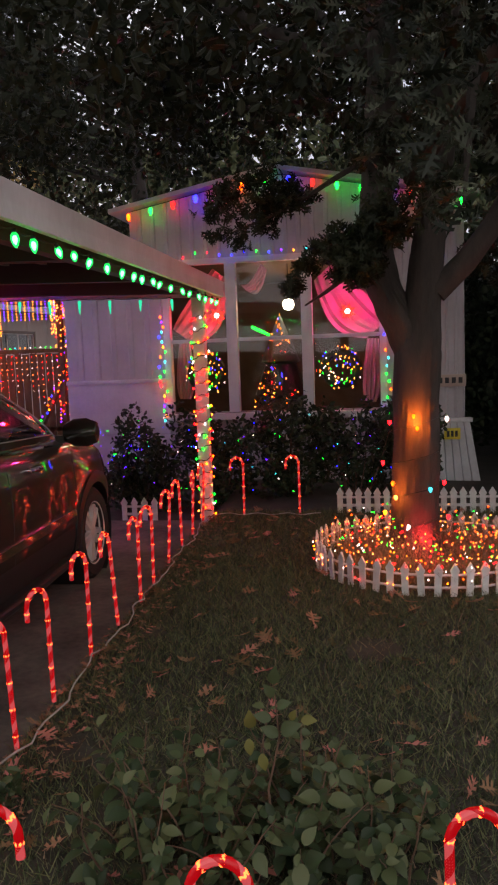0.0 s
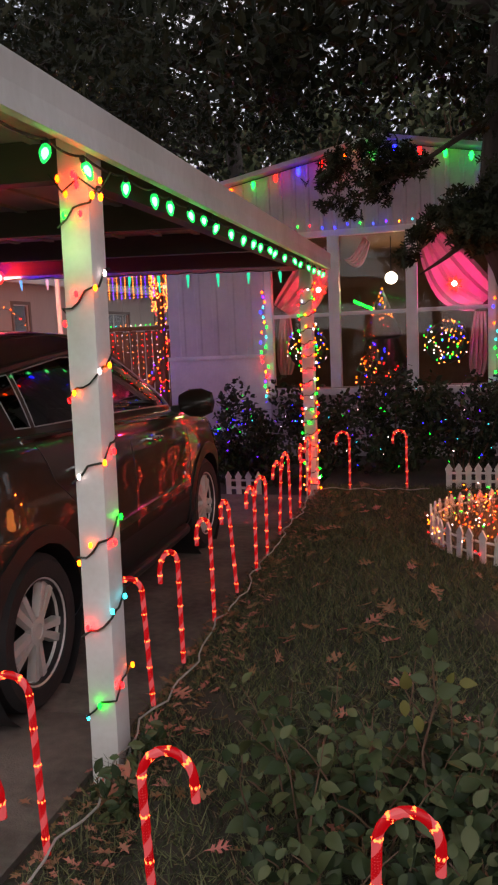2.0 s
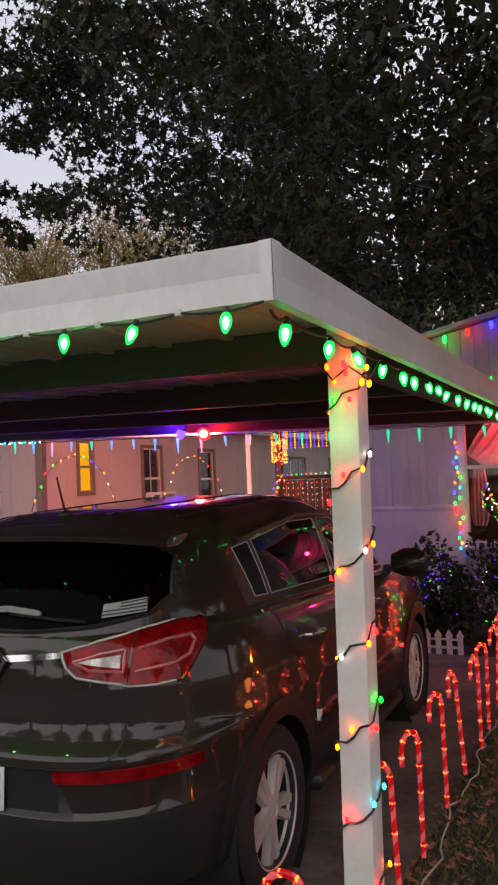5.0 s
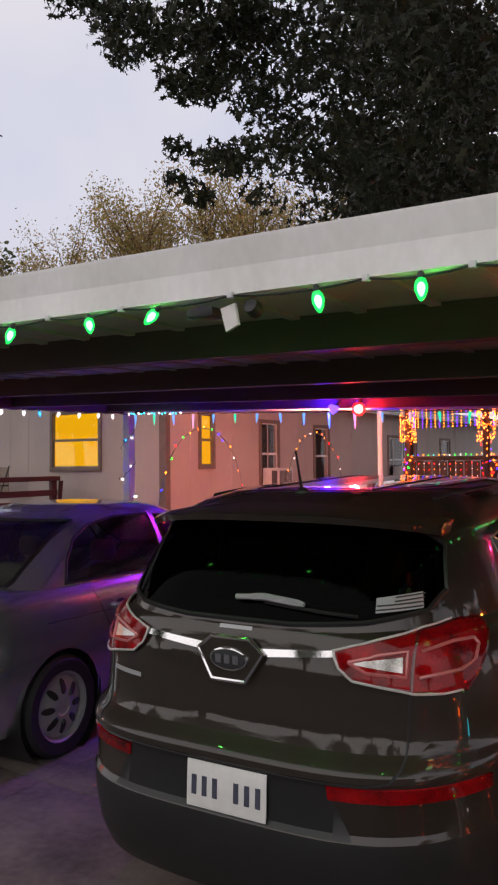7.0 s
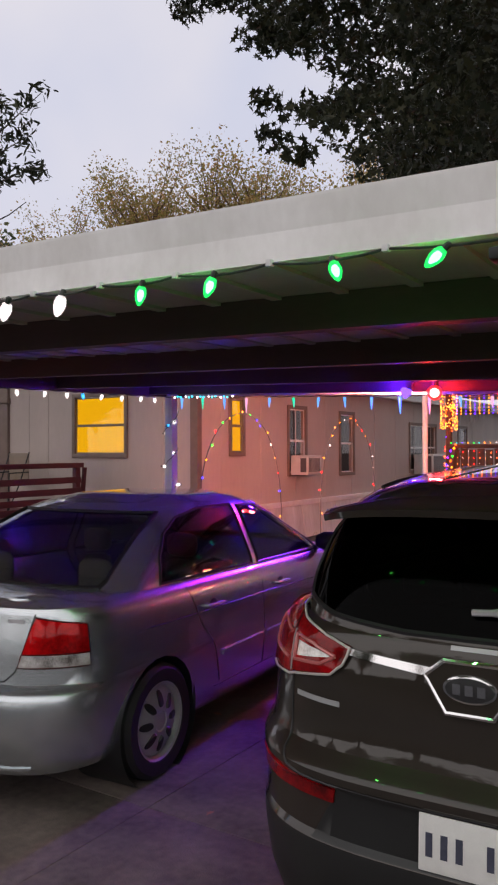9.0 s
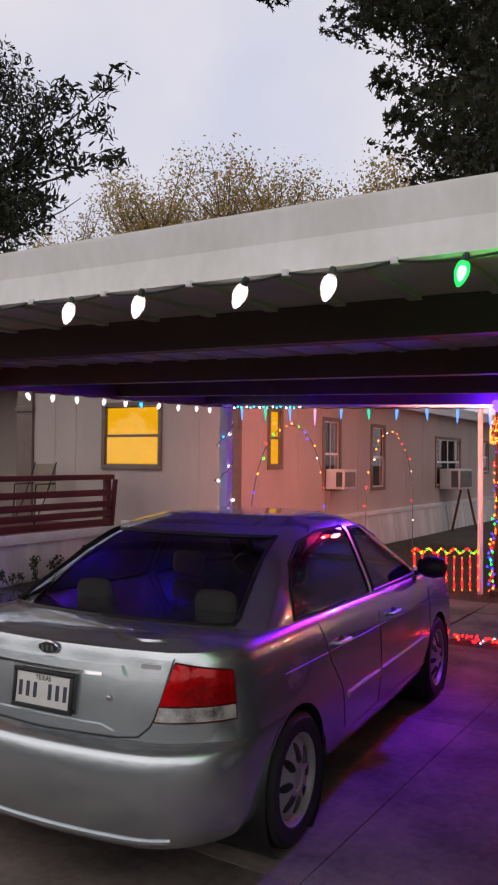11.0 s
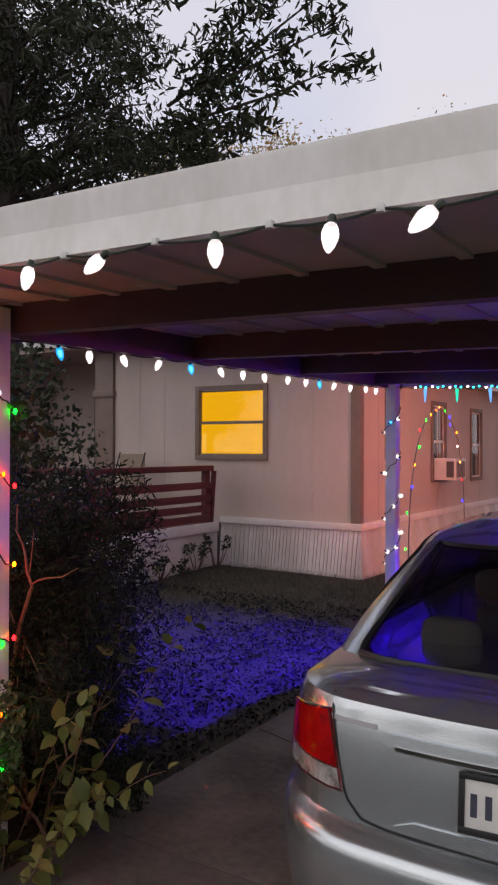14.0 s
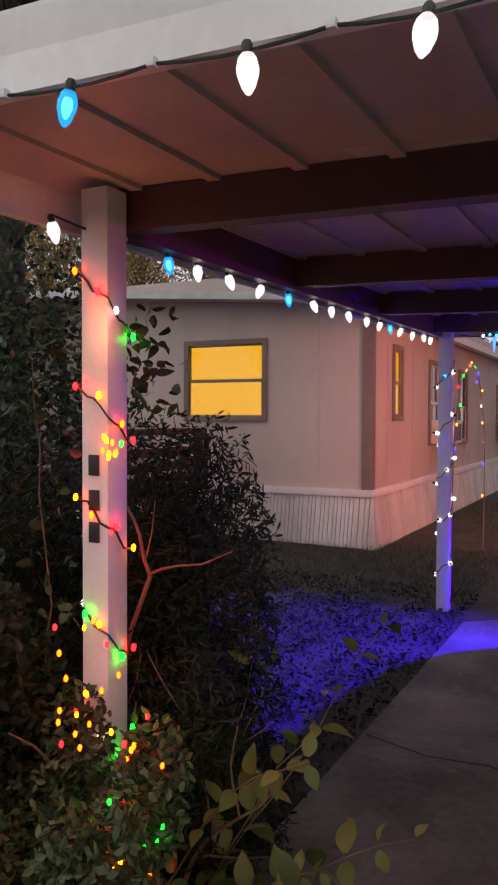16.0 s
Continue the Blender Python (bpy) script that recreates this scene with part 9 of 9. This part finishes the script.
blades("lawn_grass", 120000, (-1.84, 2.2, 1.05, 7.7), lawn, 0.05, M_grass, 1, "short patchy green lawn grass")
blades("dry_grass", 18000, (-1.84, 2.2, 1.05, 7.7), lambda a, b: a > lawn_edge(b) and (a - PC.x) ** 2 + (b - PC.y) ** 2 > 0.6, 0.04, M_drygrass, 2, "dry straw among the lawn grass")
blades("planter_grass", 5200, (PC.x - 0.75, PC.x + 0.75, PC.y - 0.73, PC.y + 0.73), lambda a, b: 0.06 < (a - PC.x) ** 2 + (b - PC.y) ** 2 < 0.54, 0.24, M_drygrass, 6, "pale grassy planting in the planter")
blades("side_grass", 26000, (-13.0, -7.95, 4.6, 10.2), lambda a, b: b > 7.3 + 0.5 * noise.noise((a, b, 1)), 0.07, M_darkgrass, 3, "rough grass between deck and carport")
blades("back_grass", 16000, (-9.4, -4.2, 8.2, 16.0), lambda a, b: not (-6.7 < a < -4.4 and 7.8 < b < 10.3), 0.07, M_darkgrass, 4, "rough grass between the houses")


def litter(name, n, area, keep, size, material, seed, label, flat=0.72, shape=LOBED, faces=LOBED_F, lift=0.012):
    g = np.random.default_rng(seed)
    x, y = g.uniform(area[0], area[1], n), g.uniform(area[2], area[3], n)
    ok = np.array([keep(a, b) for a, b in zip(x, y)])
    x, y = x[ok], y[ok]
    p = np.stack([x, y, np.array([ground_z(a, b) for a, b in zip(x, y)]) + lift + g.uniform(0, 0.02, len(x))], 1)
    ob = leaves(name, p, g.uniform(0.6, 1.3, len(x)) * size, material, shape, faces, seed, flat)
    return tagged(ob, label, "fallen leaves", kind="stuff")


litter("fallen_leaves", 560, (-1.85, 2.2, 1.1, 7.6), lambda a, b: a > lawn_edge(b) and (a - PC.x) ** 2 + (b - PC.y) ** 2 > 0.7, 0.135, M_dead, 11, "brown lobed oak leaves fallen on the lawn", 0.66, DEEP, DEEP_F, lift=0.034)
litter("edge_litter", 2200, (-2.0, -1.30, 1.4, 7.4), lambda a, b: -0.08 < a - lawn_edge(b) < 0.30, 0.06, M_dead, 12, "small brown leaf litter along the driveway edge")
litter("mulch", 10500, (-11.4, -7.88, 3.0, 8.2), lambda a, b: a < -7.9 and noise.noise((a * 0.7, b * 0.7, 5)) > -0.45 and noise.noise((a * 3.1, b * 3.1, 2)) > -0.25, 0.055, M_mulch, 13, "leaf litter and mulch beside the driveway", 0.3, OVAL, OVAL_F)
litter("bark_chips", 5000, (-9.6, -7.88, 2.6, 7.4), lambda a, b: True, 0.04, M_mulch, 15, "pale chips in the mulch", 0.3, OVAL, OVAL_F)
litter("driveway_leaves", 60, (-7.8, -1.8, 1.2, 7.6), lambda a, b: True, 0.06, M_dead, 14, "a few brown leaves on the concrete", 0.85, lift=0.028)
